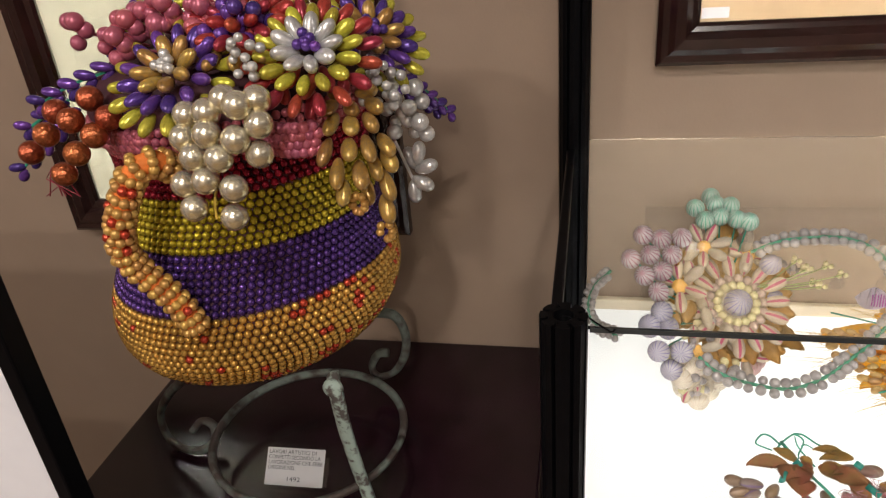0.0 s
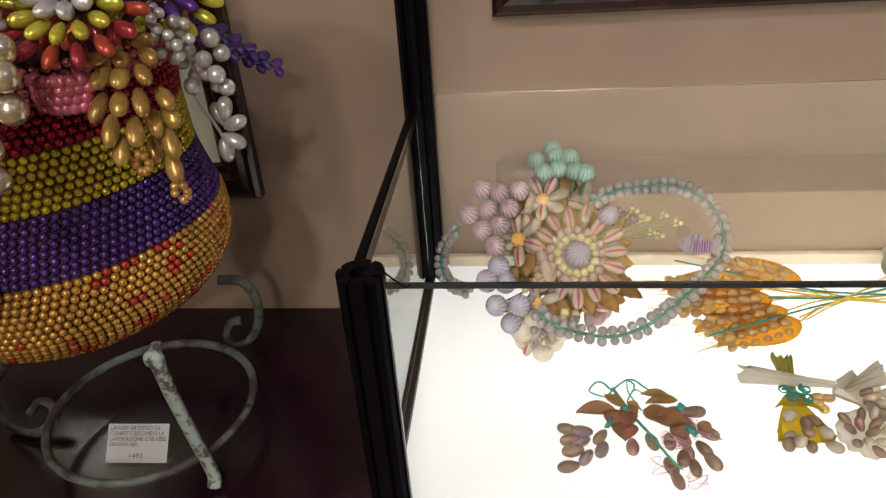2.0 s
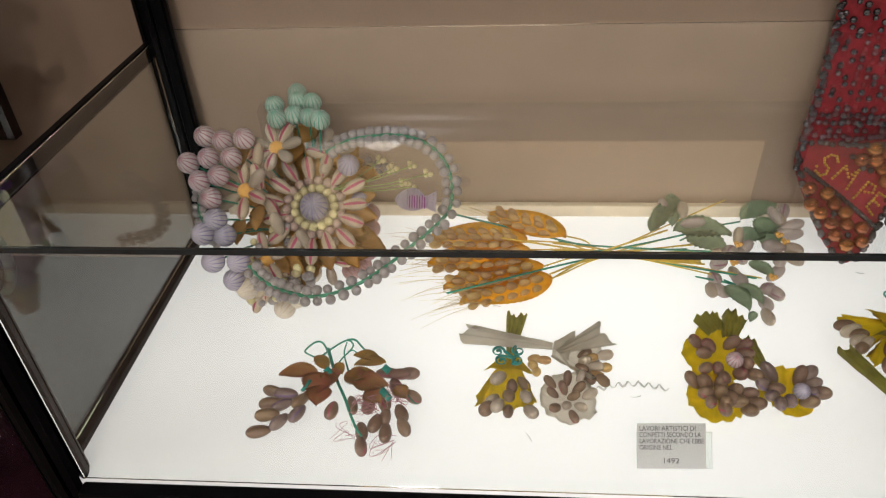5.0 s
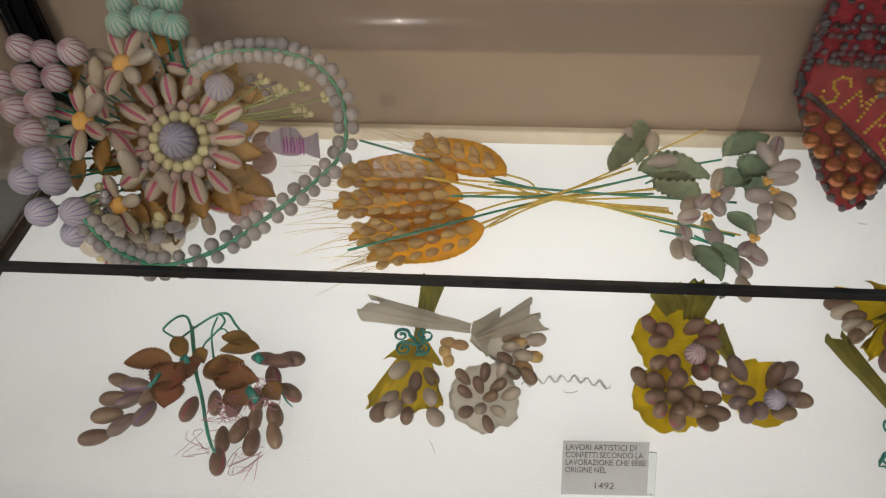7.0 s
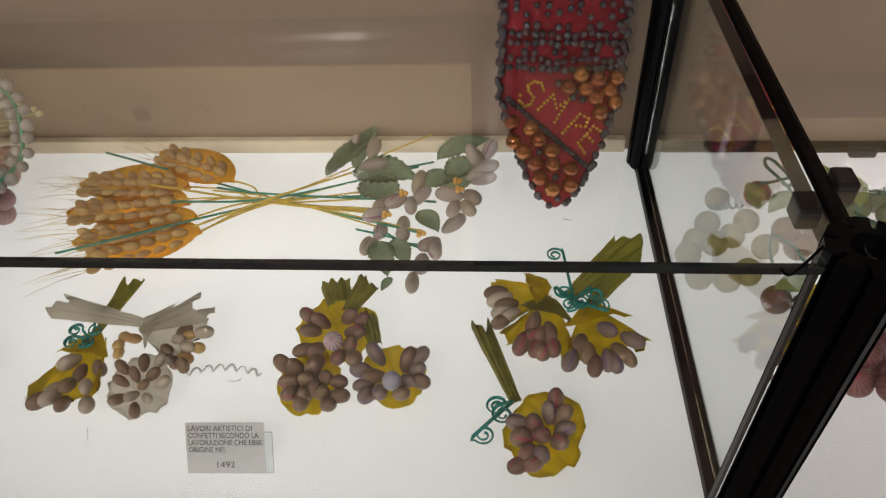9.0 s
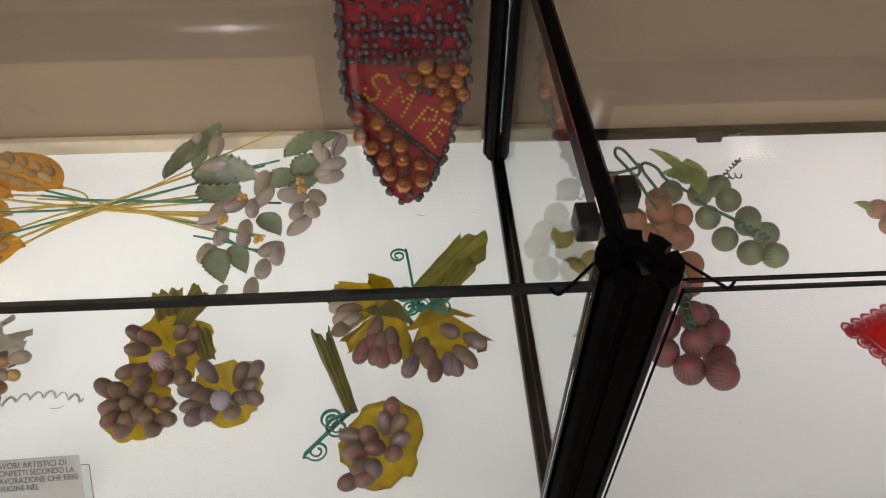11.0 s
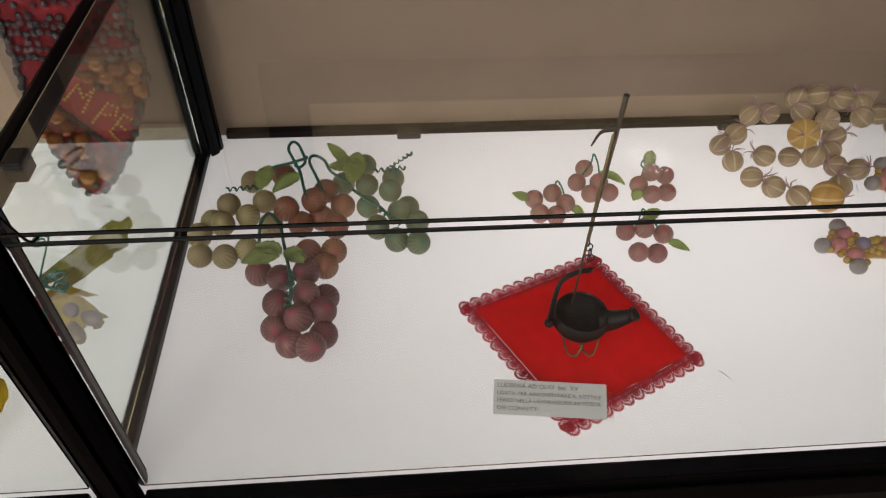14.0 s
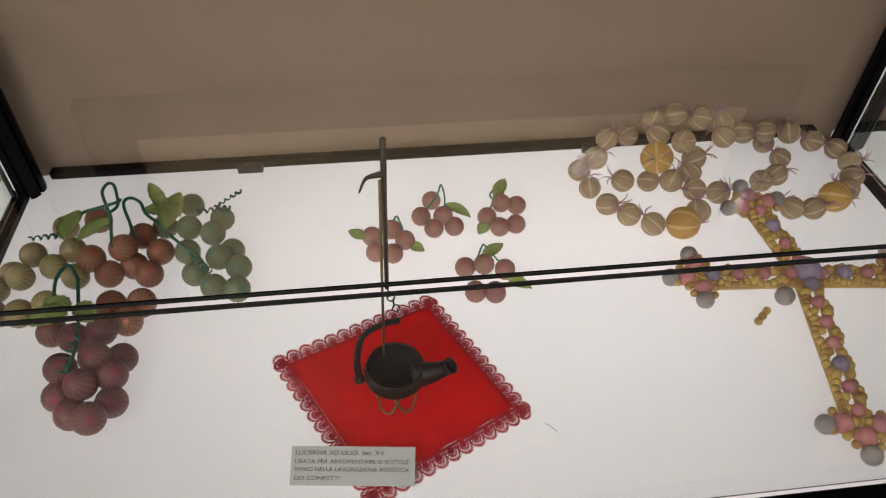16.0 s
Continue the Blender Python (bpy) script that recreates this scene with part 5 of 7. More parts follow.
for i in range(19):
    bead_on(BEAD_STEEL, *(Vector((-0.0543, 0.1162)).lerp(Vector((0.0359, 0.0428)), i / 18)), 0.0038)
for x, y in ((0.0203, 0.1524), (0.0389, 0.1446), (0.0586, 0.1456), (0.0083, 0.1325), (0.0266, 0.1312), (0.0525, 0.1294), (0.0381, 0.1183), (0.0591, 0.1154), (0.0435, 0.1028), (-0.0500, 0.0919), (-0.0300, 0.0850), (-0.0476, 0.0710), (-0.0209, 0.0724), (-0.0361, 0.0601), (-0.0064, 0.0613), (-0.0232, 0.0472), (-0.0045, 0.0467), (0.0144, 0.0422), (-0.0175, 0.0320), (0.0148, 0.0251), (-0.0039, 0.0201)):
    bead_on(BEAD_AMBER, x, y, 0.0090)
for x, y in ((-0.0020, 0.1372), (0.0142, 0.1187), (0.0243, 0.1163), (-0.0006, 0.0332), (0.0025, 0.0103), (-0.0191, 0.0599), (0.0169, 0.1277), (0.0525, 0.0921), (0.0482, 0.1069)):
    bead_on(BEAD_STEEL, x, y, 0.0042)
# stitched letters of gold seed beads, slanting across the velvet
for stroke in (((-0.0174, 0.1280), (-0.0202, 0.1368), (-0.0277, 0.1390), (-0.0341, 0.1332), (-0.0330, 0.1256), (-0.0275, 0.1185), (-0.0305, 0.1111), (-0.0371, 0.1089), (-0.0425, 0.1148), (-0.0418, 0.1208)), ((-0.0224, 0.1053), (-0.0067, 0.1216), (-0.0028, 0.1074), (0.0103, 0.1167), (-0.0042, 0.0923)), ((0.0049, 0.0808), (0.0226, 0.1013), (0.0323, 0.0966), (0.0295, 0.0882), (0.0188, 0.0889)), ((0.0297, 0.0603), (0.0223, 0.0705), (0.0378, 0.0884), (0.0493, 0.0820)), ((0.0311, 0.0792), (0.0379, 0.0726))):
    for (x0, y0), (x1, y1) in zip(stroke, stroke[1:]):
        n = max(1, round(math.hypot(x1 - x0, y1 - y0) / 0.0046))
        for i in range(n):
            bead_on(BEAD_GOLD, x0 + (x1 - x0) * i / n, y0 + (y1 - y0) * i / n, 0.0019)
    bead_on(BEAD_GOLD, *stroke[-1], 0.0019)

# ---- show case two: grapes ----
GRAPE_YELLOW = striped("yellow_sugar_grape", (0.33, 0.26, 0.13), (0.2, 0.15, 0.06), 17, 0.15, trans=0.12)
GRAPE_ORANGE = striped("orange_sugar_grape", (0.28, 0.12, 0.07), (0.17, 0.045, 0.03), 17, 0.15, trans=0.08, tips=(0.34, 0.05, 0.04))
GRAPE_ROSE = striped("rose_sugar_grape", (0.18, 0.07, 0.065), (0.13, 0.015, 0.035), 17, 0.15, trans=0.06, tips=(0.34, 0.015, 0.07))
DARK_WIRE = material("dark_green_wrapped_wire", (0.012, 0.1, 0.07), 0.55, grain=0.3, scale=120, bump=0.3)
GRAPE_TEAL = striped("green_sugar_grape", (0.19, 0.2, 0.11), (0.035, 0.14, 0.1), 17, 0.13, trans=0.08, tips=(0.02, 0.19, 0.16))
grapes = thing("sugar_grape_bunch", "bunch of striped sugar grapes in yellow, orange, green and rose", "confetti grapes", (1.11, 0.82, PANEL_Z))
for mat, spots in ((GRAPE_YELLOW, ((1.050, 0.933, 0.814), (1.030, 0.890, 0.818), (1.052, 0.875, 0.814), (1.015, 0.869, 0.813), (1.029, 0.855, 0.822), (1.069, 0.891, 0.820), (1.009, 0.820, 0.813), (1.035, 0.817, 0.813), (1.057, 0.826, 0.813), (1.004, 0.849, 0.813), (1.079, 0.855, 0.818))),
                   (GRAPE_ORANGE, ((1.088, 0.928, 0.826), (1.136, 0.903, 0.822), (1.126, 0.872, 0.836), (1.097, 0.862, 0.834), (1.155, 0.884, 0.816), (1.111, 0.855, 0.818), (1.148, 0.855, 0.814), (1.132, 0.867, 0.815), (1.147, 0.818, 0.814), (1.139, 0.795, 0.816), (1.121, 0.814, 0.818))),
                   (GRAPE_TEAL, ((1.155, 0.920, 0.818), (1.180, 0.947, 0.822), (1.182, 0.909, 0.824), (1.212, 0.931, 0.814), (1.208, 0.896, 0.826), (1.183, 0.879, 0.818), (1.193, 0.851, 0.814), (1.217, 0.862, 0.824), (1.227, 0.880, 0.814), (1.236, 0.854, 0.816), (1.213, 0.832, 0.813), (1.236, 0.827, 0.813))),
                   (GRAPE_ROSE, ((1.073, 0.789, 0.816), (1.096, 0.777, 0.820), (1.122, 0.778, 0.826), (1.097, 0.737, 0.828), (1.124, 0.745, 0.830), (1.141, 0.754, 0.814), (1.140, 0.729, 0.824), (1.119, 0.717, 0.830), (1.095, 0.719, 0.813), (1.141, 0.708, 0.814), (1.111, 0.698, 0.816), (1.132, 0.684, 0.828)))):
    mesh = ball_mesh("grape", mat)
    for k, p in enumerate(spots):
        p = Vector(p)
        piece("grape", mesh, grapes, aim(p, (0.5 * math.sin(k * 2.4), -0.6 + 0.4 * math.cos(k * 1.9), 0.9), 0.0139 if mat in (GRAPE_ORANGE, GRAPE_ROSE) else 0.0131))
for keys in (((1.112, 0.721, 0.842), (1.111, 0.750, 0.842), (1.105, 0.781, 0.838), (1.098, 0.813, 0.840), (1.095, 0.828, 0.842)), ((1.120, 0.864, 0.846), (1.115, 0.884, 0.846), (1.110, 0.907, 0.848), (1.102, 0.926, 0.850), (1.095, 0.945, 0.850), (1.098, 0.958, 0.850), (1.105, 0.954, 0.850), (1.112, 0.935, 0.850), (1.115, 0.921, 0.850), (1.110, 0.912, 0.850), (1.104, 0.916, 0.850)), ((1.077, 0.910, 0.842), (1.080, 0.919, 0.845), (1.097, 0.919, 0.850), (1.115, 0.924, 0.852), (1.116, 0.930, 0.850)), ((1.136, 0.880, 0.838), (1.128, 0.903, 0.842), (1.120, 0.922, 0.846), (1.120, 0.931, 0.848), (1.126, 0.934, 0.848), (1.136, 0.927, 0.846), (1.143, 0.913, 0.842), (1.164, 0.896, 0.838)), ((1.167, 0.888, 0.836), (1.182, 0.871, 0.836), (1.198, 0.856, 0.836), (1.211, 0.836, 0.832)), ((1.073, 0.811, 0.830), (1.073, 0.834, 0.838), (1.081, 0.849, 0.840), (1.095, 0.828, 0.842))):
    part("wire_stalk", tube(curve_points(keys, 5), 0.0017, 7), DARK_WIRE, grapes, smooth=True)
for p, q_, w in (((1.167, 0.902, 0.846), (1.140, 0.958, 0.840), 0.016), ((1.167, 0.907, 0.846), (1.143, 0.922, 0.840), 0.022), ((1.168, 0.882, 0.846), (1.172, 0.938, 0.840), 0.026), ((1.180, 0.901, 0.846), (1.158, 0.931, 0.840), 0.020), ((1.071, 0.878, 0.846), (1.074, 0.921, 0.840), 0.022), ((1.112, 0.904, 0.846), (1.085, 0.881, 0.840), 0.022), ((1.099, 0.781, 0.846), (1.065, 0.779, 0.840), 0.026), ((1.101, 0.784, 0.846), (1.075, 0.801, 0.840), 0.020), ((1.101, 0.786, 0.846), (1.121, 0.781, 0.840), 0.022), ((1.123, 0.771, 0.846), (1.104, 0.788, 0.840), 0.018)):
    p, q_ = Vector(p), Vector(q_)
    part("leaf", leaf((q_ - p).length * 1.1, w, 0.1, 5), LIME_LEAF, grapes, m=Matrix.Translation(p) @ flat_way(p, q_).to_track_quat("X", "Z").to_matrix().to_4x4(), smooth=True)
for at, way, r in (((1.029, 0.898, 0.830), (1, 0.05, 0), 0.003), ((1.111, 0.715, 0.845), (0.05, 1, 0.1), 0.0035), ((1.194, 0.847, 0.840), (0.6, -0.6, 0), 0.003), ((1.191, 0.917, 0.835), (1, 0.1, 0), 0.003), ((1.209, 0.924, 0.835), (0.5, 0.5, 0), 0.002)):
    curl(grapes, at, way, 5, r, 0.035, DARK_WIRE)

# ---- show case two: four small clusters ----
BERRY = striped("pink_sugar_berry", (0.42, 0.24, 0.2), (0.34, 0.08, 0.09), 15, 0.12, trans=0.15, tips=(0.6, 0.08, 0.12))
BERRY_MESH = ball_mesh("berry", BERRY)
for label, spots, stem, leaves in (
        ("small pink sugar berry cluster with two green leaves", ((1.371, 0.887, 0.813), (1.394, 0.891, 0.818), (1.408, 0.876, 0.814), (1.393, 0.857, 0.813), (1.374, 0.862, 0.812)), ((1.394, 0.888, 0.825), (1.400, 0.900, 0.830), (1.405, 0.887, 0.826)), (((1.363, 0.879, 0.816), (1.347, 0.892, 0.816)), ((1.412, 0.869, 0.812), (1.426, 0.862, 0.808)))),
        ("small pink sugar berry cluster below a wire loop", ((1.441, 0.939, 0.814), (1.426, 0.913, 0.813), (1.451, 0.904, 0.820), (1.439, 0.892, 0.812), (1.463, 0.893, 0.812)), ((1.447, 0.936, 0.824), (1.454, 0.951, 0.828), (1.456, 0.930, 0.824)), (((1.455, 0.921, 0.822), (1.479, 0.901, 0.818)),)),
        ("small pink sugar berry cluster with a leaf above", ((1.517, 0.920, 0.820), (1.537, 0.922, 0.813), (1.498, 0.905, 0.813), (1.510, 0.886, 0.813), (1.530, 0.890, 0.812)), ((1.510, 0.922, 0.824), (1.505, 0.930, 0.826), (1.517, 0.944, 0.824)), (((1.509, 0.917, 0.826), (1.526, 0.956, 0.820)), ((1.496, 0.890, 0.816), (1.486, 0.880, 0.810)))),
        ("small pink sugar berry cluster beside the lamp rod", ((1.463, 0.832, 0.813), (1.483, 0.828, 0.820), (1.506, 0.824, 0.814), (1.469, 0.797, 0.813), (1.490, 0.794, 0.813)), ((1.475, 0.828, 0.824), (1.483, 0.846, 0.830), (1.488, 0.846, 0.828)), (((1.481, 0.829, 0.826), (1.505, 0.852, 0.820)), ((1.504, 0.808, 0.816), (1.527, 0.801, 0.808))))):
    sprig_ = thing("sugar_berry_sprig", label, "confetti sprig", (spots[3][0], spots[3][1], PANEL_Z), "sugar berry sprigs")
    for k, p in enumerate(spots):
        piece("berry", BERRY_MESH, sprig_, aim(p, (0.4 * math.sin(k * 2.2), -0.4, 1), 0.0116))
    part("wire_loop", tube(curve_points([spots[1], *stem, spots[2]], 5), 0.0011, 6), GREEN_WIRE, sprig_, smooth=True)
    for p, q_ in leaves:
        p, q_ = Vector(p), Vector(q_)
        part("leaf", leaf((q_ - p).length * 1.15, 0.017, 0.1, 6), LIME_LEAF, sprig_, m=Matrix.Translation(p) @ flat_way(p, q_).to_track_quat("X", "Z").to_matrix().to_4x4(), smooth=True)
    settle(sprig_, (sum(p[0] for p in spots) / 5, sum(p[1] for p in spots) / 5), (-0.001, 0.003), 0.93)

# ---- show case two: lace cloth, oil lamp and card ----
RED_CLOTH = material("red_cotton", (0.72, 0.008, 0.012), 0.8, grain=0.12, scale=90, bump=0.3, bump_scale=900, trans=0.35)
LACE = material("crimson_lace_thread", (0.62, 0.015, 0.045), 0.75, grain=0.3, scale=200, trans=0.45)
IRON = material("blackened_iron", (0.013, 0.0125, 0.012), 0.5, 0.3, grain=0.5, scale=90, bump=0.3, bump_scale=220)
BRASS_PIN = material("dull_brass", (0.2, 0.15, 0.07), 0.4, 0.7, grain=0.4, scale=90)
cl, ct, cr, cb = (Vector((p[0], p[1], PANEL_Z + 0.0015)) for p in ((1.269, 0.738, 0.801), (1.424, 0.803, 0.801), (1.498, 0.659, 0.801), (1.352, 0.588, 0.801)))
mid = (cl + ct + cr + cb) / 4
cloth = thing("lace_doily", "square red cotton cloth edged with crimson crochet lace", "cloth", mid)
inner = [mid + (c - mid) * 0.835 for c in (cl, ct, cr, cb)]
bm = bmesh.new()
n = 26
grid = [[bm.verts.new(inner[0].lerp(inner[1], i / n).lerp(inner[3].lerp(inner[2], i / n), j / n)) for i in range(n + 1)] for j in range(n + 1)]
for j in range(n):
    for i in range(n):
        bm.faces.new((grid[j][i], grid[j][i + 1], grid[j + 1][i + 1], grid[j + 1][i]))
for v in bm.verts:
    v.co.z += 0.0012 * (1 + noise.noise(v.co * 38)) + 0.0006 * math.sin(v.co.x * 160 + v.co.y * 60)
bmesh.ops.solidify(bm, geom=bm.faces[:], thickness=0.0006)
part("cotton_square", bm, RED_CLOTH, cloth, smooth=True)


def ring_into(bm, c, r, thread, sides=9, squash=1.0, turn=0.0):
    pts = [Vector((c.x + math.cos(a + turn) * r, c.y + math.sin(a + turn) * r * squash, c.z)) for a in (2 * math.pi * i / sides for i in range(sides + 1))]
    tube(pts, thread, 4, bm)


for k in range(4):
    a, b = inner[k], inner[(k + 1) % 4]
    way = (b - a).normalized()
    outw = (((a + b) / 2) - mid).normalized()
    length = (b - a).length
    bm = bmesh.new()
    wide = ((cl, ct, cr, cb)[k] - inner[k]).dot(outw)
    tube([a + outw * 0.0008, b + outw * 0.0008], 0.0011, 5, bm)
    m_ = 13
    reach = length + 2 * wide * 0.75
    w2 = reach / m_ / 2
    for i in range(m_):
        c = a + way * (-wide * 0.75 + reach * (i + 0.5) / m_) + outw * 0.001
        fan = lambda t, k: c + way * math.cos(t) * w2 * k * 1.05 + outw * (wide * (0.12 + 0.82 * k * math.sin(t) ** 0.7))
        for j in range(10):
            t = math.pi * (j + 0.5) / 10
            tube([c + outw * wide * 0.1, fan(t, 1.0)], 0.00045, 3, bm)
            ring_into(bm, fan(t, 1.03), wide * 0.05, 0.00035, 6)
        for k in (0.34, 0.64, 0.96):
            tube([fan(math.pi * j / 12, k) for j in range(13)], 0.0006, 4, bm)
        ring_into(bm, fan(math.pi / 2, 0.18), wide * 0.15, 0.0011, 10)
        ring_into(bm, c + way * w2 + outw * wide * 0.14, wide * 0.13, 0.0007, 8)
        tube([c - way * w2 + outw * wide * 0.05, c + way * w2 + outw * wide * 0.05], 0.0009, 4, bm)
    part("lace_edging", bm, LACE, cloth, "crochet lace border")

lamp_thing = thing("oil_lamp", "small blackened iron oil lamp hanging from a hooked rod", "oil lamp", (1.385, 0.69, PANEL_Z + 0.003))
lp = Vector((1.382, 0.693, 0.832))
lm = Matrix.Translation((lp.x, lp.y, PANEL_Z + 0.013)) @ Matrix.Scale(1.14, 4)
part("bowl", lathe([(0.001, 0.0), (0.012, 0.001), (0.021, 0.007), (0.0245, 0.0135), (0.0242, 0.018), (0.0225, 0.022), (0.0222, 0.0236), (0.0214, 0.0236), (0.0208, 0.0226)], 32), IRON, lamp_thing, m=lm, smooth=True)
# the bowl's inside is a separate matte black, darker than the iron
LINING_BLACK = material("matte_black", (0.004, 0.004, 0.004), 0.9, grain=0.4, scale=120, bump=0.3)
part("soot_lining", lathe([(0.0207, 0.0225), (0.0215, 0.018), (0.0205, 0.011), (0.012, 0.004), (0.0005, 0.003)], 32), LINING_BLACK, lamp_thing, "matte black inside of the bowl", m=lm, smooth=True)
tipp = Vector((1.428, 0.684, 0.842))
way = (tipp - (lp + Vector((0, 0, 0.002)))).normalized()
base_ = Vector((lp.x, lp.y, PANEL_Z + 0.029)) + way * 0.019
bm = tube(curve_points([base_ + Vector((0, 0, -0.004)), (base_ + tipp) / 2 + Vector((0, 0, -0.004)), tipp], 4), 0.0125, 12, taper=0.5)
part("spout", bm, IRON, lamp_thing, smooth=True)
part("spout_mouth", lathe([(0.0035, -0.002), (0.0058, -0.002), (0.0078, 0.004), (0.0062, 0.0045), (0.004, 0.0)], 16), IRON, lamp_thing, m=aim(tipp, way + Vector((0, 0, 0.9))), smooth=True)
back = Vector((1.350, 0.687, 0.832))
part("hinge", egg((0.005, 0.005, 0.005), 12, 8, Matrix.Translation(back)), IRON, lamp_thing, smooth=True)
strap = [back, (1.350, 0.686, 0.862), (1.356, 0.695, 0.880), (1.372, 0.702, 0.885), (1.388, 0.708, 0.882)]
part("strap_handle", tube(curve_points(strap, 6), 0.0044, 8, flat=0.4), IRON, lamp_thing, smooth=True)
for k, x in enumerate((-1, 1)):
    f = Vector((lp.x, lp.y, PANEL_Z + 0.016))
    part("foot_wire", tube(curve_points([f + Vector((-0.018 * x, -0.012, 0.004)), f + Vector((-0.014 * x, -0.022, -0.010)), f + Vector((-0.006 * x, -0.026, -0.0118)), f + Vector((0.002 * x, -0.018, -0.004))], 5), 0.0011, 6), BRASS_PIN, lamp_thing, smooth=True)
rod_top, rod_low = Vector((1.381, 0.706, 1.071)), Vector((1.379, 0.712, 0.918))
part("rod", tube([rod_top, rod_top.lerp(rod_low, 0.3), rod_low], 0.0024, 8, taper=0.75), IRON, lamp_thing, smooth=True)
hook_at = rod_top.lerp(rod_low, 0.2)
part("hook", tube(curve_points([hook_at, hook_at + Vector((-0.006, 0, -0.001)), hook_at + Vector((-0.013, 0, -0.004)), hook_at + Vector((-0.018, 0, -0.016))], 5), 0.0028, 7, taper=0.25), IRON, lamp_thing, smooth=True)
part("pin", tube([hook_at + Vector((-0.003, -0.002, -0.004)), (1.373, 0.700, 0.844)], 0.0012, 6), BRASS_PIN, lamp_thing, smooth=True)
ring_c = Vector((1.387, 0.713, 0.889))
for k in range(4):
    c = rod_low.lerp(ring_c, (k + 0.5) / 4)
    bm = bmesh.new()
    pts = [c + (Vector((math.cos(a), 0, math.sin(a) * 1.4)) if k % 2 else Vector((0, math.cos(a), math.sin(a) * 1.4))) * 0.0032 for a in (2 * math.pi * i / 10 for i in range(11))]
    part("chain_link", tube(pts, 0.0007, 5, bm), IRON, lamp_thing, smooth=True)

info_card("printed card about the old oil lamp on the red cloth", (1.291, 0.621, 0.803), (1.390, 0.609, 0.803), (1.299, 0.647, 0.817),
          [("LUCERNA AD OLIO  Sec. XV", 0.17, 0.78, 0.72), ("USATA PER ARROVENTARE IL SOTTILE", 0.15, 0.56, 0.92), ("FERRO NELLA LAVORAZIONE ARTISTICA", 0.15, 0.36, 0.92), ("DEI CONFETTI", 0.15, 0.14, 0.42)])
settle(cloth, (1.385, 0.697), (0.0013, 0.0077), 1.017)
settle(lamp_thing, (1.384, 0.694), (0.0, 0.0095), 0.97)

# ---- show case two: bead chain and bead cross ----
BIG_BEAD = striped("pale_yellow_sugar_bead", (0.5, 0.375, 0.24), (0.68, 0.57, 0.4), 6, 0.12, trans=0.35)
AMBER_BEAD = striped("amber_sugar_bead", (0.72, 0.46, 0.12), (0.82, 0.62, 0.3), 6, 0.14, trans=0.35)
TUFT = material("lilac_thread", (0.5, 0.3, 0.36), 0.7, grain=0.2, trans=0.4)
BEAD_BIG, BEAD_AMBERY = ball_mesh("bead", BIG_BEAD), ball_mesh("bead", AMBER_BEAD)
chain = thing("sugar_bead_chain", "coiled chain of large pale yellow sugar beads with lilac tufts", "bead chain", (1.76, 0.94, PANEL_Z))
rnd = random.Random(21)
for k, (p, amber) in enumerate((((1.624, 0.942, 0.815), 0), ((1.636, 0.912, 0.815), 0), ((1.655, 0.893, 0.815), 0), ((1.677, 0.875, 0.815), 0), ((1.709, 0.871, 0.817), 1), ((1.734, 0.890, 0.815), 0), ((1.663, 0.945, 0.820), 0), ((1.691, 0.939, 0.822), 0), ((1.713, 0.928, 0.830), 0), ((1.737, 0.916, 0.825), 0), ((1.766, 0.914, 0.820), 0), ((1.620, 0.975, 0.815), 0), ((1.865, 1.006, 0.815), 0), ((1.872, 0.975, 0.815), 0), ((1.852, 0.944, 0.815), 0), ((1.829, 0.935, 0.815), 0), ((1.843, 0.885, 0.815), 0), ((1.867, 0.882, 0.815), 0), ((1.902, 0.899, 0.815), 1), ((1.923, 0.910, 0.815), 0), ((1.942, 0.932, 0.815), 0), ((1.950, 0.955, 0.818), 0), ((1.945, 0.980, 0.820), 0), ((1.687, 0.927, 0.865), 1), ((1.747, 0.954, 0.840), 0), ((1.740, 0.940, 0.830), 0), ((1.725, 0.949, 0.868), 0), ((1.644, 0.990, 0.820), 0), ((1.650, 0.985, 0.852), 0), ((1.675, 0.988, 0.852), 0), ((1.700, 0.985, 0.874), 0), ((1.728, 0.990, 0.877), 0), ((1.760, 0.990, 0.870), 0), ((1.793, 0.992, 0.859), 0), ((1.821, 0.990, 0.845), 0), ((1.788, 0.975, 0.852), 0), ((1.701, 0.965, 0.869), 0), ((1.845, 0.985, 0.850), 0), ((1.877, 0.985, 0.845), 0), ((1.908, 0.980, 0.834), 0))):
    p = Vector(p)
    d = Vector((math.sin(k * 1.9), math.cos(k * 2.3) * 0.6, 0.35)).normalized()
    piece("bead", BEAD_AMBERY if amber else BEAD_BIG, chain, aim(p, d, (0.0175 if amber else 0.0132) * rnd.uniform(0.93, 1.06), rnd.uniform(0, 3)))
    bm = bmesh.new()
    for j in range(7):
        e = Vector((rnd.uniform(-1, 1), rnd.uniform(-1, 1), rnd.uniform(-0.1, 0.8))).normalized()
        s = p + d * 0.0125
        tube([s, s + e * 0.008 + d * 0.003, s + e * 0.016], 0.0009, 4, bm, 0.4)
    part("thread_tuft", bm, TUFT, chain, "lilac thread tuft")
GOLD_BEAD = material("gold_sugar_bead", (0.5, 0.32, 0.09), 0.42, 0.05, grain=0.25, scale=160, per_piece=0.25)
ROSE_GEM = material("rose_sugar_bead", (0.5, 0.2, 0.22), 0.42, grain=0.3, scale=120, per_piece=0.2)
LILAC_GEM = material("lilac_sugar_bead", (0.28, 0.23, 0.34), 0.42, grain=0.3, scale=120, per_piece=0.2)
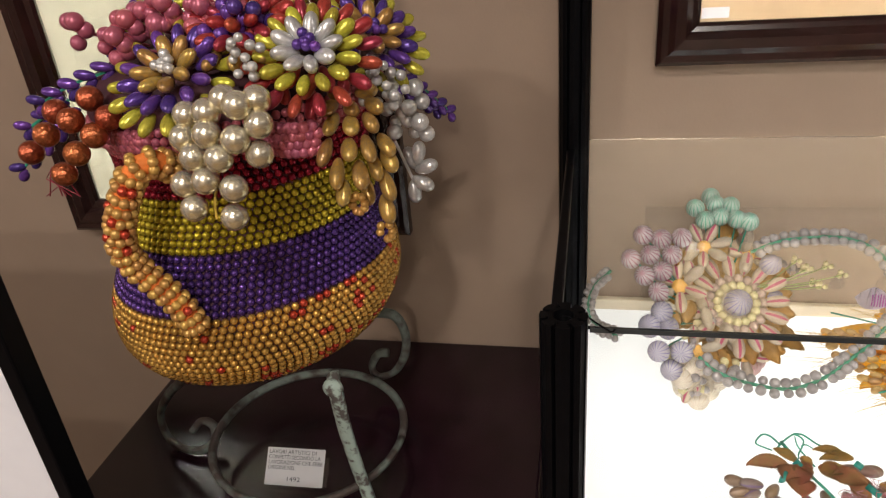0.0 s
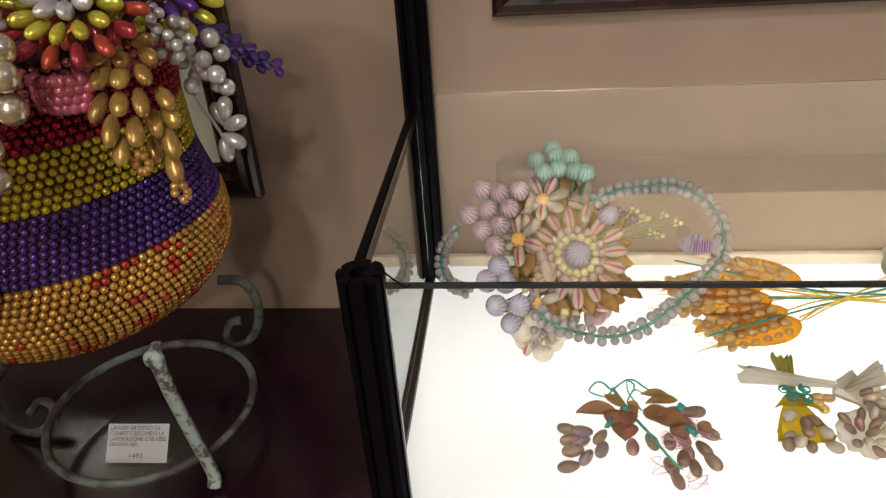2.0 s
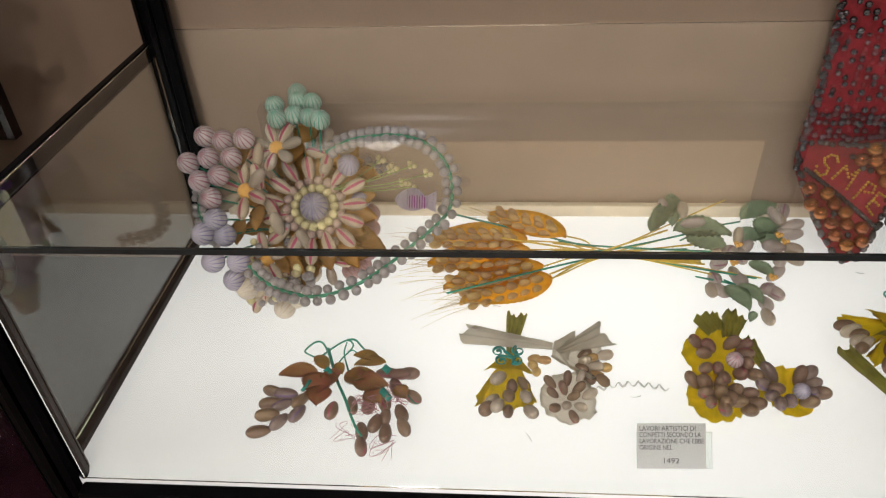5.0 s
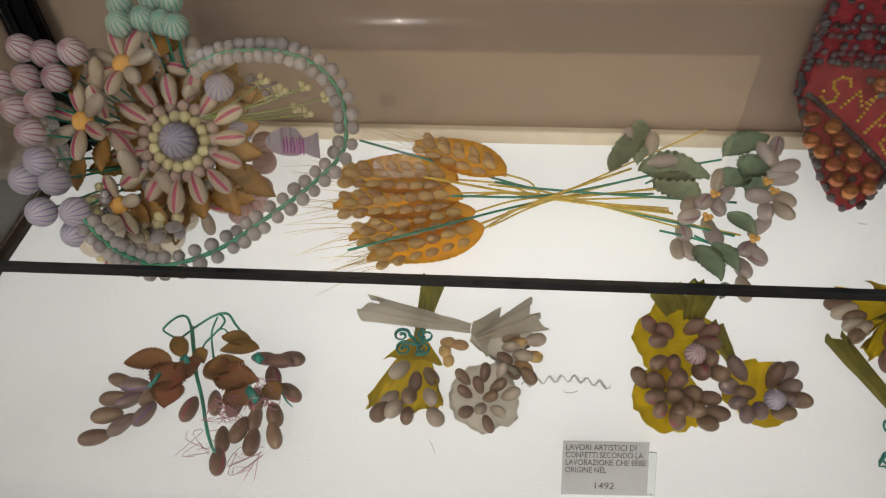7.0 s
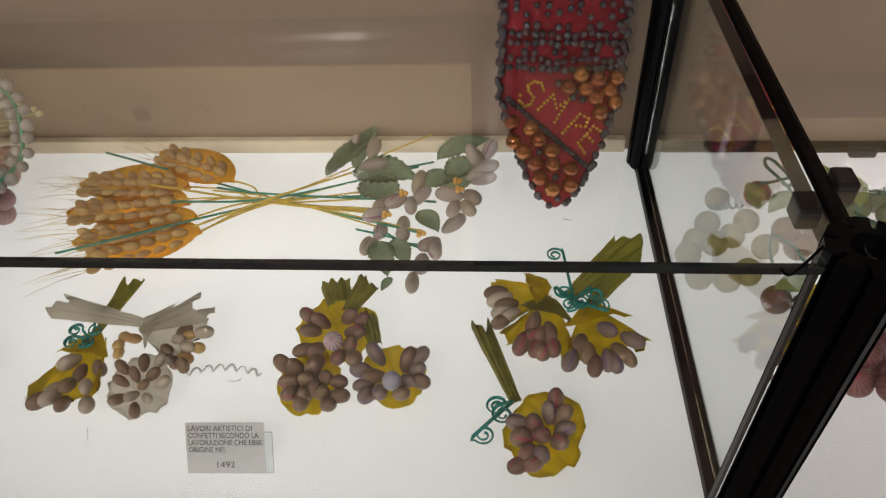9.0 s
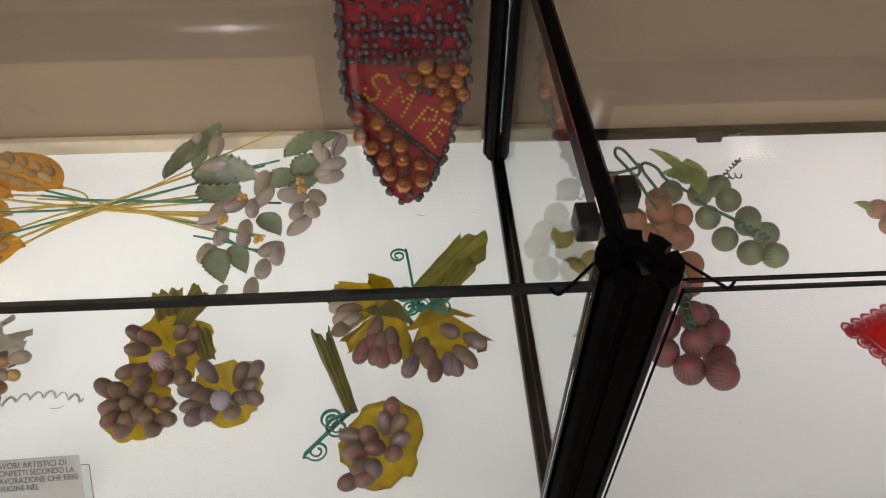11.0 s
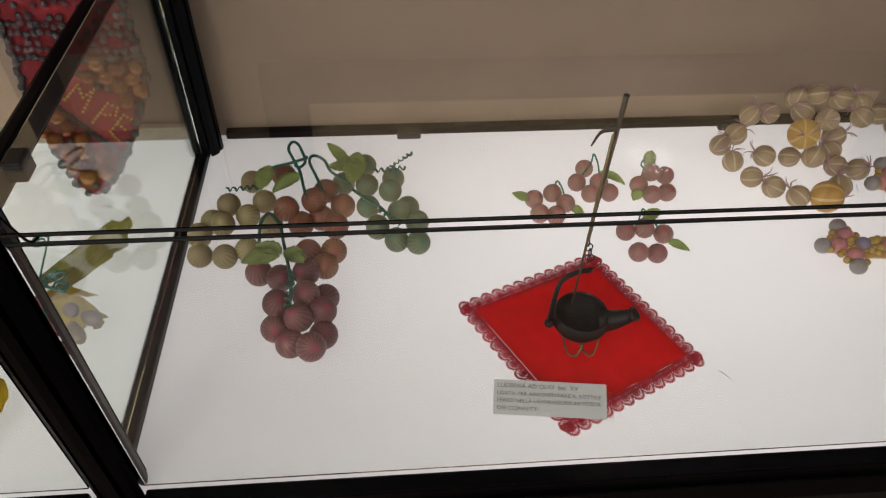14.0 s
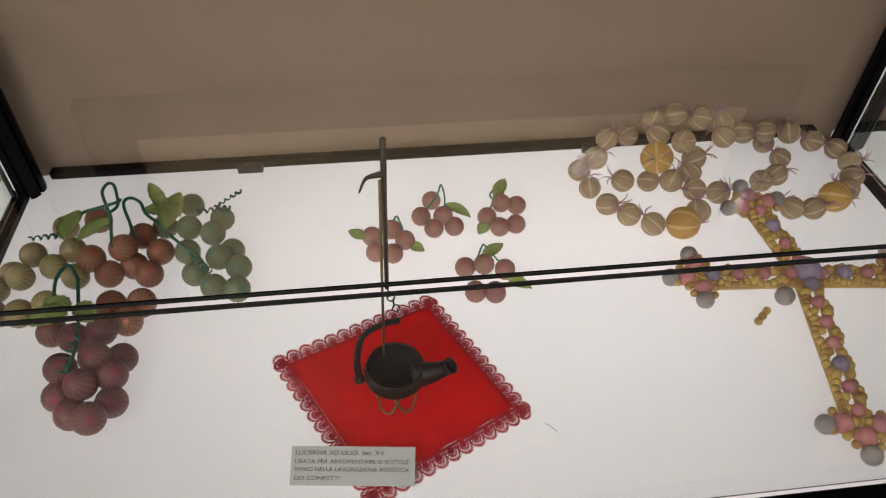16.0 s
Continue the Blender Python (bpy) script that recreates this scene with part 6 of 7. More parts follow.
G_GOLD, G_ROSE, G_LILAC, G_WHITE = ball_mesh("bead", GOLD_BEAD, 1, 9, 6), ball_mesh("bead", ROSE_GEM, 1, 14, 9), ball_mesh("bead", LILAC_GEM, 1, 14, 9), ball_mesh("bead", GREY_BEAD, 1, 12, 8)
cross = thing("sugar_bead_cross", "openwork cross of gold, rose and lilac sugar beads", "bead cross", (1.78, 0.75, PANEL_Z))
c0 = Vector((1.799, 0.778, 0.826))
ends = (Vector((1.695, 0.789, 0.822)), Vector((1.785, 0.871, 0.835)), Vector((1.893, 0.768, 0.826)), Vector((1.770, 0.618, 0.816)))
for k, e in enumerate(ends):
    way = (e - c0).normalized()
    side = Vector((0, 0, 1)).cross(way)
    length = (e - c0).length
    n = int(length / 0.0064)
    for s in (-1, 1):
        for i in range(n):
            piece("bead", G_GOLD, cross, aim(c0 + way * (i + 0.5) * 0.0064 + side * s * (0.0085 + 0.0025 * math.sin(i * 1.3)), way, 0.0042))
        part("gold_cord", tube([c0 + way * 0.01 + side * s * 0.0085 + Vector((0, 0, -0.006)), e + side * s * 0.0085 + Vector((0, 0, -0.006))], 0.003, 6), GOLD_BEAD, cross)
    m_ = max(3, int(length / 0.021))
    for i in range(m_):
        mesh = G_LILAC if (i + k) % 4 == 3 else G_ROSE
        p = c0 + way * (length * (i + 0.6) / m_) + Vector((0, 0, 0.003))
        piece("bead", mesh, cross, aim(p, (0, 0, 1), 0.0062 if mesh is G_ROSE else 0.0078))
        for s in (-1, 1):
            piece("bead", G_GOLD, cross, aim(p + way * 0.0105 + side * s * 0.006, way, 0.0042))
    for s, f in ((-1, 0.0), (1, 0.0), (0, 1.0)):
        hub_ = e + side * s * 0.03 + way * (0.004 + f * 0.026)
        piece("bead", G_WHITE, cross, aim(hub_, way, 0.0088))
        inn = e + side * s * 0.015 + way * (0.002 + f * 0.012)
        piece("bead", G_ROSE, cross, aim(inn, way, 0.0092))
        for j in range(7):
            a = 2 * math.pi * j / 7
            piece("bead", G_GOLD, cross, aim(inn + Vector((math.cos(a), math.sin(a), 0)) * 0.0125, way, 0.004))
piece("bead", G_LILAC, cross, aim(c0 + Vector((0, 0, 0.006)), (0, 0, 1), 0.013))
piece("bead", G_WHITE, cross, aim((1.762, 0.750, 0.830), (0, 0, 1), 0.0095))
for k in range(3):
    piece("bead", G_GOLD, cross, aim(Vector((1.749, 0.748, 0.812)) + Vector((-0.007 * k, -0.006 * k, 0)), (0, 0, 1), 0.0042))


# ---- beaded pot with metallic sweets on the side table ----
GOLD_PAINT = material("gold_painted_bead", (0.62, 0.36, 0.08), 0.24, 0.7, grain=0.3, scale=120)
RED_PAINT = material("red_painted_bead", (0.6, 0.08, 0.04), 0.24, 0.7, grain=0.3, scale=120)
PURPLE_PAINT = material("purple_painted_bead", (0.1, 0.045, 0.22), 0.24, 0.7, grain=0.4, scale=120)
LIME_PAINT = material("yellow_gold_painted_bead", (0.5, 0.4, 0.03), 0.24, 0.7, grain=0.3, scale=120)
WINE_PAINT = material("wine_painted_bead", (0.3, 0.012, 0.03), 0.24, 0.7, grain=0.4, scale=120)
PINK_PAINT = material("pink_painted_bead", (0.5, 0.13, 0.18), 0.3, 0.3, grain=0.3, scale=120, per_piece=0.2)
ORANGE_CLOTH = material("orange_cloth_backing", (0.75, 0.2, 0.03), 0.8, grain=0.2, scale=120, bump=0.3)
WINE_BACK = material("dark_cloth_backing", (0.06, 0.02, 0.03), 0.8, grain=0.3, scale=120, bump=0.3)
PETAL_PURPLE = material("purple_metallic_sweet", (0.12, 0.05, 0.3), 0.24, 0.4, grain=0.35, scale=60, per_piece=0.3, coat=0.3)
PETAL_GOLD = material("gold_metallic_sweet", (0.6, 0.36, 0.06), 0.28, 0.5, grain=0.4, scale=60, per_piece=0.25, coat=0.3, second=(0.3, 0.2, 0.1))
PETAL_LIME = material("yellow_metallic_sweet", (0.55, 0.5, 0.06), 0.26, 0.45, grain=0.3, scale=60, per_piece=0.25, coat=0.3)
PETAL_RED = material("red_metallic_sweet", (0.42, 0.04, 0.04), 0.28, 0.4, grain=0.4, scale=60, per_piece=0.3, coat=0.3)
PETAL_SILVER = material("silver_metallic_sweet", (0.62, 0.62, 0.6), 0.3, 0.5, grain=0.25, scale=60, per_piece=0.15)
PEARL = material("pearl_paint", (0.7, 0.68, 0.58), 0.25, 0.75, grain=0.2, scale=1.6, per_piece=0.1, coat=0.4, second=(0.66, 0.52, 0.2), spots=0.58)
COPPER = material("copper_foil", (0.46, 0.13, 0.05), 0.28, 0.8, grain=0.5, scale=2.5, bump=0.9, bump_scale=3.0, per_piece=0.2)
DARK_FILL = material("dark_red_filler", (0.05, 0.008, 0.015), 0.7, grain=0.5, scale=80, bump=0.5)
VERDIGRIS = material("verdigris_iron", (0.15, 0.18, 0.155), 0.7, 0.2, grain=0.5, scale=50, bump=0.5, bump_scale=120, second=(0.06, 0.045, 0.038), sharp=2.5)
PALE_IRON = material("flaking_pale_green_iron", (0.36, 0.46, 0.4), 0.7, 0.1, grain=0.4, scale=110, bump=0.7, bump_scale=140, second=(0.09, 0.08, 0.07), spots=0.58, sharp=4.0)

pot = thing("beaded_pot", "bead-covered pot in orange, purple, gold and red bands with metallic sweets", "confetti pot", (-0.372, 0.77, 0.9))
SHEAR = Matrix.Translation((-0.379, 0.765, 0.99)) @ Matrix(((1, 0, 0.1, 0), (0, 1, 0, 0), (0.05, 0, 1, 0), (0, 0, 0, 1))) @ Matrix.Translation((0, 0, -0.99))
PROFILE = [(0.002, 0.925), (0.085, 0.928), (0.118, 0.94), (0.147, 0.96), (0.163, 0.985), (0.168, 1.012), (0.165, 1.038), (0.159, 1.055), (0.148, 1.085), (0.14, 1.112), (0.136, 1.14), (0.133, 1.165), (0.133, 1.19), (0.138, 1.215), (0.15, 1.232), (0.15, 1.25)]
part("pot_wall", lathe(PROFILE, 56, m=SHEAR), WINE_BACK, pot, "dark cloth backing", smooth=True)
part("filler", lathe([(0.15, 1.236), (0.155, 1.26), (0.14, 1.285), (0.09, 1.31), (0.04, 1.32), (0.002, 1.322)], 40, m=SHEAR), DARK_FILL, pot, smooth=True)

# bead rows that follow the pot's outline
prof = [Vector((r, 0, z)) for r, z in PROFILE]
line = curve_points(prof, 60)
rows, gone = [], 0.0
for a, b in zip(line, line[1:]):
    gone += (b - a).length
    if gone > 0.0081:
        gone = 0
        rows.append(b)
seed_bm = egg((1, 1, 1), 8, 5)
seed_verts = np.array([v.co[:] for v in seed_bm.verts])
seed_faces = [[v.index for v in f.verts] for f in seed_bm.faces]
seed_bm.free()
bands = {"orange": [], "red_spot": [], "purple": [], "yellow": [], "wine": [], "pink": []}
rnd = random.Random(77)
for k, p in enumerate(rows):
    if p.z < 0.936:
        continue
    band = "orange" if p.z < 1.052 else "purple" if p.z < 1.113 else "yellow" if p.z < 1.166 else "wine" if p.z < 1.213 else "pink"
    n = int(2 * math.pi * p.x / 0.0088)
    for i in range(n):
        a = 2 * math.pi * (i + 0.5 * (k % 2)) / n
        kind_ = band
        if band == "orange" and noise.noise(Vector((a * 9, p.z * 95, 3.3))) > 0.36:
            kind_ = "red_spot"
        r = p.x + 0.0018
        bands[kind_].append(SHEAR @ Vector((r * math.cos(a), r * math.sin(a), p.z + rnd.uniform(-0.0005, 0.0005))))
NEAR = {k_: [] for k_ in bands}
for kind_ in bands:
    front = sorted(range(len(bands[kind_])), key=lambda i_: bands[kind_][i_].y)[:50]
    NEAR[kind_] = [bands[kind_][i_] for i_ in front]
    keep_ = set(front)
    bands[kind_] = [c for i_, c in enumerate(bands[kind_]) if i_ not in keep_]
for kind_, mat in (("orange", GOLD_PAINT), ("red_spot", RED_PAINT), ("purple", PURPLE_PAINT), ("yellow", LIME_PAINT), ("wine", WINE_PAINT), ("pink", PINK_PAINT)):
    spots = bands[kind_]
    verts, faces = [], []
    for c in spots:
        base_i = len(verts)
        verts.extend((seed_verts * 0.0045 + np.array(c)).tolist())
        faces.extend([[base_i + j for j in f] for f in seed_faces])
    me = bpy.data.meshes.new("bead_band")
    me.from_pydata(verts, [], faces)
    me.materials.append(mat)
    me.shade_smooth()
    tagged(piece("bead_band", me, pot, Matrix.Identity(4), "close rows of painted beads"), kind="stuff")
    one = ball_mesh("bead", mat, 0.0045, 8, 5)
    for c in NEAR[kind_]:
        piece("bead", one, pot, Matrix.Translation(c))

# handle wrapped in beads
handle_line = curve_points([(-0.350, 0.600, 1.216), (-0.354, 0.585, 1.227), (-0.369, 0.575, 1.221), (-0.389, 0.570, 1.186), (-0.404, 0.575, 1.149), (-0.399, 0.580, 1.123), (-0.381, 0.585, 1.096), (-0.368, 0.588, 1.072), (-0.360, 0.590, 1.048)], 12)
handle = part("handle", tube(handle_line, 0.0098, 12), ORANGE_CLOTH, pot, "orange cloth core of the handle", smooth=True)
B_GOLD, B_RED = ball_mesh("bead", material("gold_bead_loose", (0.62, 0.36, 0.1), 0.3, 0.45, grain=0.3, scale=120, per_piece=0.2), 1, 10, 7), ball_mesh("bead", RED_PAINT, 1, 10, 7)
gone, k = 1.0, 0
for a, b in zip(handle_line, handle_line[1:]):
    gone += (b - a).length
    if gone > 0.0098:
        gone = 0
        way = (b - a).normalized()
        s1 = way.orthogonal().normalized()
        s2 = way.cross(s1)
        for i in range(9):
            ang = 2 * math.pi * (i + 0.5 * (k % 2)) / 9
            piece("bead", B_RED if rnd.random() < 0.05 else B_GOLD, handle, aim(b + (s1 * math.cos(ang) + s2 * math.sin(ang)) * 0.0106, way, 0.0049))
        k += 1

M_PURPLE, M_GOLD, M_LIME, M_RED, M_SILVER = (almond_mesh("petal", m_) for m_ in (PETAL_PURPLE, PETAL_GOLD, PETAL_LIME, PETAL_RED, PETAL_SILVER))
M_PEARL, M_COPPER, M_PINK, M_WHITE = ball_mesh("pearl", PEARL, 1, 20, 12), ball_mesh("copper_ball", COPPER, 1, 18, 12), ball_mesh("pink_berry", PINK_PAINT, 1, 12, 8), ball_mesh("silver_berry", PETAL_SILVER, 1, 12, 8)
M_DEEP = ball_mesh("purple_berry", PETAL_PURPLE, 1, 12, 8)


def metal_flower(at, way, rings, centre, seed=0.0):
    """Rings of painted almonds round a knot of berries; rings: (count, radius, size, mesh, tilt, drop)."""
    at, way = Vector(at), Vector(way).normalized()
    q = way.to_track_quat("Z", "Y").to_matrix()
    for n, r, s, mesh, tilt, drop in rings:
        for i in range(n):
            a = 2 * math.pi * i / n + seed + r * 20
            d = q @ Vector((math.cos(a), math.sin(a), tilt))
            piece("petal", mesh, pot, aim(at + q @ Vector((math.cos(a) * r, math.sin(a) * r, -drop)), d, (s * 0.82, s * 0.82, s * 1.06), a * 3))
    for i in range(7):
        a = i * 2.4
        piece("berry", centre, pot, aim(at + q @ Vector((math.cos(a) * 0.0018 * i, math.sin(a) * 0.0018 * i, 0.004)), way, 0.0048))


metal_flower((-0.335, 0.610, 1.303), (-0.05, -0.62, 0.78), ((8, 0.019, 0.025, M_GOLD, 0.6, 0.0), (13, 0.035, 0.0245, M_PURPLE, 0.35, 0.005), (16, 0.051, 0.0235, M_LIME, 0.1, 0.012)), M_WHITE)
metal_flower((-0.214, 0.630, 1.312), (0.15, -0.62, 0.78), ((9, 0.019, 0.0255, M_SILVER, 0.6, 0.0), (14, 0.035, 0.024, M_LIME, 0.35, 0.006), (16, 0.051, 0.0235, M_RED, 0.1, 0.013)), M_DEEP, 0.3)
metal_flower((-0.183, 0.720, 1.306), (0.5, -0.45, 0.75), ((8, 0.019, 0.0245, M_GOLD, 0.6, 0.0), (13, 0.034, 0.024, M_PURPLE, 0.35, 0.006), (15, 0.049, 0.023, M_LIME, 0.1, 0.013)), M_DEEP, 0.1)
metal_flower((-0.284, 0.660, 1.337), (0, -0.4, 0.9), ((8, 0.019, 0.025, M_RED, 0.6, 0.0), (13, 0.036, 0.025, M_RED, 0.35, 0.006), (15, 0.052, 0.025, M_GOLD, 0.1, 0.013)), M_PINK, 0.5)
metal_flower((-0.33, 0.76, 1.36), (0, -0.2, 1), ((8, 0.020, 0.026, M_GOLD, 0.6, 0.0), (13, 0.037, 0.026, M_PURPLE, 0.35, 0.006), (16, 0.053, 0.026, M_LIME, 0.1, 0.013)), M_PINK, 0.5)
metal_flower((-0.48, 0.8, 1.31), (-0.7, 0.1, 0.7), ((8, 0.020, 0.026, M_LIME, 0.6, 0.0), (13, 0.037, 0.026, M_PURPLE, 0.35, 0.006)), M_PINK, 0.2)
metal_flower((-0.3, 0.89, 1.31), (0.2, 0.8, 0.6), ((8, 0.020, 0.026, M_GOLD, 0.6, 0.0), (13, 0.037, 0.026, M_RED, 0.35, 0.006)), M_PINK, 0.2)

for p in ((-0.269, 0.575, 1.284), (-0.251, 0.560, 1.283), (-0.241, 0.575, 1.283), (-0.238, 0.565, 1.266), (-0.284, 0.570, 1.275), (-0.282, 0.560, 1.260), (-0.311, 0.572, 1.253), (-0.257, 0.558, 1.256), (-0.300, 0.562, 1.240), (-0.274, 0.556, 1.241), (-0.244, 0.568, 1.240), (-0.321, 0.572, 1.212), (-0.293, 0.560, 1.220), (-0.269, 0.560, 1.213), (-0.315, 0.568, 1.191), (-0.278, 0.566, 1.184), (-0.308, 0.580, 1.270)):
    piece("pearl", M_PEARL, pot, aim(p, (0, -0.7, 0.7), 0.0119))
part("pearl_stalk", tube(curve_points([(-0.299, 0.572, 1.179), (-0.297, 0.575, 1.199), (-0.282, 0.580, 1.243)], 4), 0.0013, 5), YELLOW_WIRE, pot)
for p in ((-0.425, 0.620, 1.275), (-0.435, 0.600, 1.261), (-0.460, 0.615, 1.265), (-0.474, 0.610, 1.245), (-0.416, 0.600, 1.247), (-0.440, 0.600, 1.230), (-0.506, 0.620, 1.224), (-0.469, 0.610, 1.206), (-0.404, 0.610, 1.260)):
    piece("copper_ball", M_COPPER, pot, aim(p, (0.3, -0.7, 0.3), 0.0118))
bm = bmesh.new()
for k in range(7):
    p = Vector((-0.480, 0.610, 1.213))
    tube([p, p + Vector((0.012 * math.sin(k * 1.9), 0, -0.012)), p + Vector((0.02 * math.sin(k * 1.3), 0, -0.03))], 0.0006, 4, bm)
part("red_tassel", bm, PETAL_RED, pot)
for k, p in enumerate(((-0.180, 0.615, 1.248), (-0.201, 0.625, 1.246), (-0.166, 0.625, 1.247), (-0.181, 0.605, 1.230), (-0.209, 0.620, 1.222), (-0.166, 0.610, 1.229), (-0.156, 0.630, 1.225), (-0.155, 0.630, 1.211), (-0.195, 0.605, 1.208), (-0.173, 0.602, 1.208), (-0.192, 0.605, 1.190), (-0.165, 0.620, 1.208), (-0.156, 0.620, 1.191), (-0.159, 0.620, 1.168), (-0.178, 0.630, 1.180), (-0.183, 0.630, 1.258), (-0.203, 0.630, 1.259), (-0.166, 0.640, 1.257), (-0.178, 0.660, 1.264), (-0.201, 0.650, 1.264))):
    p = Vector(p)
    piece("petal", M_GOLD, pot, aim(p, (p - Vector((-0.2, 0.66, 1.24))).normalized() + Vector((0, -0.3, -0.5)), (0.0225, 0.0225, 0.0285 + 0.003 * math.sin(k * 1.7)), k))
for k, p in enumerate(((-0.220, 0.635, 1.260), (-0.241, 0.625, 1.276), (-0.218, 0.630, 1.279), (-0.247, 0.630, 1.294), (-0.255, 0.640, 1.316), (-0.272, 0.660, 1.322), (-0.231, 0.630, 1.289), (-0.205, 0.640, 1.281), (-0.194, 0.650, 1.273))):
    piece("petal", M_RED, pot, aim(p, (0.4 * math.sin(k * 2.0), -0.5, -0.6), (0.02, 0.02, 0.028), k))
# purple sprays to either side
for spray in (((-0.184, 0.800, 1.244), (-0.151, 0.900, 1.169), 6), ((-0.183, 0.780, 1.237), (-0.165, 0.880, 1.179), 5), ((-0.431, 0.660, 1.289), (-0.515, 0.660, 1.259), 5), ((-0.455, 0.680, 1.273), (-0.559, 0.680, 1.227), 5), ((-0.506, 0.690, 1.238), (-0.594, 0.690, 1.177), 5)):
    a, b, n = Vector(spray[0]), Vector(spray[1]), spray[2]
    part("spray_stem", tube([a, (a + b) / 2 + Vector((0, 0, 0.004)), b], 0.0015, 5), GREEN_WIRE, pot)
    for i in range(n):
        t = i / (n - 1)
        for s in (-1, 1):
            d = (b - a).normalized() + Vector((0.1, -0.35, 0.75)) * s * 0.7
            piece("petal", M_PURPLE, pot, aim(a.lerp(b, t) + Vector((0, -0.3, 0.7)) * s * 0.008, d, (0.017, 0.017, 0.023 - 0.004 * t), i))
# pink berry stems, upper side
for c, n in (((-0.450, 0.660, 1.328), 4), ((-0.400, 0.640, 1.317), 7), ((-0.398, 0.660, 1.328), 6), ((-0.358, 0.660, 1.341), 8), ((-0.322, 0.660, 1.336), 9), ((-0.386, 0.670, 1.333), 5)):
    c = Vector(c)
    for i in range(n):
        piece("pink_berry", M_PINK, pot, aim(c + Vector((0.011 * math.cos(i * 2.4), 0.006 * math.sin(i * 1.7), 0.011 * math.sin(i * 2.4))), (0, -1, 0), 0.008 + 0.002 * math.sin(i * 3)))
    part("berry_stem", tube([c, (c + Vector((-0.33, 0.72, 1.28))) / 2, (-0.33, 0.72, 1.27)], 0.0016, 5), PINK_PAINT, pot)
for i in range(22):
    c = Vector((-0.283, 0.650, 1.324))
    piece("purple_berry", M_DEEP, pot, aim(c + Vector((0.03 * math.cos(i * 2.4) * (i / 22) ** 0.5, 0.01 * math.sin(i), 0.03 * math.sin(i * 2.4) * (i / 22) ** 0.5)), (0, -1, 0), 0.0072))
# collars of pink berries, silver clusters
rnd = random.Random(12)
for lo, hi, yy in (((-0.419, 0.630, 1.241), (-0.347, 0.610, 1.225), 0.0), ((-0.264, 0.630, 1.248), (-0.213, 0.625, 1.219), 0.0)):
    lo, hi = Vector(lo), Vector(hi)
    for i in range(8):
        for j in range(4):
            t = (i + 0.5 * (j % 2)) / 8
            piece("pink_berry", M_PINK, pot, aim(Vector((lo.x + (hi.x - lo.x) * t, lo.y - 0.012 * math.sin(math.pi * t), lo.z + (hi.z - lo.z) * (j + 0.5) / 4)), (0, -1, 0), 0.0058))
for c, n, r in (((-0.258, 0.600, 1.311), 12, 0.0045), ((-0.167, 0.680, 1.264), 16, 0.0052), ((-0.161, 0.720, 1.232), 8, 0.0085), ((-0.157, 0.730, 1.216), 6, 0.008)):
    c = Vector(c)
    for i in range(n):
        piece("silver_berry", M_WHITE, pot, aim(c + Vector((math.cos(i * 2.4), -0.7 * math.cos(i * 1.1), 1.15 * math.sin(i * 2.4))) * r * 1.05 * math.sqrt(i + 0.5), (0, -1, 0), r * (0.95 + 0.1 * math.sin(i * 2.7))))
for p, d in (((-0.156, 0.740, 1.176), (0.2, 0, 1)), ((-0.149, 0.740, 1.161), (0.8, 0, 0.3)), ((-0.164, 0.740, 1.133), (0.1, 0, -1)), ((-0.154, 0.740, 1.143), (0.7, 0, -0.4)), ((-0.167, 0.750, 1.167), (-0.3, 0, 0.8))):
    piece("petal", M_SILVER, pot, aim(p, d, 0.026))
part("silver_stem", tube(curve_points([(-0.174, 0.720, 1.197), (-0.169, 0.740, 1.159), (-0.162, 0.740, 1.140)], 4), 0.0016, 5), PETAL_SILVER, pot)
for c, n in (((-0.184, 0.620, 1.174), 8), ((-0.168, 0.640, 1.137), 6)):
    for i in range(n):
        piece("gold_bead", B_GOLD, pot, aim(Vector(c) + Vector((0.006 * math.cos(i * 2.4), -0.003, 0.008 * math.sin(i * 2.4))), (0, -1, 0), 0.0042))

# ---- wrought iron stand under the pot ----
stand = thing("iron_stand", "wrought iron scroll stand with flaking pale green paint", "stand", (-0.352, 0.757, TABLE_Z))
ring = [Vector((-0.354 + 0.131 * math.cos(a), 0.757 + 0.131 * math.sin(a), 0.765)) for a in (2 * math.pi * i / 48 for i in range(49))]
part("ring", tube(ring, 0.0062, 8, flat=0.8), VERDIGRIS, stand, smooth=True)
for keys, mat in (([(-0.262, 0.668, 0.938), (-0.258, 0.655, 0.932), (-0.255, 0.652, 0.915), (-0.256, 0.66, 0.86), (-0.252, 0.668, 0.79), (-0.244, 0.668, 0.74), (-0.243, 0.66, 0.724)], PALE_IRON),
                  ([(-0.506, 0.743, 0.860), (-0.560, 0.763, 0.810), (-0.587, 0.765, 0.765), (-0.571, 0.751, 0.732), (-0.527, 0.739, 0.728), (-0.500, 0.748, 0.740), (-0.503, 0.762, 0.756), (-0.525, 0.769, 0.758), (-0.539, 0.759, 0.745)], VERDIGRIS),
                  ([(-0.293, 0.900, 0.870), (-0.259, 0.900, 0.867), (-0.245, 0.900, 0.839), (-0.248, 0.900, 0.800), (-0.268, 0.900, 0.764), (-0.295, 0.900, 0.753), (-0.304, 0.900, 0.771), (-0.291, 0.900, 0.795), (-0.274, 0.900, 0.799)], VERDIGRIS)):
    part("scroll_leg", tube(curve_points(keys, 7), 0.0098 if mat is PALE_IRON else 0.0075, 8, flat=0.7), mat, stand, smooth=True)
part("leg_curl", egg((0.012, 0.008, 0.012), 14, 10, Matrix.Translation((-0.258, 0.652, 0.932))), PALE_IRON, stand, smooth=True)
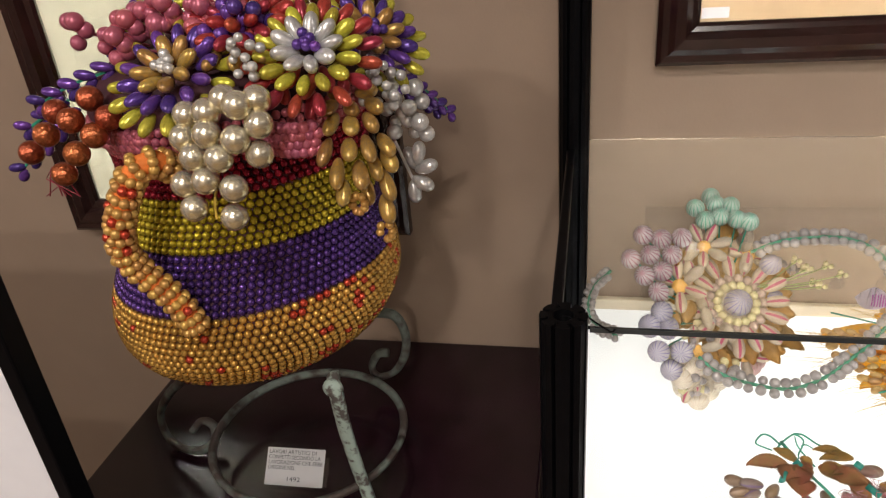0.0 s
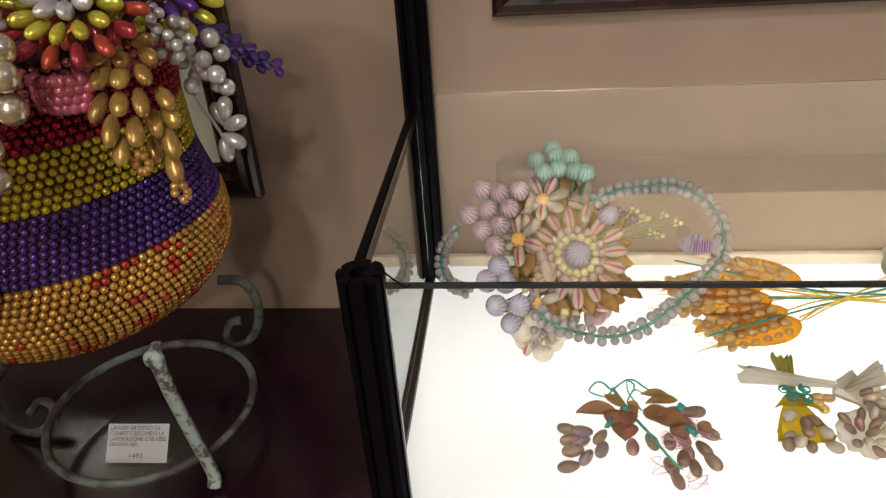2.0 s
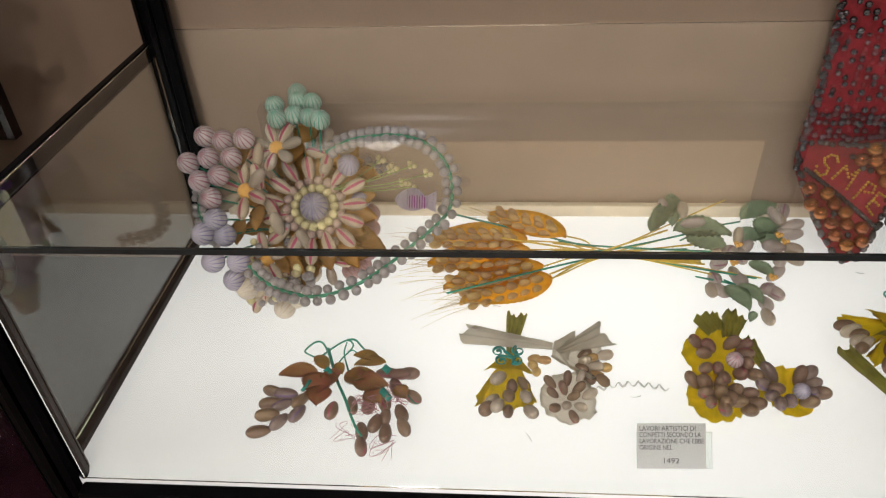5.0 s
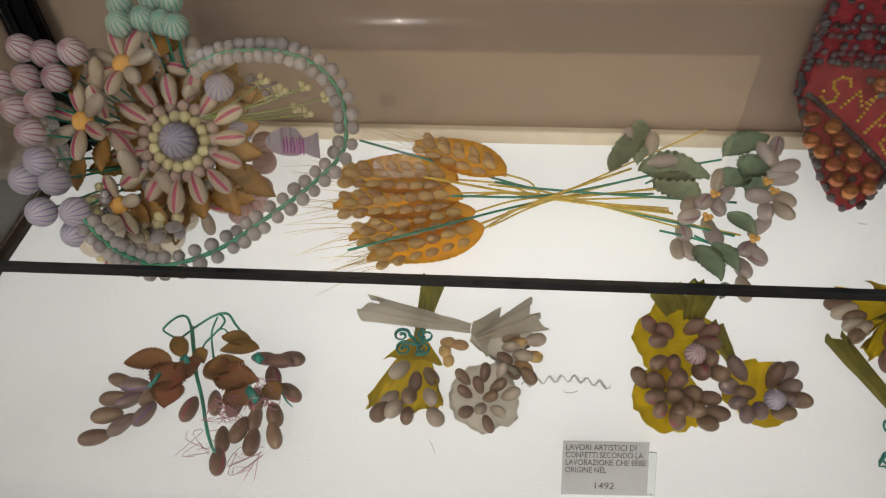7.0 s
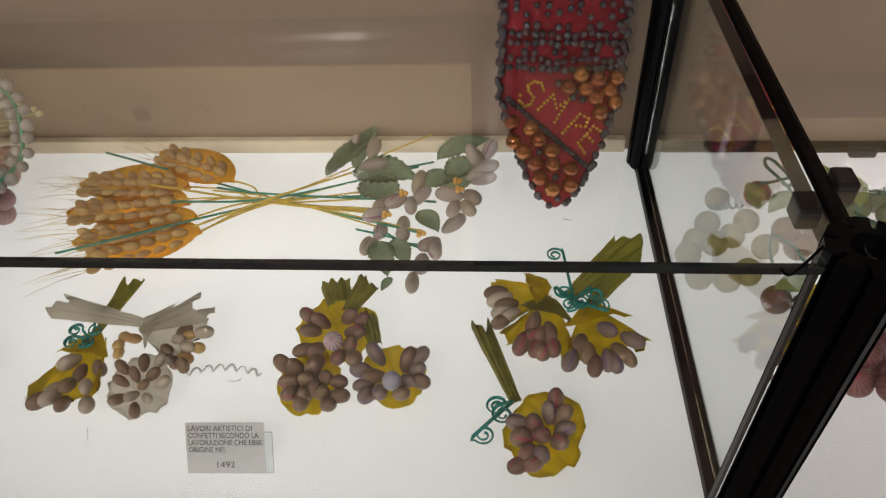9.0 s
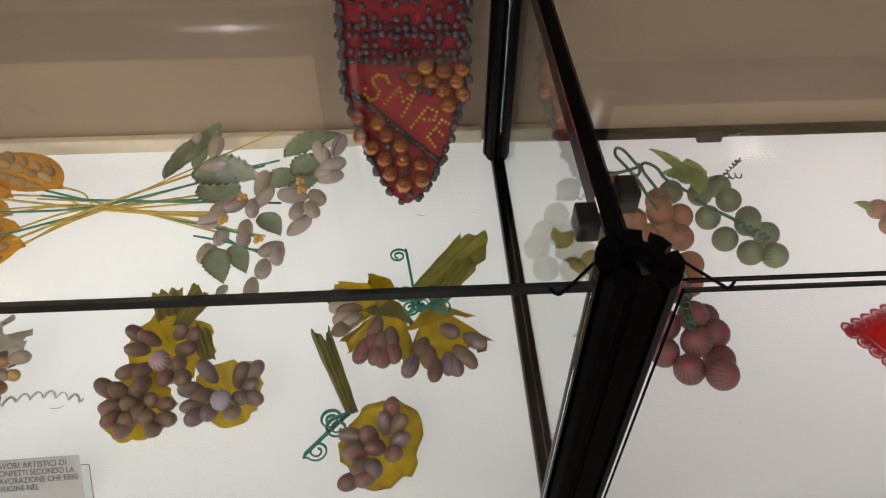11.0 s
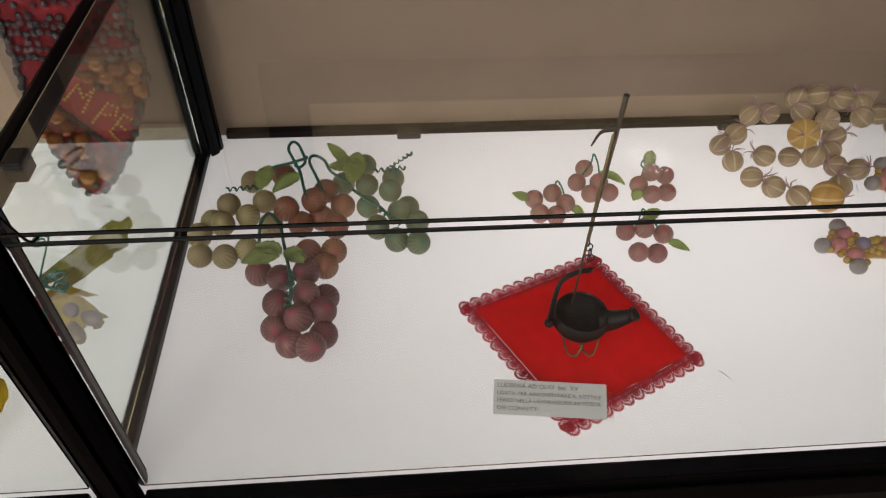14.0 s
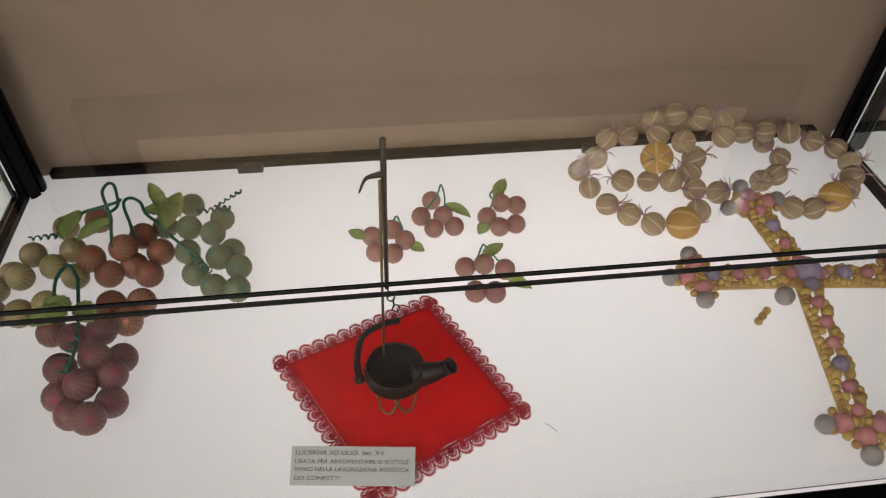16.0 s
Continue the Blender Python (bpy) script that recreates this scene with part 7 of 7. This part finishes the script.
part("pot_rest", lathe([(0.085, 0.9), (0.095, 0.9), (0.095, 0.907), (0.085, 0.907)], 32, m=SHEAR @ Matrix.Translation((0, 0, 0.02))), VERDIGRIS, stand)
info_card("small printed white card standing under the iron stand", (-0.404, 0.696, 0.722), (-0.322, 0.698, 0.722), (-0.410, 0.730, 0.757), CARD_LINES)

# ---- printed ornament on the certificate ----
for s in (-1, 1):
    pts = []
    for i in range(40):
        t = i / 39
        a = t * 4.2 * math.pi
        r = 0.016 * (1 - t)
        pts.append(base_2 @ Vector((-0.075 * s * 0.9 + s * (0.02 - 0.06 * t) + math.cos(a) * r * 0.7 - 0.09, -0.0045, 0.112 + math.sin(a) * r * 0.8)))
    part("scroll_ornament", tube(pts, 0.0014, 4, flat=0.3), INK, pic_2)
for x0, x1, z in ((-0.17, -0.01, 0.128), (-0.16, -0.02, 0.138), (-0.14, -0.04, 0.098)):
    part("ornament_bar", tube([base_2 @ Vector((x0 + (x1 - x0) * i / 12, -0.0045, z + 0.003 * math.sin(i * 1.6))) for i in range(13)], 0.0013, 4, flat=0.3), INK, pic_2)
part("ornament_boss", lathe([(0.0005, 0.0), (0.009, 0.0), (0.011, 0.0008), (0.0005, 0.001)], 20, m=base_2 @ Matrix.Translation((-0.09, -0.0042, 0.118)) @ Matrix.Rotation(math.pi / 2, 4, "X")), INK, pic_2)
part("paper_tag", box((-0.311, -0.0055, 0.056), (-0.278, -0.0046, 0.069)), WHITE_BOARD, pic_2, "small white paper tag", m=base_2)
part("drawn_stem", tube([base_1 @ Vector((0.02 + 0.05 * math.sin(i * 0.3), -0.0045, 0.12 + i * 0.03)) for i in range(20)], 0.003, 5, flat=0.3), GREEN_LEAF, pic_1, m=None)

# hair-fine scratches and lint on the lit tables
LINT = material("grey_lint", (0.25, 0.23, 0.21), 0.8, grain=0.3)
rnd = random.Random(90)
for k in range(9):
    x, y = rnd.uniform(0.1, 1.85), rnd.uniform(0.6, 0.95)
    if abs(x - 0.97) < 0.06:
        continue
    hair = thing("lint_fibre", "tiny grey fibre of lint lying on the lit table", "lint", (x, y, PANEL_Z), "lint on the lit tables")
    a = rnd.uniform(0, 3.1)
    pts = [Vector((x, y, PANEL_Z + 0.0007)) + Vector((math.cos(a) * t * 0.012, math.sin(a) * t * 0.012 + 0.002 * math.sin(t * 3 + k), 0)) for t in (0, 0.35, 0.7, 1.0)]
    part("fibre", tube(pts, 0.00028, 4), LINT, hair)
